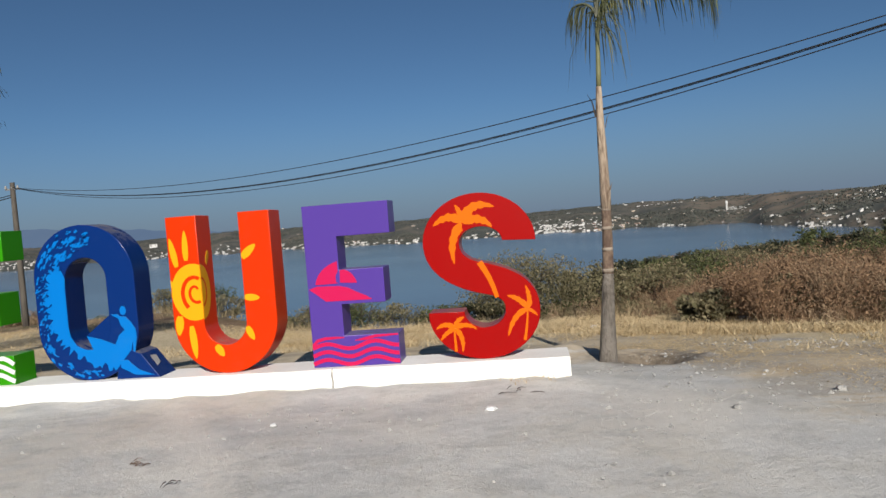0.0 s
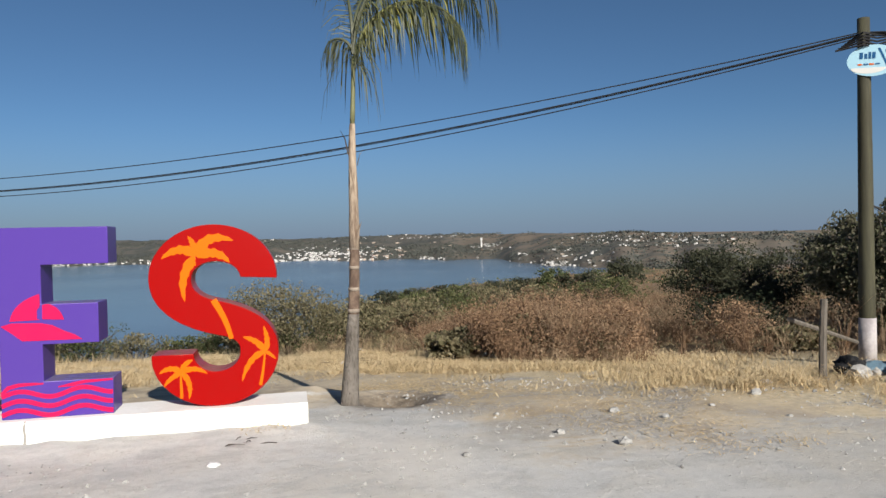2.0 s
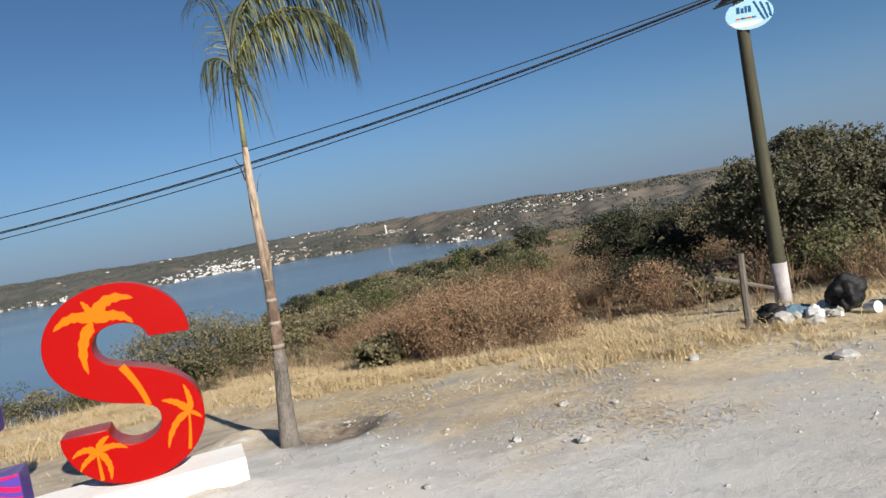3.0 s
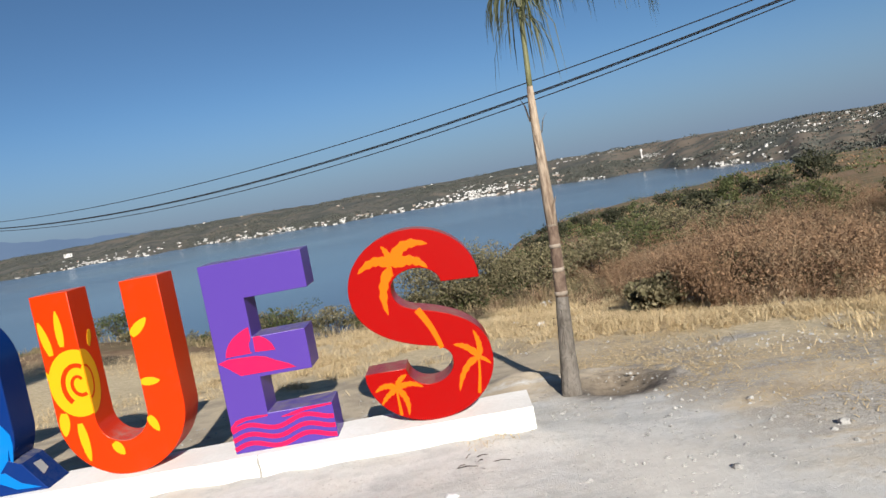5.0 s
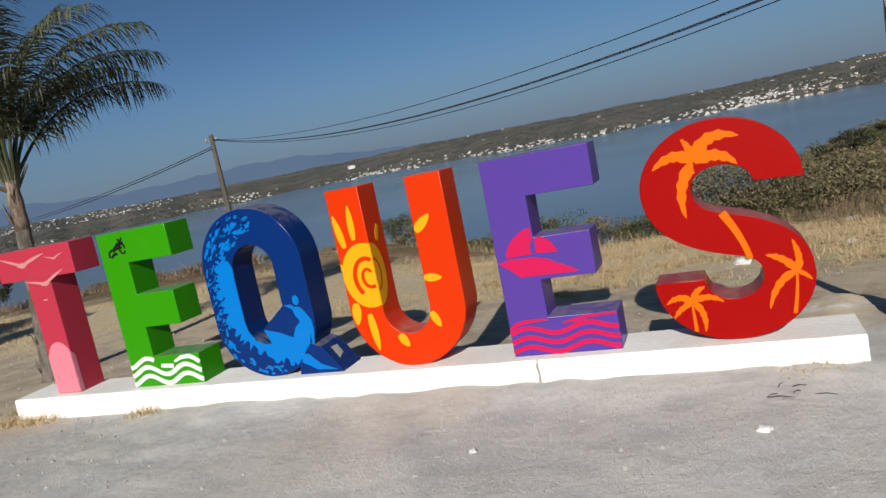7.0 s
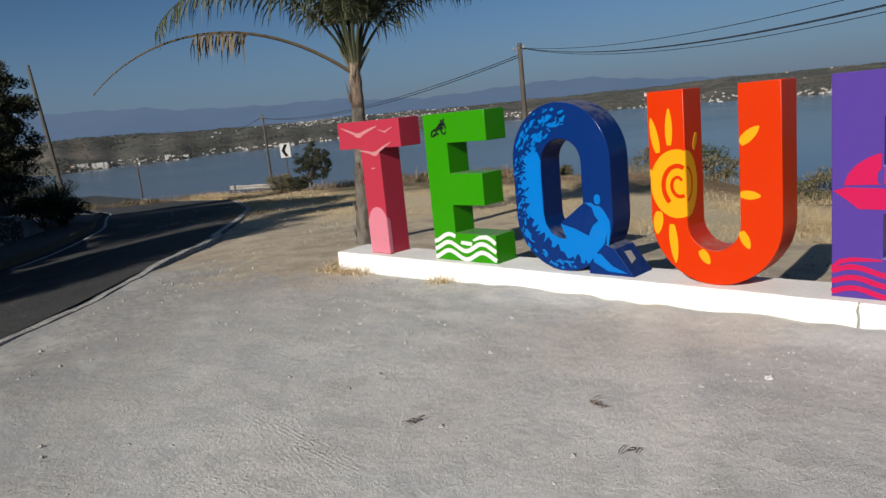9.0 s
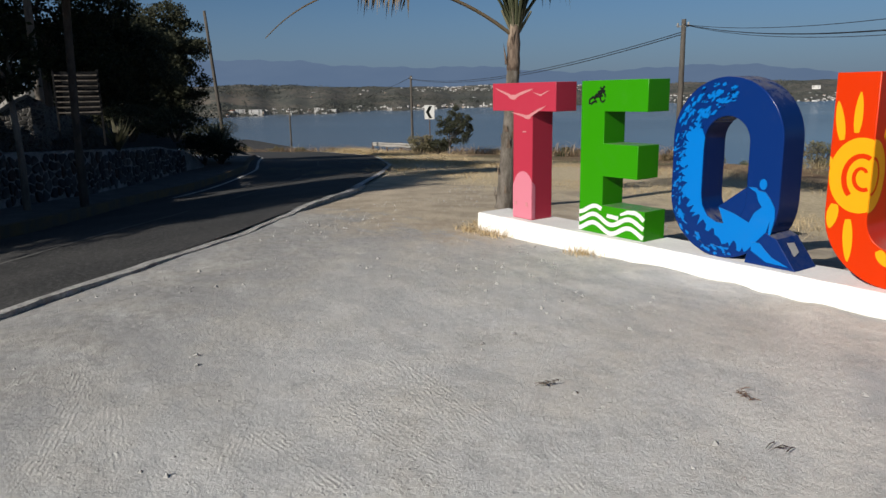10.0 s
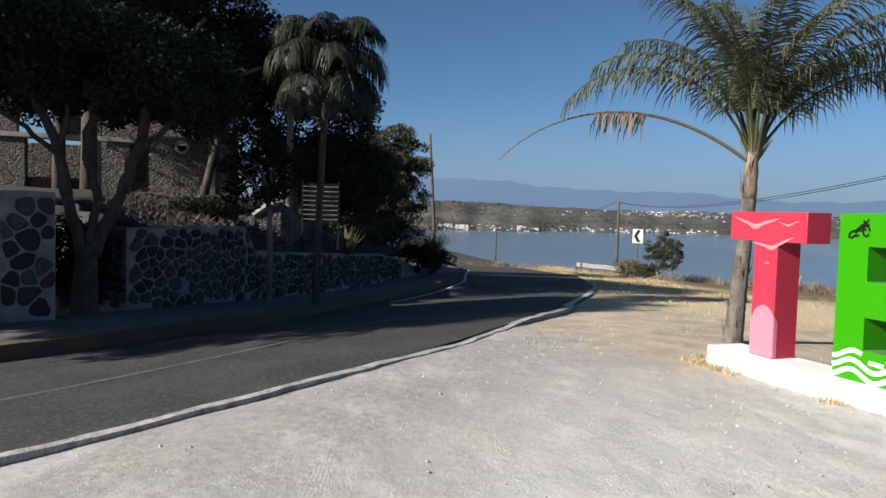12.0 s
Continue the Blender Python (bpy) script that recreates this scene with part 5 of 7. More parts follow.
# ---- poles and cables ----
def utility_pole(name, label, x, y, z0, z1, r, mat, lean=(0, 0), arms=True):
    ob = thing(name, label, "utility pole", (x, y, z0))
    h = z1 - z0
    part("pole", tube(bmesh.new(), [(lean[0] * t * h, lean[1] * t * h, -0.3 + (h + 0.3) * t) for t in (0, 0.25, 0.5, 0.75, 1.0)], [r, r * 0.95, r * 0.88, r * 0.8, r * 0.72], 14), mat, ob, "", True)
    tx, ty = lean[0] * h, lean[1] * h
    if arms:
        part("bracket", box(bmesh.new(), tx - 0.3, tx + 0.3, ty - 0.03, ty + 0.03, h - 0.28, h - 0.22, 0.006), STEEL, ob)
        for s in (-0.24, 0.0, 0.24):
            part("insulator", tube(bmesh.new(), [(tx + s, ty - 0.05, h - 0.24), (tx + s, ty - 0.05, h - 0.19), (tx + s, ty - 0.05, h - 0.17), (tx + s, ty - 0.05, h - 0.12)], [0.03, 0.045, 0.03, 0.035], 8), CONCRETE, ob)
    return ob


P1, P2, P3, P4 = (15.77, 1.42, 4.36), (-10.85, 18.05, 4.15), (-52.3, 32.1, 3.2), (-65.5, 25.2, 0.3)
pole_sign = utility_pole("utility_pole", "olive-stained wooden pole with whitewashed foot and oval sign", P1[0], P1[1], -0.12, 4.5, 0.105, POLE_GREEN, arms=False)
part("paint_band", tube(bmesh.new(), [(0, 0, -0.02), (0, 0, 0.3), (0, 0, 0.62)], [0.111, 0.109, 0.107], 16), POLE_PAINT, pole_sign, "flaking whitewash round the foot", True)
utility_pole("utility_pole", "weathered grey wooden cable pole", P2[0], P2[1], -1.15, 4.3, 0.12, POLE_WOOD, (0.0, 0.0))
utility_pole("utility_pole", "thin dark cable pole beside the crash barrier", P3[0], P3[1], -3.3, 3.35, 0.13, POLE_WOOD)
utility_pole("utility_pole", "thin dark cable pole at the bend", P4[0], P4[1], -3.6, 0.5, 0.1, POLE_WOOD, arms=False)
utility_pole("utility_pole", "tall leaning weathered pole at the road's edge", -38.4, 9.2, -1.9, 6.85, 0.12, POLE_WOOD, (0.0, -0.075), arms=False)
utility_pole("utility_pole", "grey pole behind the stone wall", -14.74, -3.45, 1.2, 6.5, 0.11, PALE_TRUNK, arms=False)


def oval_sign():
    ob = part("oval_sign", prism(bmesh.new(), arc(0, 0, 0.385, 0.265, 0, 350, 35), -0.014, 0.0), SIGN_BLUE, pole_sign, "pale blue oval sign with dark blue arcs")
    ob.matrix_local = pose(0.02, -0.13, 4.03, 0, 4, -43) @ Matrix.Scale(0.78, 4)
    for k in range(3):
        p = bez((0.08 + 0.1 * k, 0.2 - 0.03 * k), (0.13 + 0.09 * k, 0.1), (0.18 + 0.075 * k, -0.02), (0.24 + 0.05 * k, -0.14 + 0.02 * k), 8)
        part("arc_stripe", prism(bmesh.new(), band(p, 0.016), -0.018, -0.013), SIGN_DARK, ob)
    part("oval_field", prism(bmesh.new(), arc(-0.06, -0.12, 0.26, 0.1, 180, 360, 14), -0.017, -0.013), WHITE, ob)
    for k, (x, w, h) in enumerate(((-0.2, 0.05, 0.11), (-0.13, 0.045, 0.085), (-0.07, 0.04, 0.11), (-0.015, 0.05, 0.11))):
        part("lettering_bar", box(bmesh.new(), x, x + w, -0.018, -0.013, 0.03, 0.03 + h), SIGN_DARK, ob)
    for k in range(4):
        part("small_bar", box(bmesh.new(), -0.22 + 0.085 * k, -0.15 + 0.085 * k, -0.019, -0.013, -0.075, -0.05), SIGN_DARK if k % 2 else AMBER, ob)


oval_sign()
knot = bmesh.new()
for k in range(5):
    tube(knot, [(-0.34 + 0.05 * k, 0.12, 4.2 + 0.03 * k), (-0.1, -0.1, 4.24 + 0.04 * k), (0.12, -0.1, 4.2 + 0.045 * k), (0.36, -0.2, 4.3 + 0.02 * k)], 0.014, 5)
part("cable_clamp", knot, CABLE, pole_sign, "black cables strapped round the pole")


def cable(a, b, sag, r=0.014, label="black overhead cable between the poles", n=40):
    a, b = Vector(a), Vector(b)
    pts = []
    for k in range(n + 1):
        t = k / n
        p = a.lerp(b, t)
        p.z -= 4 * sag * t * (1 - t)
        pts.append(p)
    tagged(part("cable", tube(bmesh.new(), pts, r, 6), CABLE), label, "cable", "overhead cables")


for dz, sag, r, dx in ((-0.05, 1.08, 0.009, -0.1), (-0.06, 1.32, 0.012, 0.0), (-0.07, 1.33, 0.007, 0.06), (-0.09, 1.41, 0.009, 0.1)):
    cable((P1[0] + dx * 0.5, P1[1], P1[2] + dz), (P2[0] + dx * 0.5, P2[1], P2[2] + dz * 0.6), sag, r)
    cable((P1[0] + dx * 0.5, P1[1], P1[2] + dz), (P1[0] + 24, P1[1] - 17, P1[2] + 0.6 + dz), 0.8, r)
for dz, sag, r in ((-0.3, 0.82, 0.016), (-0.38, 0.88, 0.018)):
    cable((P2[0], P2[1], P2[2] + dz), (P3[0], P3[1], P3[2] + 0.5 * dz), sag, r)
cable((P3[0], P3[1], P3[2]), (P4[0] - 4, P4[1], P4[2] - 0.9), 0.8, 0.022)


# ---- beside the bend: chevron sign and crash barrier ----
def chevron_sign():
    x, y = -34.2, 22.0
    z = height(x, y) - 0.05
    ob = thing("chevron_sign", "white road sign with a black chevron", "road sign", (x, y, z), 57)
    part("post", tube(bmesh.new(), [(0, 0.04, -0.3), (0, 0.04, 2.5)], 0.035, 8), RUST, ob)
    plate = part("plate", box(bmesh.new(), -0.34, 0.34, -0.02, 0.0, 2.4, 3.35, 0.01), WHITE, ob, "white plate")
    part("chevron", prism(bmesh.new(), [(0.18, 3.28), (-0.03, 3.28), (-0.25, 2.875), (-0.03, 2.47), (0.18, 2.47), (-0.03, 2.875)], -0.028, -0.019), BLACK, plate, "black arrow")


def crash_barrier():
    ob = thing("crash_barrier", "dented galvanised crash barrier at the bend", "barrier", (0, 0, 0))
    a, b = (-41.5, 21.6), (-37.4, 22.9)
    for k in range(4):
        t = k / 3
        x, y = a[0] + (b[0] - a[0]) * t, a[1] + (b[1] - a[1]) * t
        z = height(x, y)
        part("post", box(bmesh.new(), x - 0.06, x + 0.06, y - 0.05, y + 0.05, z - 0.2, z + 0.8, 0.01), RUST, ob)
    for z0 in (0.46, 0.62):
        pts = [(a[0] + (b[0] - a[0]) * k / 10 + 0.1, a[1] + (b[1] - a[1]) * k / 10, height(a[0], a[1]) + z0 + 0.14 + 0.015 * math.sin(k * 1.3)) for k in range(11)]
        part("rail", tube(bmesh.new(), pts, 0.08, 6), CONCRETE, ob)


chevron_sign()
crash_barrier()


# ---- the shaded side of the road: stone walls, terrace, house ----
WALL_2 = [(-8.07, -7.32), (-8.95, -6.28), (-10.55, -4.98), (-10.95, -4.7), (-14.1, -2.52), (-17.2, -0.9), (-20.1, 0.7), (-22.6, 2.3), (-24.2, 3.5)]
TOP_2 = [1.28, 1.28, 1.26, 0.66, 0.42, 0.2, 0.02, -0.35, -0.9]


def clip_cell(poly, nx, nz, c):
    """The part of a polygon where nx*x + nz*z stays below c."""
    out = []
    for (x0, z0), (x1, z1) in zip(poly, poly[1:] + poly[:1]):
        a, b = nx * x0 + nz * z0 - c, nx * x1 + nz * z1 - c
        if a <= 0:
            out.append((x0, z0))
        if a * b < 0:
            t = a / (a - b)
            out.append((x0 + (x1 - x0) * t, z0 + (z1 - z0) * t))
    return out


def face_stones(wall, a, b, z0a, z0b, z1a, z1b, size, seed, limit, proud=0.035, joint=0.015):
    """Field stones fitted together in mortar on the face of a wall from a to b, seen from its right-hand side."""
    r = random.Random(seed)
    l = math.hypot(b[0] - a[0], b[1] - a[1])
    rz = math.degrees(math.atan2(b[1] - a[1], b[0] - a[0]))
    place = pose(a[0], a[1], 0, 0, 0, rz)
    tall = max(z1a - z0a, z1b - z0b)
    low = min(z0a, z0b)
    seeds, row, z = [], 0, low + size * 0.35
    while z < max(z1a, z1b) + size * 0.5:
        s = size * (0.5 if row % 2 else 0.0) - size * 0.3
        while s < l + size * 0.6:
            seeds.append((s + r.uniform(-0.36, 0.36) * size, z + r.uniform(-0.3, 0.3) * size))
            s += size * r.uniform(0.75, 1.5)
        z += size * 0.8
        row += 1
    made = 0
    for i, (x, z) in enumerate(seeds):
        t = min(1.0, max(0.0, x / l))
        top, foot = z1a + (z1b - z1a) * t, z0a + (z0b - z0a) * t
        if not (0 < x < l and foot + 0.04 < z < top - 0.02) or made >= limit:
            continue
        cell = [(max(0.01, x - size), max(foot, z - size)), (min(l - 0.01, x + size), max(foot, z - size)), (min(l - 0.01, x + size), min(top - 0.015, z + size)), (max(0.01, x - size), min(top - 0.015, z + size))]
        for j, (u, v) in enumerate(seeds):
            if j != i and abs(u - x) < 2.2 * size and abs(v - z) < 2.2 * size:
                g = math.hypot(u - x, v - z)
                if g > 1e-4:
                    nx, nz = (u - x) / g, (v - z) / g
                    cell = clip_cell(cell, nx, nz, nx * x + nz * z + g / 2 - joint * r.uniform(0.5, 1.5))
        if len(cell) < 3:
            continue
        # worn corners
        cell = [(p[0] * (1 - q) + n[0] * q, p[1] * (1 - q) + n[1] * q) for p, n in zip(cell, cell[1:] + cell[:1]) for q in (0.24, 0.76)]
        cx, cz = sum(p[0] for p in cell) / len(cell), sum(p[1] for p in cell) / len(cell)
        if max(abs(p[0] - cx) for p in cell) < size * 0.16:
            continue
        h, m = proud * r.uniform(0.5, 1.4), len(cell)
        tilt = r.uniform(-0.25, 0.25)
        vs = [(px - cx, 0.0, pz - cz) for px, pz in cell] + [((px - cx) * 0.8, -h * (1 + tilt * (pz - cz) / size), (pz - cz) * 0.8) for px, pz in cell]
        ob = raw("stone", vs, [(k, (k + 1) % m, m + (k + 1) % m, m + k) for k in range(m)] + [tuple(range(m, 2 * m))], FIELD_STONE, wall)
        ob.matrix_world = place @ Matrix.Translation((cx, -0.003, cz))
        made += 1


def wall_core(name, pts, tops, thick, label, mat=None, foot=0.5, wobble=0.02, seed=1):
    r = random.Random(seed)
    bm = bmesh.new()
    p = np.array(pts, float)
    rows = []
    for i in range(len(p) - 1):
        n = max(2, int(np.hypot(*(p[i + 1] - p[i])) / 0.25))
        for k in range(n + (i == len(p) - 2)):
            t = k / n
            x, y = p[i] * (1 - t) + p[i + 1] * t
            d = (p[i + 1] - p[i]) / np.hypot(*(p[i + 1] - p[i]))
            nx, ny = -d[1] * thick, d[0] * thick
            z1 = tops[i] * (1 - t) + tops[i + 1] * t + r.uniform(-wobble, wobble)
            z0 = float(level(x, y)) - foot
            rows.append([bm.verts.new(q) for q in ((x, y, z0), (x, y, z1), (x + nx, y + ny, z1), (x + nx, y + ny, z0))])
    for a, b in zip(rows, rows[1:]):
        for k in range(3):
            bm.faces.new((a[k], b[k], b[k + 1], a[k + 1]))
    bm.faces.new(rows[0])
    bm.faces.new(rows[-1][::-1])
    return tagged(part(name, bm, mat or MORTAR), label, "stone wall", kind="structure")


wall_1 = wall_core("wall_1", [(-4.6, -12.4), (-6.02, -9.05), (-6.27, -8.3)], [1.95, 1.9, 1.9], 0.5, "retaining wall of large dark stones in pale mortar", seed=2)
wall_2 = wall_core("wall_2", WALL_2, TOP_2, 0.45, "long retaining wall of dark field stones in pale mortar", wobble=0.03, seed=3)
wall_2e = wall_core("wall_3", [(-9.6, -8.6), (-8.05, -7.36)], [1.3, 1.28], 0.3, "end of the retaining wall with ragged stones", seed=5)
scallop = [(-13.9, -8.4), (-13.9, -7.2), (-13.9, -6.5), (-13.9, -6.0), (-13.9, -5.6), (-13.88, -5.1), (-13.85, -4.6), (-13.8, -4.2), (-13.78, -3.8), (-13.95, -3.5), (-15.4, -3.2), (-18.6, -1.8), (-21.6, -0.4)]
wall_4 = wall_core("wall_4", scallop, [1.35, 1.3, 1.6, 1.92, 1.85, 1.48, 1.48, 1.8, 1.9, 1.72, 1.6, 1.3, 0.9], 0.4, "low stone garden wall with a wavy coping", MASONRY, 1.0, 0.015, 7)
# Sunlight on the two humps is put in as paler coping pieces.
coping = bmesh.new()
for (x0, y0, z0), (x1, y1, z1) in (((-13.88, -6.5, 1.62), (-13.88, -5.98, 1.94)), ((-13.86, -4.55, 1.5), (-13.8, -3.85, 1.92))):
    tube(coping, [(x0, y0, z0), ((x0 + x1) / 2, (y0 + y1) / 2, (z0 + z1) / 2 + 0.05), (x1, y1, z1)], [0.09, 0.11, 0.1], 6)
part("coping", coping, CONCRETE, wall_4, "pale coping pieces standing for the sunlit slopes")


def terrace():
    ys = np.linspace(-18, 6, 60)
    wx = np.interp(ys, [p[1] for p in [(-3.0, -18.0), (-4.9, -12.4), (-6.4, -9.05), (-8.3, -7.2)] + WALL_2[1:]], [p[0] for p in [(-3.0, -18.0), (-4.9, -12.4), (-6.4, -9.05), (-8.3, -7.2)] + WALL_2[1:]]) - 0.3
    tp = np.interp(ys, [-18, -8.2, -7.0, -5.0, -4.6, -2.5, 0.7, 3.0, 6.0], [1.8, 1.75, 1.15, 1.15, 0.55, 0.3, -0.1, -0.35, -0.9])
    zin = np.interp(ys, [-18, -4, -2, 1, 6], [2.1, 2.05, 1.5, 0.9, -0.3])
    v, f, m = [], [], 26
    r = np.random.default_rng(3)
    for y, x0, a, b in zip(ys, wx, tp, zin):
        for k in range(m):
            d = 34 * (k / (m - 1)) ** 1.7
            v.append((x0 - d, y, a + (b - a) * float(ss(0, 7.5, d)) + (r.uniform(-0.04, 0.04) if 0 < k else 0)))
    for i in range(len(ys) - 1):
        for k in range(m - 1):
            f.append((i * m + k, i * m + k + 1, (i + 1) * m + k + 1, (i + 1) * m + k))
    # The shade on the bank is put into this near-black soil colour.
    tagged(raw("terrace", v, f, surf("dry_soil_shaded", (0.05, 0.043, 0.036), (0.024, 0.02, 0.017), 2.0, 20.0, 0.95, 0.8, 0.03), smooth=True), "raised bank of dry soil behind the stone walls", "ground", kind="structure")


terrace()


def bank_brush():
    """Cut branches and dry sticks thrown on the bank behind the walls."""
    rng = np.random.default_rng(31)
    n = 1500
    y = rng.uniform(-8.0, -1.5, n)
    wx = np.interp(y, [-8.2, -7.2] + [p[1] for p in WALL_2[1:]], [-7.4, -8.3] + [p[0] for p in WALL_2[1:]]) - 0.5
    d = rng.uniform(0.1, 5.0, n)
    a = np.interp(y, [-8.2, -7.0, -5.0, -4.6, -2.5], [1.75, 1.15, 1.15, 0.55, 0.3])
    b = np.interp(y, [-4, -2], [2.05, 1.5])
    z = a + (b - a) * ss(0, 7.5, d + 0.2) + rng.uniform(-0.02, 0.12, n)
    v, f = blades(np.stack([wx - d, y, z], -1), 0.22, rng, 2.6, 0.016)
    tagged(raw("dry_branches", v, f, TIMBER), "cut dry branches lying on the bank behind the wall", "branches", kind="stuff")


def wall_slab(ob, name, y0, y1, z0, z1, x=-20.5, t=0.45, mat=None, label=""):
    return part(name, box(bmesh.new(), x - t, x, y0, y1, z0, z1, 0.02), mat or MASONRY, ob, label)


RED_BRICK = surf("red_brick", (0.095, 0.066, 0.052), (0.06, 0.045, 0.038), 3.0, 25.0, 0.9, 0.5, 0.02)


def stone_house():
    ob = thing("house", "unfinished house of rubble stone behind the garden wall", "house", (0, 0, 0))
    wall_slab(ob, "wall", -17.5, -11.5, 1.7, 3.85)
    wall_slab(ob, "beam", -17.6, -8.1, 3.85, 4.02, -20.42, 0.6, CONCRETE, "dark concrete beam")
    # upper wall with an arched opening
    bm = bmesh.new()
    out = [(-17.5, 4.02), (-11.75, 4.02)] + arc(-11.05, 4.45, 0.7, 0.6, 180, 0, 14) + [(-10.35, 4.02), (-9.2, 4.02), (-9.2, 5.0), (-10.0, 5.35), (-17.5, 5.4)]
    prism(bm, out, 20.5, 20.9)
    bmesh.ops.transform(bm, matrix=Matrix(((0, -1, 0, 0), (1, 0, 0, 0), (0, 0, 1, 0), (0, 0, 0, 1))), verts=bm.verts)
    part("upper_wall", bm, MASONRY, ob, "broken upper wall with an arch")
    wall_slab(ob, "back_wall", -12.0, -7.4, 1.7, 3.85, -23.0, 0.4, MASONRY, "dim stone back wall")
    wall_slab(ob, "low_wall", -12.3, -9.5, 1.7, 2.55, -20.7, 0.3, RED_BRICK, "low brown brick infill")
    wall_slab(ob, "low_wall", -8.25, -7.66, 1.7, 2.5, -20.7, 0.3, RED_BRICK, "low brown brick infill")
    wall_slab(ob, "side_wall", -8.25, -7.66, 2.5, 4.02, -20.9, 0.3)
    wall_slab(ob, "back_wall", -9.6, -4.8, 3.9, 5.7, -24.5, 0.4)
    wall_slab(ob, "pillar", -9.0, -8.25, 1.7, 4.02)
    wall_slab(ob, "post", -9.45, -9.2, 1.7, 3.85, -20.6, 0.22, PALE_TRUNK, "timber post")
    wall_slab(ob, "pillar", -5.35, -4.6, 1.7, 4.4)
    wall_slab(ob, "pillar_edge", -5.62, -5.38, 1.7, 4.45, -20.46, 0.3, PALE_TRUNK, "pale strip up the side of the pillar")
    # wall with a round window
    hole, r0 = (-6.55, 3.8), 0.17
    n = 24
    bm = bmesh.new()
    rect = []
    for k in range(n):
        a = 2 * math.pi * k / n
        c, s = math.cos(a), math.sin(a)
        t = min((-5.62 - hole[0]) / c if c > 1e-6 else ((-7.65 - hole[0]) / c if c < -1e-6 else 1e9), (4.14 - hole[1]) / s if s > 1e-6 else ((1.7 - hole[1]) / s if s < -1e-6 else 1e9))
        rect.append((hole[0] + c * t, hole[1] + s * t))
    corners = {(-5.62, 4.14), (-7.65, 4.14), (-5.62, 1.7), (-7.65, 1.7)}
    for cx, cz in corners:
        k = min(range(n), key=lambda i: (rect[i][0] - cx) ** 2 + (rect[i][1] - cz) ** 2)
        rect[k] = (cx, cz)
    circ = [(hole[0] + r0 * math.cos(2 * math.pi * k / n), hole[1] + r0 * math.sin(2 * math.pi * k / n)) for k in range(n)]
    ring_letter(bm, rect, circ, 20.55, 20.95)
    bmesh.ops.transform(bm, matrix=Matrix(((0, -1, 0, 0), (1, 0, 0, 0), (0, 0, 1, 0), (0, 0, 0, 1))), verts=bm.verts)
    part("window_wall", bm, MASONRY, ob, "stone wall with a small round window")
    bm = bmesh.new()
    ring = [(-20.53, hole[0] + 0.2 * math.cos(a), hole[1] + 0.2 * math.sin(a)) for a in (2 * math.pi * k / 24 for k in range(25))]
    tube(bm, ring, 0.05, 6, False)
    part("window_ring", bm, STONE_PALE, ob, "ring of pale stones round the window")
    # A closed block; the darkness of the room is in its colour.
    part("room", box(bmesh.new(), -24.4, -21.2, -7.6, -4.7, 1.6, 3.9), DARK_OPENING, ob, "near-black block standing for the unlit room")


stone_house()


def slat_sign():
    ob = thing("slatted_panel", "dark steel panel with pale horizontal slats on posts", "panel", (-13.1, -2.78, 1.0), 83)
    for x in (-0.5, 0.5):
        part("post", box(bmesh.new(), x - 0.025, x + 0.025, 0, 0.05, -0.4, 1.5, 0.004), RUBBER, ob)
    for k in range(8):
        part("slat", box(bmesh.new(), -0.48, 0.48, -0.03, 0.0, 0.43 + 0.13 * k, 0.462 + 0.13 * k, 0.004), PALE_TRUNK, ob)
    part("rail", box(bmesh.new(), -0.5, 0.5, 0.05, 0.07, 0.38, 1.45), RUBBER, ob)


slat_sign()


def agave(x, y, z, s, seed):
    r = random.Random(seed)
    ob = thing("agave", "grey-green agave with upright pointed leaves", "agave", (x, y, z), group="agaves on the bank")
    bm = bmesh.new()
    for k in range(26):
        a, e = k * 2.4, radians(r.uniform(35, 85))
        o = Vector((math.cos(a) * math.cos(e), math.sin(a) * math.cos(e), math.sin(e)))
        w = Vector((-math.sin(a), math.cos(a), 0)) * 0.05 * s
        l = s * r.uniform(0.7, 1.05)
        q = [Vector((0, 0, 0)), o * l * 0.5 + Vector((0, 0, 0.02)), o * l]
        vs = [bm.verts.new(p) for p in (q[0] - w * 0.7, q[0] + w * 0.7, q[1] + w, q[1] - w, q[2])]
        bm.faces.new(vs[:4])
        bm.faces.new((vs[3], vs[2], vs[4]))
    part("leaves", bm, LEAF_DUSTY, ob)


agave(-14.5, -1.7, 0.35, 1.1, 1)
agave(-24.2, 4.2, -0.6, 1.5, 2)
agave(-23.0, 3.9, -0.5, 0.9, 3)


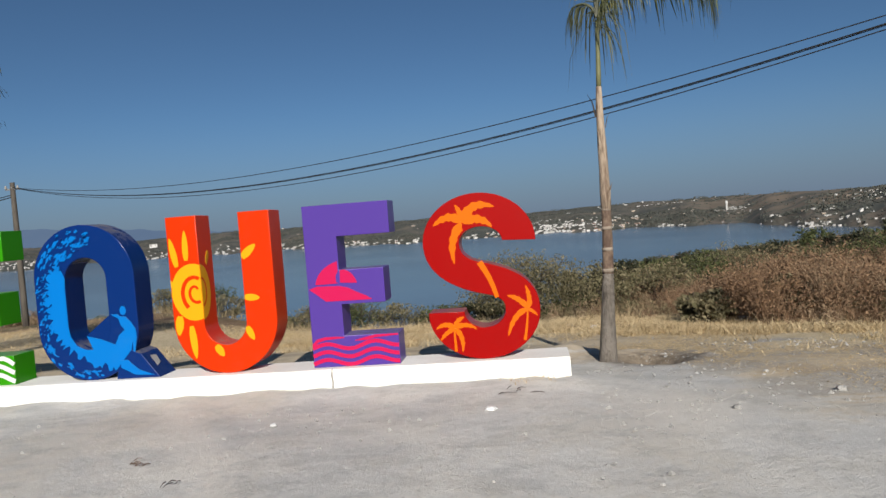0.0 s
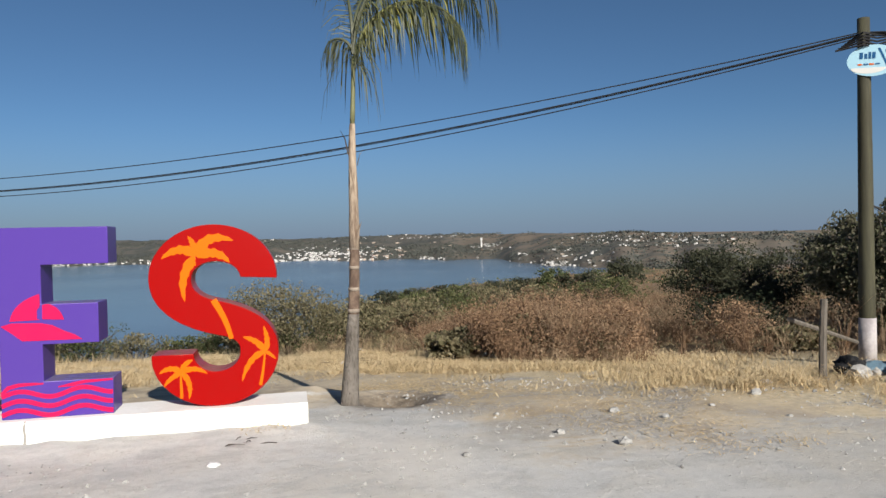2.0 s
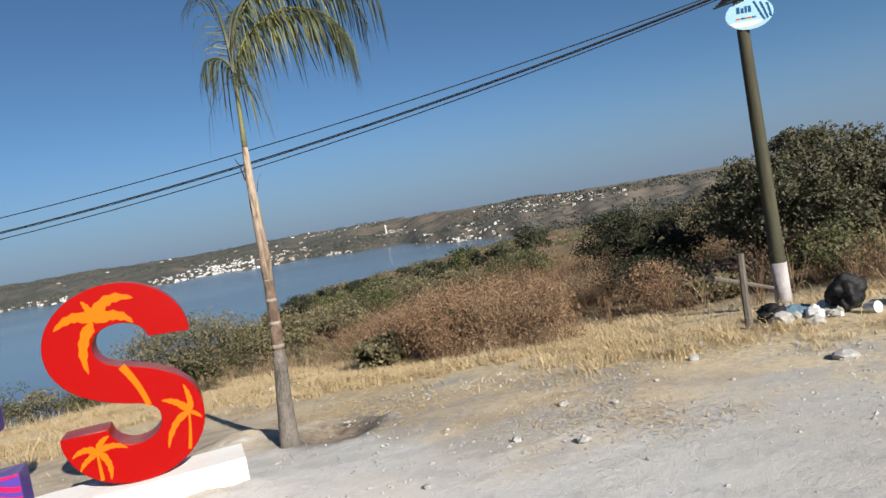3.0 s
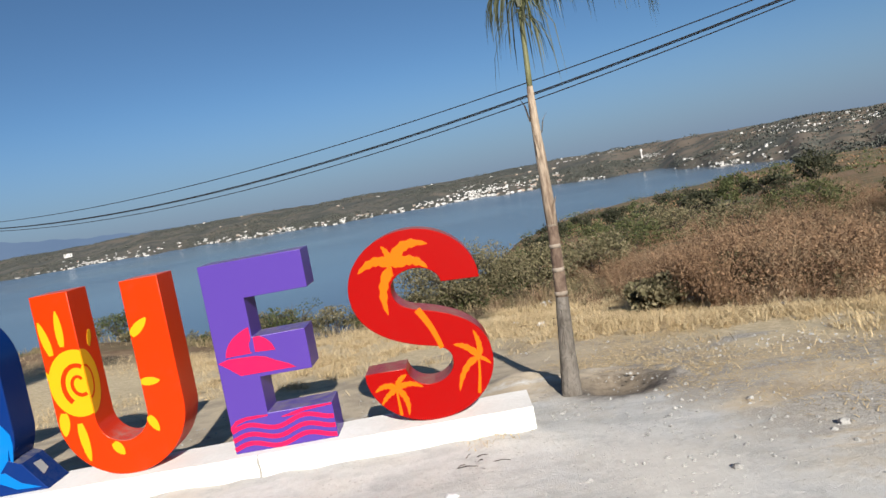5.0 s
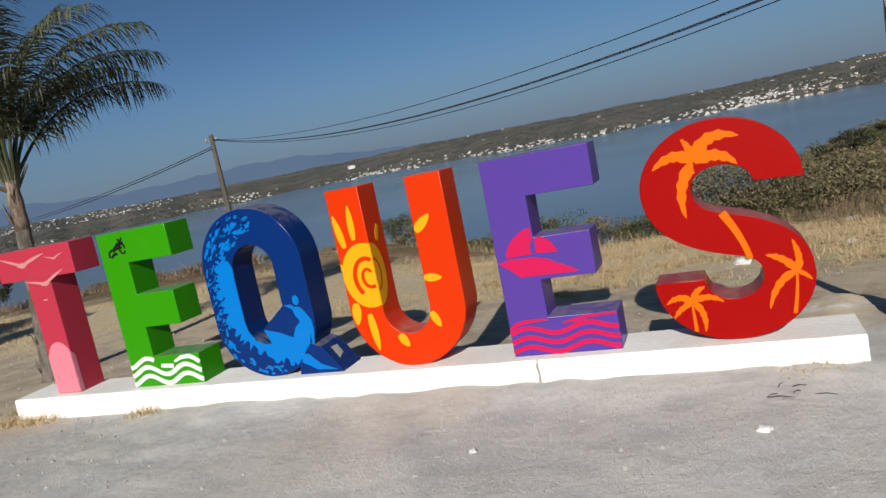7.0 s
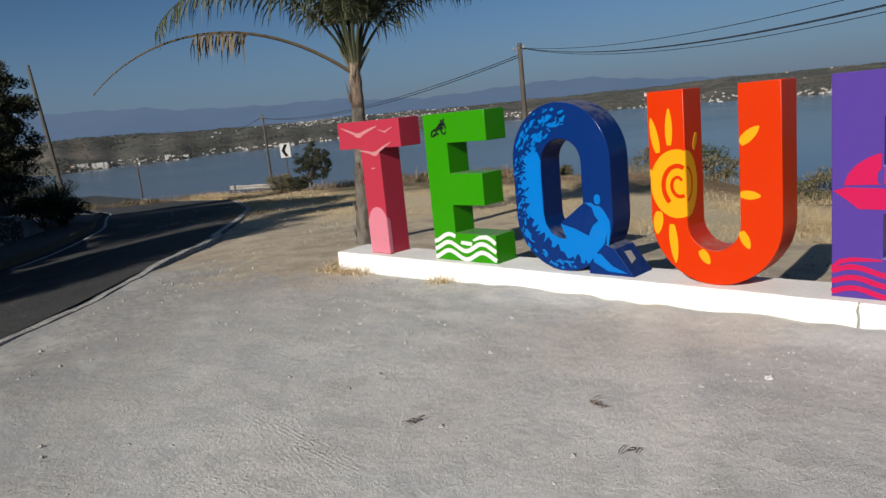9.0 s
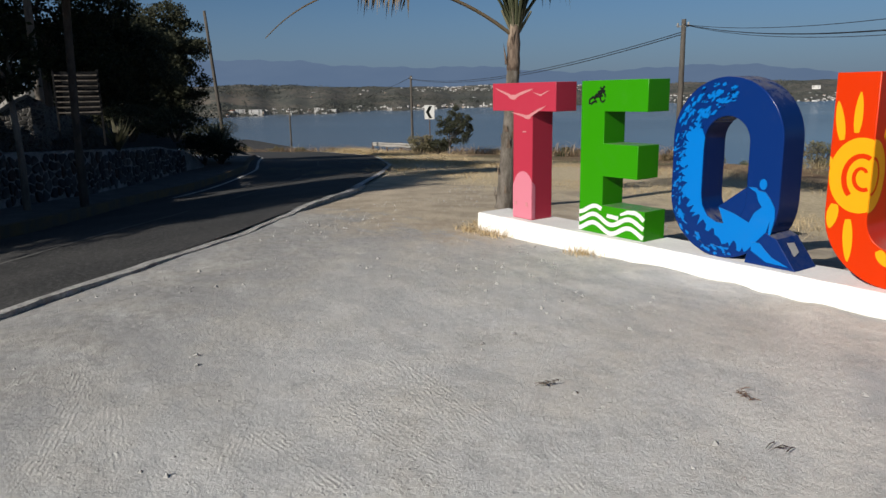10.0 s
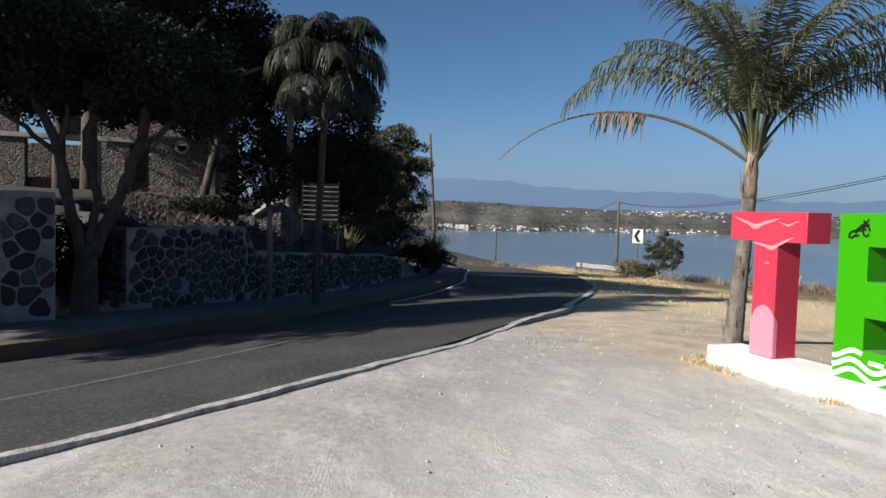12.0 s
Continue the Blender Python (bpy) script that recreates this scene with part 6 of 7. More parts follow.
def shade_tree():
    r, rng = random.Random(21), np.random.default_rng(21)
    ob = thing("tree", "dense dark shade tree forking low above the pavement", "tree", (-7.25, -7.97, float(level(-7.25, -7.97)) + 0.15))
    bm = bmesh.new()
    tube(bm, [(0, 0, -0.3), (0.02, -0.02, 0.4), (0, 0.0, 0.9), (0.0, 0.02, 1.3)], [0.28, 0.22, 0.2, 0.15], 12)
    part("trunk", bm, BARK, ob, "", True)
    ends = []
    for a, b, rad in (
        ((0, -0.06, 1.1), (0.05, -0.3, 2.2), 0.125), ((0.05, -0.3, 2.2), (0.05, -0.44, 3.0), 0.11), ((0.05, -0.44, 3.0), (0.2, -0.85, 4.0), 0.09), ((0.2, -0.85, 4.0), (0.4, -1.6, 4.8), 0.06), ((0.05, -0.44, 2.9), (0.1, -1.5, 3.7), 0.05), ((0.1, -1.5, 3.7), (0.6, -3.4, 4.4), 0.045), ((0.05, -0.4, 3.1), (0.0, -0.2, 4.4), 0.05),
        ((0, 0.05, 1.15), (-0.05, 0.2, 2.1), 0.1), ((-0.05, 0.2, 2.1), (0.0, 0.0, 2.8), 0.085), ((0.0, 0.0, 2.8), (0.1, 0.15, 4.2), 0.07),
        ((0, 0.1, 1.1), (-0.1, 0.6, 2.25), 0.14), ((-0.1, 0.6, 2.25), (-0.1, 0.93, 3.3), 0.12), ((-0.1, 0.93, 3.3), (0.0, 1.05, 4.9), 0.1), ((-0.1, 0.85, 3.0), (0.1, 1.9, 4.0), 0.06), ((0.1, 1.9, 4.0), (0.2, 3.0, 4.7), 0.05), ((0.0, 1.0, 4.2), (0.6, 2.0, 5.4), 0.05),
    ):
        limb = bmesh.new()
        tube(limb, limb_path(a, b, 0.05, r), [rad * (1 - 0.05 * i) for i in range(7)], 8)
        part("limb", limb, BARK, ob, "", True)
        ends.append(b)
    c = np.concatenate([clustered(rng, (-0.3, -1.3, 4.9), (2.8, 3.7, 1.35), 420, 150, (0.45, 0.5, 0.34)), clustered(rng, (-0.2, 1.0, 4.1), (2.4, 1.9, 0.95), 200, 150, (0.4, 0.4, 0.28)), clustered(rng, (0.2, -2.9, 4.4), (1.8, 2.0, 0.9), 100, 130, (0.4, 0.4, 0.28))])
    c = c[(c[:, 2] > 3.35 + 0.4 * np.sin(c[:, 1] * 1.7) + 0.55 * (c[:, 1] < 0.2)) & ((c[:, 2] < 5.2) | (c[:, 0] < -1.0))]
    v, f = leaf_arrays(c, 0.1, rng, 0.5, 0.2)
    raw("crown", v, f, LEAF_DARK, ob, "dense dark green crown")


def big_tree(label, loc, trunk_h, r0, centre, radii, clumps, per, leaf, mat, seed, limbs=6, clump_r=0.5, bark=None, lean=(0, 0)):
    r, rng = random.Random(seed), np.random.default_rng(seed)
    ob = thing("tree", label, "tree", loc)
    fork = Vector((lean[0], lean[1], trunk_h))
    part("trunk", tube(bmesh.new(), [(0, 0, -0.4), fork * 0.5 + Vector((0.04, 0.03, 0)), fork], [r0 * 1.15, r0, r0 * 0.8], 9), bark or BARK, ob, "", True)
    for k in range(limbs):
        a = 2 * math.pi * (k + r.random() * 0.6) / limbs
        e = Vector(centre) + Vector((radii[0] * 0.65 * math.cos(a), radii[1] * 0.65 * math.sin(a), r.uniform(-0.2, 0.5) * radii[2]))
        limb = bmesh.new()
        p = limb_path(fork, e, 0.1, r)
        tube(limb, p, [r0 * 0.6 * (1 - 0.12 * i) for i in range(7)], 6)
        for _ in range(3):
            s = p[r.randint(2, 5)]
            tube(limb, limb_path(s, s + Vector((r.uniform(-1, 1) * radii[0] * 0.4, r.uniform(-1, 1) * radii[1] * 0.4, r.uniform(0, 0.6) * radii[2])), 0.03, r, 3), [r0 * 0.25, r0 * 0.2, r0 * 0.13, r0 * 0.06], 5)
        part("limb", limb, bark or BARK, ob, "", True)
    c = clustered(rng, centre, radii, clumps, per, (clump_r, clump_r, clump_r * 0.75))
    v, f = leaf_arrays(c, leaf, rng, 0.5, 0.2)
    raw("crown", v, f, mat, ob)
    return ob


shade_tree()
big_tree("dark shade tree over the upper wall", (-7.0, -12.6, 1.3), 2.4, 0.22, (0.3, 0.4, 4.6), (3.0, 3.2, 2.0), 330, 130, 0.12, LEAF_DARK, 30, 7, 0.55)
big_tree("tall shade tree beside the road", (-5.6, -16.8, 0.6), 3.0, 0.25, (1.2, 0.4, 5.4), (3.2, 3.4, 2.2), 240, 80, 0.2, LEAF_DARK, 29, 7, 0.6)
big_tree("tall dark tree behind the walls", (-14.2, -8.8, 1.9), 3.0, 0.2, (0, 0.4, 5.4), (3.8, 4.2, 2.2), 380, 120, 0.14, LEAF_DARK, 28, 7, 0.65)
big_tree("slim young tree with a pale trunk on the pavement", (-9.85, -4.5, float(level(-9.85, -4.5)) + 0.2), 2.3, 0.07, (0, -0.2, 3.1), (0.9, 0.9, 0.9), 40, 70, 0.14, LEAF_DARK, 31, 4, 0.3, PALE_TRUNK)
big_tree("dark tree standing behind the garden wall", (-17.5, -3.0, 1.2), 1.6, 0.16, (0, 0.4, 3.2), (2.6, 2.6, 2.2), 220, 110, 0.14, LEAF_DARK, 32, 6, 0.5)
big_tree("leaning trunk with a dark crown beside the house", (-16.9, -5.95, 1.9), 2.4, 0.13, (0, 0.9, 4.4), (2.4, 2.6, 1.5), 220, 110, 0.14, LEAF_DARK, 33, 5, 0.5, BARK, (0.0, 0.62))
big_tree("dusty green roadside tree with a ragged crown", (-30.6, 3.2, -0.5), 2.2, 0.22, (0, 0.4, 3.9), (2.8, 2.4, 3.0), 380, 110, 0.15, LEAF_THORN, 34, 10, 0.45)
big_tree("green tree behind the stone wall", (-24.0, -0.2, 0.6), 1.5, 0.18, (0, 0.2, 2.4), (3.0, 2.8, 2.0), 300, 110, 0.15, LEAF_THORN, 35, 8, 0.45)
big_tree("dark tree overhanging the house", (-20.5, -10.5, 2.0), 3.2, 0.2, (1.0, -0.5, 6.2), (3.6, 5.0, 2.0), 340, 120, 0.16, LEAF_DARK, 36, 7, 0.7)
big_tree("small dark tree with two pale stems beside the chevron sign", (-32.2, 22.2, height(-32.2, 22.2)), 0.5, 0.07, (0.5, 0.2, 1.9), (1.5, 1.2, 1.2), 70, 70, 0.14, LEAF_THORN, 38, 9, 0.3, PALE_TRUNK)
big_tree("spreading thorny dark tree at the edge of the slope", (19.3, 9.6, height(19.3, 9.6)), 0.6, 0.14, (0.15, 0, 1.1), (1.9, 1.8, 1.05), 230, 110, 0.07, LEAF_THORN, 39, 11, 0.3)
big_tree("large dusty green tree behind the signed pole", (20.3, 5.4, height(20.3, 5.4)), 0.7, 0.18, (0.5, 0.0, 1.5), (2.2, 2.2, 1.35), 430, 140, 0.09, LEAF_DUSTY, 40, 11, 0.33)
big_tree("broad green tree at the lot's far corner", (24.5, 2.4, height(24.5, 2.4)), 1.0, 0.18, (0, 0, 1.9), (3.0, 2.6, 1.5), 220, 80, 0.18, LEAF_GREEN, 41, 8, 0.6)
for k, (x, y, rx, h) in enumerate(((-26.5, 2.2, 1.8, 1.6), (-21.5, 1.7, 1.5, 1.3), (-17.8, -0.6, 1.3, 1.2), (-12.6, -5.8, 1.0, 0.7), (-28.5, 5.2, 1.5, 1.4), (-23.4, 3.3, 1.3, 1.3), (-25.6, 4.7, 1.2, 1.2), (-8.5, -8.5, 0.9, 1.7), (-7.6, -8.9, 0.7, 1.5))):
    shrub("shrub", "dark shrub growing on the shaded bank", "shrub", (x, y, (-0.2, 0.2, 0.5, 1.3, -0.8, -0.9, -1.2, -0.2, -0.2)[k]), rx, rx, h, 4200, 0.09, LEAF_DARK if k % 2 or k > 4 else LEAF_THORN, 50 + k, group="shrubs on the bank")

# ---- scrub along the brink of the slope ----
shrub("shrub", "large olive-grey shrub behind the letters", "shrub", (7.9, 13.6), 2.0, 1.7, 1.95, 12000, 0.075, LEAF_OLIVE, 61, 12)
shrub("shrub", "olive-grey shrub behind the letters", "shrub", (9.9, 14.6), 1.5, 1.3, 1.4, 5000, 0.1, LEAF_OLIVE, 62, 10)
edge = random.Random(9)
for k in range(36):
    az = -73 + 2.25 * k + edge.uniform(-0.8, 0.8)
    d = float(np.interp(az, AZ, LIP)) + edge.uniform(-0.5, 2.5)
    x, y = EYE_X + d * math.sin(radians(az)), EYE_Y + d * math.cos(radians(az))
    s = edge.uniform(0.7, 1.25) * (1.15 if az > -30 else 0.8)
    if az > 3:
        continue
    shrub("shrub", "low olive shrub on the brink" if k % 3 else "low green shrub on the brink", "shrub", (x, y), 1.1 * s, 1.0 * s, (0.75 if az > -8 else 1.0) * s, 2200, 0.085, LEAF_OLIVE if k % 3 else LEAF_GREEN, 70 + k, 7, group="shrubs along the brink")
for k, (x, y, rx, h, m) in enumerate(((14.6, 22.0, 1.8, 1.5, LEAF_GREEN), (17.5, 26.0, 2.2, 1.6, LEAF_OLIVE), (20.5, 20.0, 1.8, 1.5, LEAF_GREEN), (12.3, 17.0, 1.3, 1.2, LEAF_OLIVE), (16.5, 16.0, 1.2, 1.3, LEAF_OLIVE), (23.5, 15.0, 2.0, 1.9, LEAF_OLIVE), (16.9, 4.1, 0.6, 0.45, LEAF_OLIVE), (12.4, 5.9, 0.5, 0.8, LEAF_OLIVE), (13.3, 5.3, 0.45, 0.6, LEAF_OLIVE), (11.1, 6.1, 0.5, 0.6, LEAF_OLIVE), (18.6, 3.0, 0.9, 0.9, LEAF_GREEN), (22.5, 8.5, 2.0, 2.2, LEAF_DUSTY), (-34.0, 21.2, 1.2, 1.3, LEAF_OLIVE), (-33.2, 22.0, 1.1, 1.0, LEAF_THORN))):
    shrub("shrub", "green shrub among dry weeds" if m is LEAF_GREEN else "olive shrub among dry weeds", "shrub", (x, y), rx, rx, h, 3000, 0.11, m, 110 + k, 8, group="shrubs among the weeds")


# Added shrub in near-black leaves; it stands in for the dark hollow there.
shrub("shrub", "near-black shrub added to darken the hollow below the thorny tree", "shrub", (17.3, 6.6), 1.2, 0.9, 1.05, 3600, 0.06, LEAF_DARK, 131, 16)
for k, (x, y, rx, h) in enumerate(((11.9, 5.4, 0.75, 1.15), (12.8, 5.0, 0.7, 1.2), (11.6, 6.6, 0.6, 1.0), (13.6, 4.5, 0.6, 0.85), (12.9, 6.6, 0.8, 1.35), (14.2, 5.6, 0.8, 1.05), (14.6, 7.4, 1.0, 1.3), (13.4, 8.4, 1.0, 1.3), (16.2, 5.0, 0.8, 0.9))):
    shrub("dry_bush", "tangled reddish-brown dry bush of fine twigs" if k % 3 else "tall tan dry bush of fine twigs", "dry bush", (x, y), rx, rx, h, 3400, 0.048, WEED_RED, 140 + k, 80, WEED if k % 2 else WEED_RED, 0.0, "dry bushes on the slope", 0.32, 0.17)


for k, (az, d, r) in enumerate(((5.0, 42, 0.9), (6.5, 55, 1.3), (8.0, 72, 1.9), (9.0, 80, 1.5), (10.5, 95, 1.9), (12.5, 110, 2.2), (14.5, 120, 2.2), (16.5, 130, 2.6), (18.5, 115, 2.2), (11.5, 40, 1.1), (15.5, 44, 1.3), (19.0, 48, 1.5), (21.5, 60, 1.9), (24.0, 52, 1.7), (27.0, 70, 2.4), (7.0, 36, 0.8), (13.0, 62, 1.5))):
    x, y = EYE_X + d * math.sin(radians(az)), EYE_Y + d * math.cos(radians(az))
    shrub("shrub", "dark green bush far down the slope" if k % 3 else "olive bush far down the slope", "shrub", (x, y), r, r, 1.15 * r, 1500, 0.1 * r + 0.06, LEAF_THORN if k % 3 else LEAF_GREEN, 170 + k, 6, group="bushes down the slope")


# ---- grass, weeds and stones ----
def blades(base, h, rng, lean=0.5, width=0.008):
    n = len(base)
    a = rng.uniform(0, 2 * np.pi, n)
    o = np.stack([np.cos(a), np.sin(a), np.zeros(n)], -1)
    w = np.stack([-np.sin(a), np.cos(a), np.zeros(n)], -1) * width * rng.uniform(0.6, 1.5, (n, 1))
    hh = h * rng.uniform(0.5, 1.25, (n, 1))
    l = lean * rng.uniform(0.2, 1.4, (n, 1)) * hh
    tip = base + o * l + np.concatenate([np.zeros((n, 2)), hh], -1)
    mid = base + o * l * 0.35 + np.concatenate([np.zeros((n, 2)), hh * 0.6], -1)
    v = np.stack([base - w, base + w, mid + w * 0.7, mid - w * 0.7, tip], 1).reshape(-1, 3)
    k = np.arange(n)[:, None] * 5
    quads, tris = (k + [0, 1, 2, 3]).tolist(), (k + [3, 2, 4]).tolist()
    return v, quads + tris


def on_ground(p):
    return np.concatenate([p, terrain(p[:, 0], p[:, 1])[:, None]], -1)


def far_side(p):
    """How far a place lies into the dry strip behind the lot."""
    return p[:, 1] + 1.25 * np.maximum(p[:, 0] - 9.0, 0)


def patchy(p, f=0.9):
    return 0.5 + 0.28 * np.sin(f * p[:, 0] + 1.7 * np.sin(0.7 * f * p[:, 1])) + 0.28 * np.sin(1.3 * f * p[:, 1] + 1.1 * np.sin(0.8 * f * p[:, 0]))


def straw_grass():
    rng = np.random.default_rng(77)
    p = np.stack([rng.uniform(-24, 19, 420000), rng.uniform(-1.5, 17, 420000)], -1)
    e = far_side(p)
    want = (ss(3.8, 7.0, e) * 0.7 + 0.03 * ss(2.0, 4.0, e)) * (1 - 0.75 * ss(12.5, 15.5, e)) * np.clip(patchy(p) * 1.6 - 0.3, 0, 1) * np.where(p[:, 0] < 0, 0.45, 1.0) * (1 - 0.75 * ss(12.2, 14.0, p[:, 0]))
    p = p[rng.uniform(size=len(p)) < want]
    h = 0.03 + 0.06 * np.clip(patchy(p, 1.7), 0, 1) + 0.08 * ss(8.0, 11.0, far_side(p)) * np.clip(patchy(p, 2.3), 0, 1)
    v, f = blades(on_ground(p), h[:, None], rng, 1.9, 0.0038)
    q = np.stack([rng.uniform(8.4, 17.5, 130000), rng.uniform(-2.0, 8.0, 130000)], -1)
    e = far_side(q)
    q = q[(rng.uniform(size=len(q)) < ss(0.6, 2.4, e) * (1 - ss(8.5, 10.5, e)) * np.clip(patchy(q, 1.4) * 1.9 - 0.5, 0.03, 1)) & (np.hypot(q[:, 0] - 9.2, q[:, 1] - 1.0) > 0.65)]
    v2, f2 = blades(on_ground(q) + (0, 0, 0.006), 0.012, rng, 8.0, 0.0042)
    tagged(raw("straw_litter", v2, f2, STRAW), "flattened straw litter on the dusty ground", "straw", kind="stuff")
    q = np.stack([rng.uniform(7.0, 18.5, 260000), rng.uniform(-1.0, 13.0, 260000)], -1)
    e = far_side(q)
    w = patchy(q, 1.9)
    keep = rng.uniform(size=len(q)) < ss(6.0, 8.0, e) * (1 - ss(10.8, 12.0, e)) * np.clip(w * 2.2 - 0.6, 0.05, 1) * (1 - 0.8 * ss(12.2, 14.0, q[:, 0]))
    q, w = q[keep], w[keep]
    v2, f2 = blades(on_ground(q), (0.05 + 0.08 * np.clip(w, 0, 1))[:, None], rng, 2.2, 0.003)
    tagged(raw("tall_dry_grass", v2, f2, STRAW), "pale matted dry grass before the weeds", "grass", kind="stuff")
    n = 5200
    c = np.stack([rng.uniform(3.0, 19.0, n), rng.uniform(-3.0, 13.0, n)], -1)
    e = far_side(c)
    c = c[(rng.uniform(size=n) < ss(3.6, 7.0, e) * (1 - ss(10.4, 12.0, e)) * np.clip(patchy(c, 1.5) * 1.8 - 0.4, 0.05, 1) * (1 - 0.85 * ss(13.2, 14.6, c[:, 0])))]
    k = 56
    w = np.repeat(rng.uniform(0.05, 0.13, len(c)), k)[:, None]
    q = np.repeat(c, k, 0) + rng.normal(size=(len(c) * k, 2)) * w
    v2, f2 = blades(on_ground(q), (0.04 + 0.9 * w) * rng.uniform(0.5, 1.3, w.shape), rng, 2.2, 0.0035)
    tagged(raw("straw_tussocks", v2, f2, STRAW), "matted tussocks of pale yellow straw", "grass", kind="stuff")
    tagged(raw("dry_grass", v, f, STRAW), "short dry straw-coloured grass behind the lot", "grass", kind="stuff")


def brown_weeds():
    rng = np.random.default_rng(78)
    p = np.stack([rng.uniform(8.0, 27, 5200), rng.uniform(0.5, 34, 5200)], -1)
    e = far_side(p)
    keep = (e > np.interp(p[:, 0], (8.0, 10.2, 11.4, 13.6, 15.2), (10.6, 11.0, 8.5, 8.6, 10.6)) + 1.2 * (patchy(p) - 0.5)) & (rng.uniform(size=len(p)) < np.clip(patchy(p, 0.6) * 1.3 - 0.15, 0.12, 1) * (1 - 0.55 * ss(16, 30, e))) & ~((np.hypot(p[:, 0] - 18.4, p[:, 1] - 6.9) < 1.7))
    p = p[keep]
    size = (0.4 + 0.85 * np.clip(patchy(p, 0.8), 0, 1) ** 1.4) * rng.uniform(0.55, 1.25, len(p)) * np.where(p[:, 0] < 11.2, 0.62, 1.0)
    kind = rng.uniform(size=len(p)) + 0.35 * (patchy(p, 0.45) - 0.5) + 0.4 * (p[:, 0] < 11.2)
    for lo, hi, mat, name, label in ((-1, 0.62, WEED_RED, "dry_weeds", "reddish-brown dry weed bushes on the slope"), (0.62, 0.86, WEED, "dry_weeds", "tan dry weed bushes on the slope"), (0.86, 2, LEAF_OLIVE, "weed_bushes", "olive green weeds among the dry ones")):
        take = (kind >= lo) & (kind < hi)
        at, sz = on_ground(p[take]), size[take]
        k = 46
        base = np.repeat(at, k, 0)
        base[:, :2] += rng.normal(size=(len(base), 2)) * 0.05 * np.repeat(sz, k)[:, None]
        v, f = blades(base, np.repeat(sz, k)[:, None] * rng.uniform(0.5, 1.1, (len(base), 1)), rng, 1.5, 0.003)
        if mat is not LEAF_OLIVE:
            tagged(raw(name, v, f, mat), label, "weeds", kind="stuff")
        k = 150
        a, el = rng.uniform(0, 2 * np.pi, len(at) * k), rng.uniform(0.02, 1.0, len(at) * k)
        rr = rng.uniform(0.2, 1.0, len(at) * k) ** 0.5
        t = np.repeat(sz, k)
        w = 0.62 * np.sqrt(np.clip(1 - (el - 0.35) ** 2 / 0.5, 0.05, 1)) * rr
        tips = np.repeat(at, k, 0) + np.stack([np.cos(a) * w, np.sin(a) * w, el * rng.uniform(0.8, 1.05, len(a))], -1) * t[:, None]
        v, f = leaf_arrays(tips, 0.05, rng, 0.3)
        tagged(raw(name if mat is LEAF_OLIVE else "weed_seed_heads", v, f, mat), label if mat is LEAF_OLIVE else "dry brown leaves and seed heads of the weeds", "weeds", kind="stuff")
    p = np.stack([rng.uniform(-85, 12, 9000), rng.uniform(9, 40, 9000)], -1)
    d, az = np.hypot(p[:, 0] - EYE_X, p[:, 1] - EYE_Y), np.degrees(np.arctan2(p[:, 0] - EYE_X, p[:, 1] - EYE_Y))
    lip = np.interp(az, AZ, LIP)
    p = p[(d > lip - 2.5) & (d < lip + 4)]
    base = np.repeat(on_ground(p), 14, 0)
    base[:, :2] += rng.normal(size=(len(base), 2)) * 0.2
    v, f = blades(base, 0.3, rng, 1.3, 0.009)
    tagged(raw("pale_weeds", v, f, WEED_PALE), "pale dry weeds along the brink of the slope", "weeds", kind="stuff")


def brush_ridge():
    """Heaped dry brush and straw along the brink beside the bend."""
    rng = np.random.default_rng(79)
    n = 5200
    az = rng.uniform(-72, -36, n)
    d = np.interp(az, AZ, LIP) - 0.6 + rng.normal(size=n) * 0.9
    p = np.stack([EYE_X + d * np.sin(np.radians(az)), EYE_Y + d * np.cos(np.radians(az))], -1)
    base = on_ground(p)
    base[:, 2] += rng.uniform(0, 0.3, n) * np.clip(patchy(p, 0.7) * 1.5, 0, 1.2)
    v, f = blades(base, 0.55, rng, 1.5, 0.016)
    tagged(raw("dry_brush", v, f, WEED), "heaped dry brush along the brink beside the bend", "brush", kind="stuff")
    n = 42000
    s = rng.uniform(0, 1, n)
    k = np.clip((s * (len(re_) - 1)).astype(int), 0, len(re_) - 2)
    out = offset(re_, -1.0)[k] - re_[k]
    p = re_[k] + out * (0.3 + 4.5 * rng.uniform(0, 1, n) ** 2)[:, None] + rng.normal(size=(n, 2)) * 0.3
    p = p[(p[:, 0] < -14) & (p[:, 0] > -72)]
    p = p[rng.uniform(size=len(p)) < np.clip(patchy(p, 0.8) * 1.8 - 0.4, 0.1, 1)]
    v, f = blades(on_ground(p), (0.12 + 0.3 * (1 - ss(-44, -28, p[:, 0])))[:, None], rng, 1.6, 0.01)
    tagged(raw("verge_grass", v, f, STRAW), "pale straw along the verge of the bend", "grass", kind="stuff")


straw_grass()
brown_weeds()
brush_ridge()
bank_brush()


def tuft(x, y, s, seed, label="dry yellow grass tuft at the foot of the plinth"):
    rng = np.random.default_rng(seed)
    ob = thing("grass_tuft", label, "grass tuft", (x, y, height(x, y)), group="dry grass tufts")
    base = np.concatenate([rng.normal(size=(160, 2)) * 0.5 * s * (1.0, 0.45), np.zeros((160, 1))], -1)
    v, f = blades(base, 0.085, rng, 1.4, 0.004)
    tagged(raw("blade_mass", v, f, STRAW, ob), kind="stuff")


for k, (x, y, s) in enumerate(((7.93, -0.24, 0.28), (0.25, -0.25, 0.3), (-0.1, -0.3, 0.25), (1.8, -0.22, 0.26), (-0.32, 0.1, 0.3))):
    tuft(x, y, s, 300 + k)


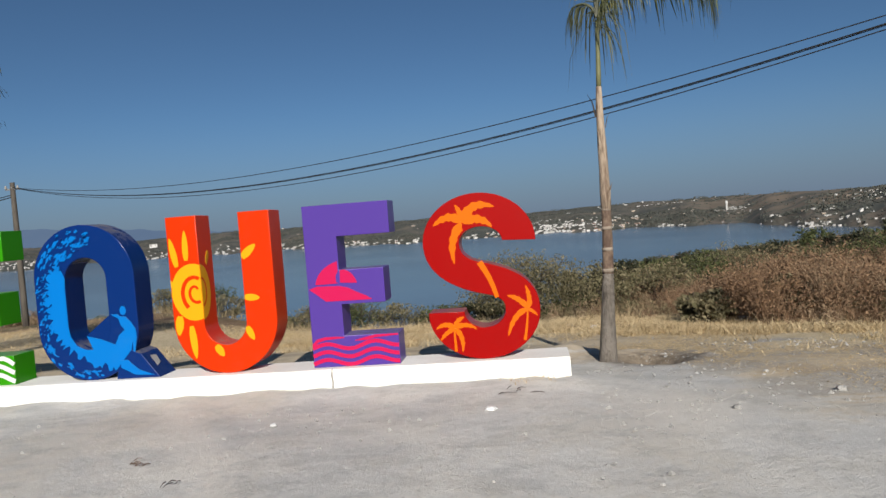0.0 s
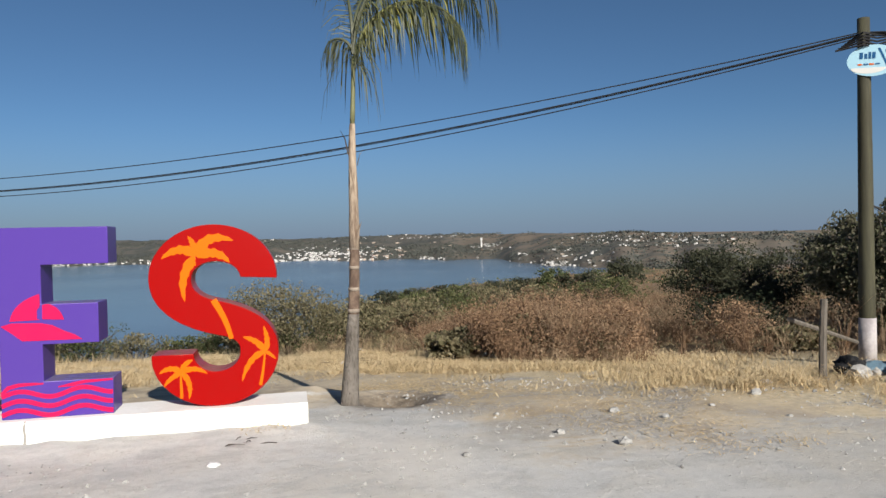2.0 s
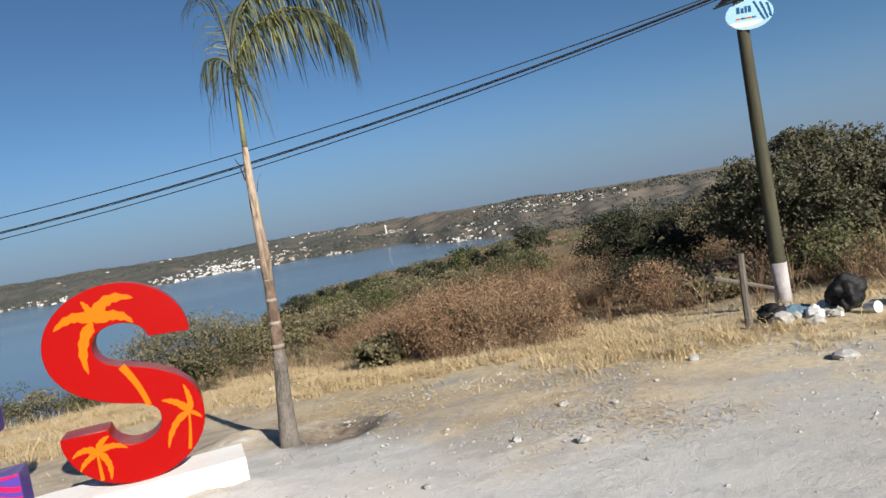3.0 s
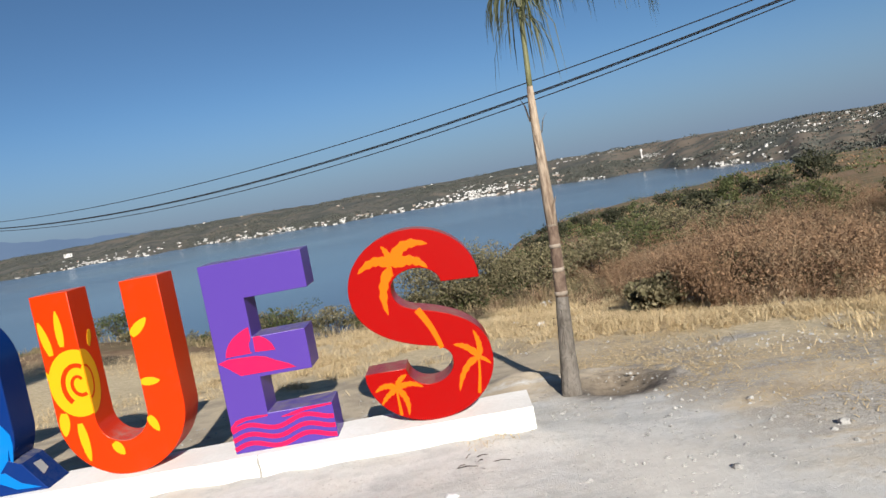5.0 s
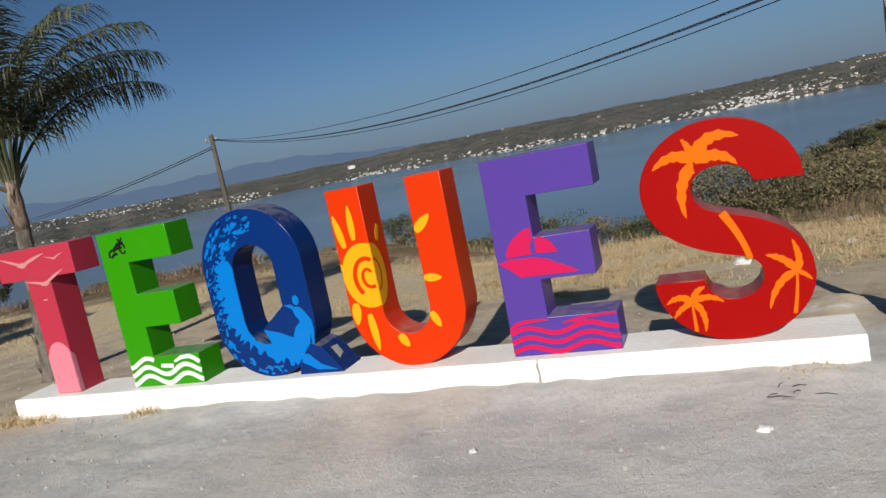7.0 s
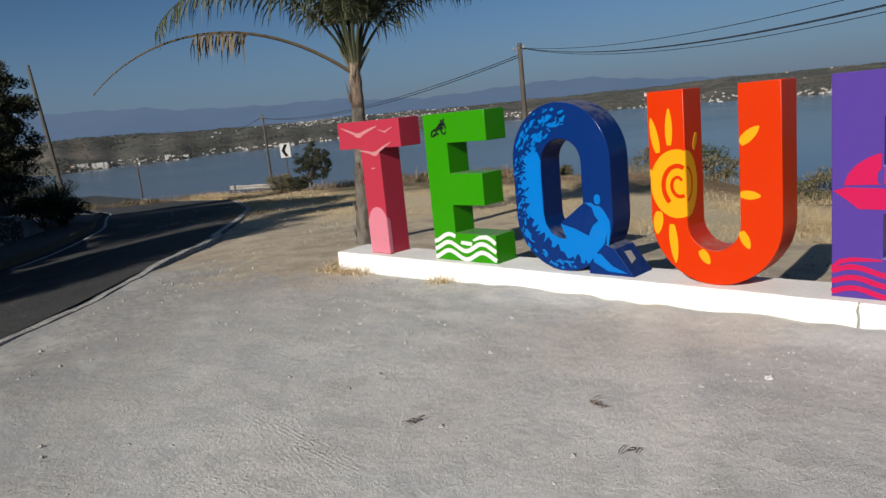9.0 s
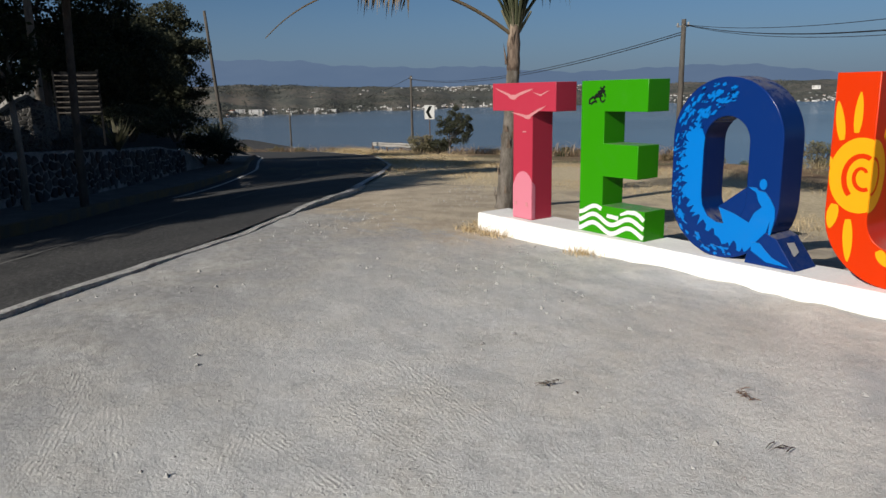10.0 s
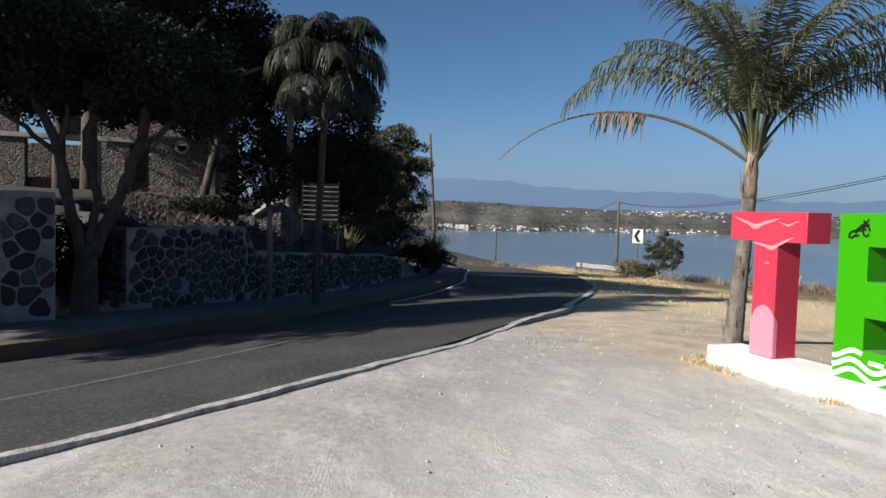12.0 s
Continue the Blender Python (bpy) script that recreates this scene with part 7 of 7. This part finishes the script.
def pebbles():
    """Loose grit and pebbles, thickest along the edges of the lot."""
    rng = np.random.default_rng(80)
    n = 60000
    p = np.stack([np.where(rng.uniform(size=n) < 0.35, rng.uniform(8.5, 17, n), rng.uniform(-6, 17, n)), rng.uniform(-6.5, 4.5, n)], -1)
    e = far_side(p)
    band = ss(-2.6, -1.2, p[:, 1]) * (1 - ss(0.2, 0.8, p[:, 1])) * np.clip(patchy(p, 1.6) * 1.5 - 0.2, 0.05, 1)
    q = 0.83 * p[:, 0] + 0.55 * p[:, 1]
    keep = rng.uniform(size=n) < 0.05 + 0.5 * band + 0.2 * (1 - ss(-2.4, -1.2, q)) + 0.4 * ss(0.5, 2.5, e) * (1 - ss(5.0, 8, e)) * np.clip(patchy(p, 1.1) * 1.4, 0, 1)
    keep &= ~((p[:, 1] > -0.2) & (p[:, 1] < 0.5) & (p[:, 0] > -0.3) & (p[:, 0] < 8.5)) & (q > -2.85)
    p = on_ground(p[keep])
    r = 0.005 + 0.02 * rng.uniform(size=(len(p), 1)) ** 5
    dirs = np.array([(1, 0, 0), (0, 1, 0), (-1, 0, 0), (0, -1, 0), (0, 0, 0.8), (0, 0, -0.5)], float)
    v = (p[:, None] + dirs[None] * r[:, None] * rng.uniform(0.6, 1.4, (len(p), 6, 1))).reshape(-1, 3)
    tri = np.array([(0, 1, 4), (1, 2, 4), (2, 3, 4), (3, 0, 4), (1, 0, 5), (2, 1, 5), (3, 2, 5), (0, 3, 5)])
    f = (np.arange(len(p))[:, None, None] * 6 + tri[None]).reshape(-1, 3)
    tagged(raw("gravel", v, f, STONE_PALE), "loose pale gravel scattered over the lot", "gravel", kind="stuff")


pebbles()


def lump(bm, s, seed, squash=0.7, detail=2):
    r = random.Random(seed)
    bmesh.ops.create_icosphere(bm, subdivisions=detail, radius=s)
    o = Vector((r.uniform(0, 9), r.uniform(0, 9), r.uniform(0, 9)))
    for v in bm.verts:
        k = 1 + 0.45 * noise.noise(v.co * (1.6 / s) + o) + 0.2 * noise.noise(v.co * (4.0 / s) + o) + 0.09 * noise.noise(v.co * (10.0 / s) + o)
        v.co = Vector((v.co.x * k, v.co.y * k * 0.85, v.co.z * k * squash))
    return bm


def stone(x, y, s, seed, label="pale loose stone on the ground", mat=None, name="stone", cat="stone", squash=0.6, group="loose stones", dz=0.0):
    ob = part(name, lump(bmesh.new(), s, seed, squash), mat or STONE_PALE)
    ob.location = (x, y, height(x, y) + s * squash * 0.55 + dz)
    return tagged(ob, label, cat, group)


for k, (x, y, s) in enumerate(((10.82, -1.44, 0.055), (10.43, -1.0, 0.045), (13.69, -1.35, 0.13), (12.94, -0.16, 0.06), (11.55, -0.78, 0.035), (11.2, -0.44, 0.05), (12.2, -0.5, 0.03), (9.5, -1.41, 0.035), (10.1, -0.2, 0.03), (12.6, -1.1, 0.03))):
    stone(x, y, s, 400 + k, squash=0.35 if s > 0.1 else 0.65)
for k, (x, y, s) in enumerate(((11.9, 6.6, 0.16), (13.44, 0.36, 0.07), (9.84, 11.3, 0.16), (7.6, 5.8, 0.13), (7.59, -1.12, 0.05), (3.49, -0.25, 0.05), (5.76, -1.29, 0.03), (12.4, 4.2, 0.07), (9.2, 6.9, 0.1), (8.8, 7.8, 0.09))):
    stone(x, y, s, 430 + k, "crumpled piece of white plastic litter", PLASTIC_WHITE, "litter", "litter", 0.5, "white litter")
for k in range(26):
    r = random.Random(460 + k)
    stone(14.6 + 0.95 * r.random(), 0.85 - 0.95 * (k + r.random()) / 26, r.uniform(0.05, 0.13), 460 + k, "broken pale rubble beside the pole", PLASTIC_WHITE if k % 4 == 0 else CONCRETE if k % 2 else STONE_PALE, "rubble", "rubble", 0.7, "rubble heap")
stone(15.05, 0.55, 0.26, 480, "faded blue plastic sheet among the rubble", BLUE_RAG, "plastic_sheet", "litter", 0.35, "")
bag = part("rubbish_bag", lump(bmesh.new(), 0.22, 481, 0.95, 4), RUBBER, smooth=True)
bag.location = (15.45, 0.12, height(15.45, 0.12) + 0.21)
tagged(bag, "crumpled black rubbish bag beside the pole", "rubbish bag")
bag = part("rubbish_bag", lump(bmesh.new(), 0.17, 482, 0.7, 4), RUBBER, smooth=True)
bag.location = (14.75, 0.62, height(14.75, 0.62) + 0.1)
tagged(bag, "small torn black rubbish bag in the rubble", "rubbish bag")
bm = bmesh.new()
tube(bm, [(0, 0, 0), (0.0, -0.16, 0.02)], [0.055, 0.07], 14)
pot = tagged(part("plastic_pot", bm, PLASTIC_WHITE), "white plastic pot lying on its side", "pot")
pot.location = (15.38, -0.2, height(15.38, -0.2) + 0.06)
crate = thing("crate", "battered white box with dark side", "box", (16.0, -0.35, height(16.0, -0.35)), 25)
part("box", box(bmesh.new(), -0.22, 0.22, -0.15, 0.15, 0.0, 0.2, 0.01), CARDBOARD, crate)
# A plate on the face; the hole's darkness is in its colour.
part("opening", box(bmesh.new(), -0.18, -0.02, -0.156, -0.149, 0.04, 0.16), DARK_OPENING, crate, "near-black plate standing for a hand hole")


def timber_post(x, y, h, label, lean=0.0):
    ob = part("fence_post", tube(bmesh.new(), [(0, 0, -0.25), (lean * 0.5, 0.01, h * 0.5), (lean, 0.0, h)], [0.05, 0.045, 0.04], 7), TIMBER)
    ob.location = (x, y, height(x, y))
    tagged(ob, label, "post", "old fence posts")


timber_post(14.3, 0.5, 0.92, "short weathered fence post in the weeds", 0.03)
timber_post(17.95, 1.25, 2.1, "tall weathered fence post")
timber_post(22.0, -0.2, 1.9, "tall weathered fence post")
bm = tube(bmesh.new(), [(14.2, 0.95, 0.6), (14.7, 1.1, 0.45), (15.5, 1.3, 0.2)], [0.03, 0.028, 0.025], 6)
tagged(part("plank", bm, TIMBER), "loose pale stick leaning between post and pole", "stick")


def debris(x, y, s, label, mat, seed, count=26):
    r = random.Random(seed)
    bm = bmesh.new()
    for k in range(count):
        a, q = r.uniform(0, 6.28), r.uniform(0, s)
        c = Vector((q * math.cos(a), 0.6 * q * math.sin(a), r.uniform(0.006, 0.04)))
        b = r.uniform(0, 6.28)
        d = Vector((math.cos(b), math.sin(b), r.uniform(-0.1, 0.15))) * r.uniform(0.05, 0.18) * (s / 0.2) ** 0.6
        tube(bm, [c, c + d * 0.5 + Vector((0, 0, 0.01)), c + d], [0.004, 0.0035, 0.002], 4)
    ob = tagged(part("twig_heap", bm, mat), label, "twigs", "dry twigs", "stuff")
    ob.location = (x, y, height(x, y))


debris(4.23, -2.99, 0.06, "small dark knot of dry twigs", TIMBER, 1, 9)
debris(5.05, -2.21, 0.05, "reddish dry twigs on the pale ground", RUST, 2, 9)
debris(13.0, 6.4, 0.9, "heap of pale bleached branches in the weeds", PALE_TRUNK, 3, 60)
debris(9.3, 6.6, 0.9, "dark branches and debris behind the palm", BARK, 4, 40)
debris(7.75, -0.6, 0.2, "thin dark twigs near the plinth", BARK, 5, 8)
debris(5.55, -2.6, 0.1, "dark dry stalk on the pale ground", BARK, 6, 4)


# ---- the far shore ----
def far_place(az, f):
    """A place on the far bank: f is 0 at the water and 1 on the crest."""
    shore = float(np.interp(az, AZ, SHORE)) * (1 + 0.03 * math.sin(az * 0.9) + 0.02 * math.sin(az * 2.3 + 1))
    d = shore * (1.008 + 0.5 * f)
    x, y = EYE_X + d * math.sin(radians(az)), EYE_Y + d * math.cos(radians(az))
    return x, y, max(height(x, y), LAKE + 0.3)


def far_house(label, w, l, h, storeys, roof, mat):
    ob = thing("house", label, "house", (0, 0, 0), group="houses on the far shore")
    part("wall", box(bmesh.new(), -w / 2, w / 2, -l / 2, l / 2, -4, h), mat, ob)
    if roof == "pitched":
        bm = bmesh.new()
        prism(bm, [(-w / 2 - 0.5, h), (w / 2 + 0.5, h), (0, h + w * 0.22)], -l / 2 - 0.5, l / 2 + 0.5)
        part("roof", bm, ROOF_CLAY, ob, "clay tiled roof")
    else:
        part("roof", box(bmesh.new(), -w / 2 - 0.3, w / 2 + 0.3, -l / 2 - 0.3, l / 2 + 0.3, h, h + 0.5), ROOF_GREY, ob)
    for s in range(storeys):
        for k in (-0.28, 0.28):
            part("window", box(bmesh.new(), k * w - 1.1, k * w + 1.1, -l / 2 - 0.12, -l / 2 + 0.1, 1.0 + 3.2 * s, 2.8 + 3.2 * s), DARK_OPENING, ob)
    return ob


KINDS = [far_house("white two-storey lakeside house", 15, 10, 6.5, 2, "flat", HOUSE_WHITE), far_house("low white lakeside house", 20, 10, 3.8, 1, "flat", HOUSE_WHITE), far_house("white house with clay roof on the far shore", 13, 11, 4.2, 1, "pitched", HOUSE_WHITE), far_house("tan house on the far hillside", 14, 10, 6.0, 2, "flat", HOUSE_TAN), far_house("white three-storey lakeside villa", 22, 12, 9.5, 3, "flat", HOUSE_WHITE)]


def town():
    r = random.Random(55)
    spots = []
    for az0, az1, n, f0, f1 in ((-72, -62, 16, 0.0, 0.06), (-60, -48, 18, 0.0, 0.1), (-47, -38, 18, 0.05, 0.5), (-40, -28, 10, 0.0, 0.08), (-28, -14, 22, 0.0, 0.14), (-14, -2, 22, 0.0, 0.12), (0, 9, 36, 0.0, 0.3), (4, 14, 20, 0.0, 0.6), (14, 22, 14, 0.0, 0.4), (20, 36, 10, 0.5, 0.9), (-66, -40, 12, 0.3, 0.9), (-20, 4, 14, 0.4, 0.95)):
        for _ in range(n):
            spots.append((r.uniform(az0, az1), f0 + (f1 - f0) * r.random() ** 1.4))
    first = set()
    for az, f in spots:
        k = r.choice((0, 0, 1, 1, 2, 2, 2, 3, 3, 4)) if f < 0.08 else r.choice((0, 1, 2, 2, 3, 3, 3))
        x, y, z = far_place(az, f)
        m = pose(x, y, z, 0, 0, -az + r.uniform(-35, 35))
        if k in first:
            s = r.uniform(0.38, 0.72) * (0.68 if az > 10 else 1.0)
            ob = copy_thing(KINDS[k], m)
            ob.scale = (s, s, s * r.uniform(0.85, 1.1))
        else:
            first.add(k)
            KINDS[k].matrix_world = m
    x, y, z = far_place(15.3, 0.36)
    ob = thing("water_tower", "slim white tower on the far hill", "tower", (x, y, z))
    part("shaft", tube(bmesh.new(), [(0, 0, -5), (0, 0, 15)], [2.3, 2.0], 10), HOUSE_WHITE, ob)
    part("tank", tube(bmesh.new(), [(0, 0, 14.5), (0, 0, 16), (0, 0, 21), (0, 0, 22.5)], [2.2, 3.2, 3.2, 1.0], 12), HOUSE_WHITE, ob)
    x, y, z = far_place(-28.2, 0.4)
    KINDS_big = copy_thing(KINDS[4], pose(x, y, z + 6, 0, 0, 28))
    KINDS_big.scale = (1.3, 1.0, 1.0)
    x, y, z = far_place(-69.4, 0.012)
    villa = copy_thing(KINDS[4], pose(x, y, z, 0, 0, 69))
    villa.scale = (1.5, 1.2, 1.3)


def far_woods():
    """Low trees over the far hills and the flanks of the near slope."""
    rng = np.random.default_rng(90)
    n = 46000
    az = rng.uniform(-82, 52, n)
    f = rng.uniform(0, 1.05, n) ** 1.15
    shore = np.interp(az, AZ, SHORE) * (1 + 0.03 * np.sin(az * 0.9) + 0.02 * np.sin(az * 2.3 + 1))
    d = shore * (1.004 + 0.5 * f)
    x, y = EYE_X + d * np.sin(np.radians(az)), EYE_Y + d * np.cos(np.radians(az))
    z = terrain(x, y)
    c = np.stack([x, y, z], -1)[(z > LAKE - 0.3) & (rng.uniform(size=n) < 1 - 0.6 * ss(12, 24, az) * ss(0.2, 0.5, f))]
    c = c[rng.uniform(size=len(c)) < np.clip(0.45 + 0.9 * np.sin(c[:, 0] * 0.009 + 2 * np.sin(c[:, 1] * 0.006)), 0.12, 1)]
    k = 6
    p = np.repeat(c, k, 0) + rng.normal(size=(len(c) * k, 3)) * (2.6, 2.6, 0.9) + (0, 0, 1.2)
    v, q = leaf_arrays(p, 3.4, rng, 0.8)
    tagged(raw("far_woods", v, q, FAR_TREE), "dark low woods over the far hills", "woods", kind="stuff")
    n = 3400
    az = rng.uniform(-6, 60, n)
    d = np.exp(rng.uniform(np.log(30), np.log(1000), n))
    x, y = EYE_X + d * np.sin(np.radians(az)), EYE_Y + d * np.cos(np.radians(az))
    z = terrain(x, y)
    keep = (z > LAKE + 0.5) & (rng.uniform(size=n) < np.clip(0.45 + 0.7 * np.sin(x * 0.05 + 2 * np.sin(y * 0.03)), 0.15, 1))
    c, s = np.stack([x, y, z], -1)[keep], (np.clip(d / 100, 0.45, 2.2) * rng.uniform(0.5, 1.2, n))[keep]
    pick = rng.uniform(size=len(c))
    k = 44
    for lo, hi, mat, name, label, cat, sc in ((0.0, 0.34, LEAF_GREEN, "slope_bushes", "green bushes scattered down the dry slope", "bushes", 1.15), (0.34, 0.55, LEAF_OLIVE, "slope_scrub", "olive scrub scattered down the dry slope", "scrub", 1.0), (0.55, 1.01, WEED_RED, "slope_weeds", "brown dry weeds scattered down the slope", "weeds", 0.9)):
        take = (pick >= lo) & (pick < hi)
        m, t = c[take], np.repeat(s[take] * sc, k)[:, None]
        p = np.repeat(m, k, 0) + np.abs(rng.normal(size=(len(m) * k, 3))) * (0, 0, 0.5) * t + rng.normal(size=(len(m) * k, 3)) * (0.7, 0.7, 0.1) * t
        v, q = leaf_arrays(p, 1.0, rng, 0.6)
        v = v.reshape(-1, 4, 3)
        o = v.mean(1, keepdims=True)
        tagged(raw(name, (o + (v - o) * 0.34 * t[:, :, None]).reshape(-1, 3), q, mat), label, cat, kind="stuff")


def small_houses():
    """Hundreds of small pale houses, too far to tell apart."""
    r = np.random.default_rng(57)
    quarters = ((-70, 1.5, 0.0, 0.06, 22), (-66, 3, 0.0, 0.08, 28), (-60, 3, 0.0, 0.1, 32), (-53, 4, 0.6, 0.98, 220), (-46, 4, 0.5, 0.98, 240), (-56, 5, 0.0, 0.08, 40), (-37, 2, 0.02, 0.25, 80), (-26, 3.5, 0.0, 0.06, 80), (-24, 4, 0.05, 0.3, 30), (-15, 4, 0.0, 0.08, 80), (-8, 4, 0.0, 0.08, 50), (1.5, 3.2, 0.0, 0.22, 190), (4, 3, 0.1, 0.45, 100), (11, 1.0, 0.0, 0.05, 44), (12, 5, 0.75, 0.98, 60), (16, 1.2, 0.3, 0.5, 80), (20.5, 2, 0.0, 0.08, 50), (23, 2, 0.1, 0.3, 40), (25, 2.5, 0.55, 0.9, 70), (30, 3.5, 0.7, 0.95, 90))
    az = np.concatenate([r.normal(c, w * 0.6, k * 2 // 3) for c, w, f0, f1, k in quarters])
    f = np.concatenate([f0 + (f1 - f0) * r.uniform(0, 1, k * 2 // 3) ** 1.3 + 0.002 for c, w, f0, f1, k in quarters])
    v, q = [], []
    for a, g in zip(az, f):
        x, y, z = far_place(float(a), float(g))
        g0 = 0.62 if a > 10 else 1.0
        w, l, h, t = g0 * r.uniform(1.5, 4.2), g0 * r.uniform(1.5, 3.6), g0 * r.uniform(1.6, 3.6), r.uniform(0, 3.1)
        c, s = math.cos(t), math.sin(t)
        k = len(v)
        for zz in (z - 2, z + h):
            for px, py in ((-w, -l), (w, -l), (w, l), (-w, l)):
                v.append((x + px * c - py * s, y + px * s + py * c, zz))
        q += [(k, k + 1, k + 5, k + 4), (k + 1, k + 2, k + 6, k + 5), (k + 2, k + 3, k + 7, k + 6), (k + 3, k, k + 4, k + 7), (k + 4, k + 5, k + 6, k + 7)]
    tagged(raw("far_houses", v, q, HOUSE_WHITE), "many small pale houses across the water", "houses", kind="stuff")


town()
small_houses()
far_woods()


# ---- the stones of the walls, piece by piece ----
face_stones(wall_1, (-4.6, -12.4), (-6.02, -9.05), 0.0, -0.05, 1.9, 1.86, 0.31, 11, 170, 0.045, 0.015)
face_stones(wall_1, (-6.02, -9.05), (-6.27, -8.3), -0.1, -0.15, 1.88, 1.88, 0.31, 12, 60, 0.045, 0.015)
for i, (a, b) in enumerate(zip(WALL_2, WALL_2[1:])):
    if i < 7:
        face_stones(wall_2, a, b, float(level(*a)) + 0.2, float(level(*b)) + 0.2, TOP_2[i] - 0.02, TOP_2[i + 1] - 0.02, 0.27 if i < 4 else 0.3, 20 + i, 90)
face_stones(wall_2e, (-9.6, -8.6), (-8.05, -7.36), -0.3, -0.3, 1.27, 1.27, 0.2, 40, 90, 0.06)
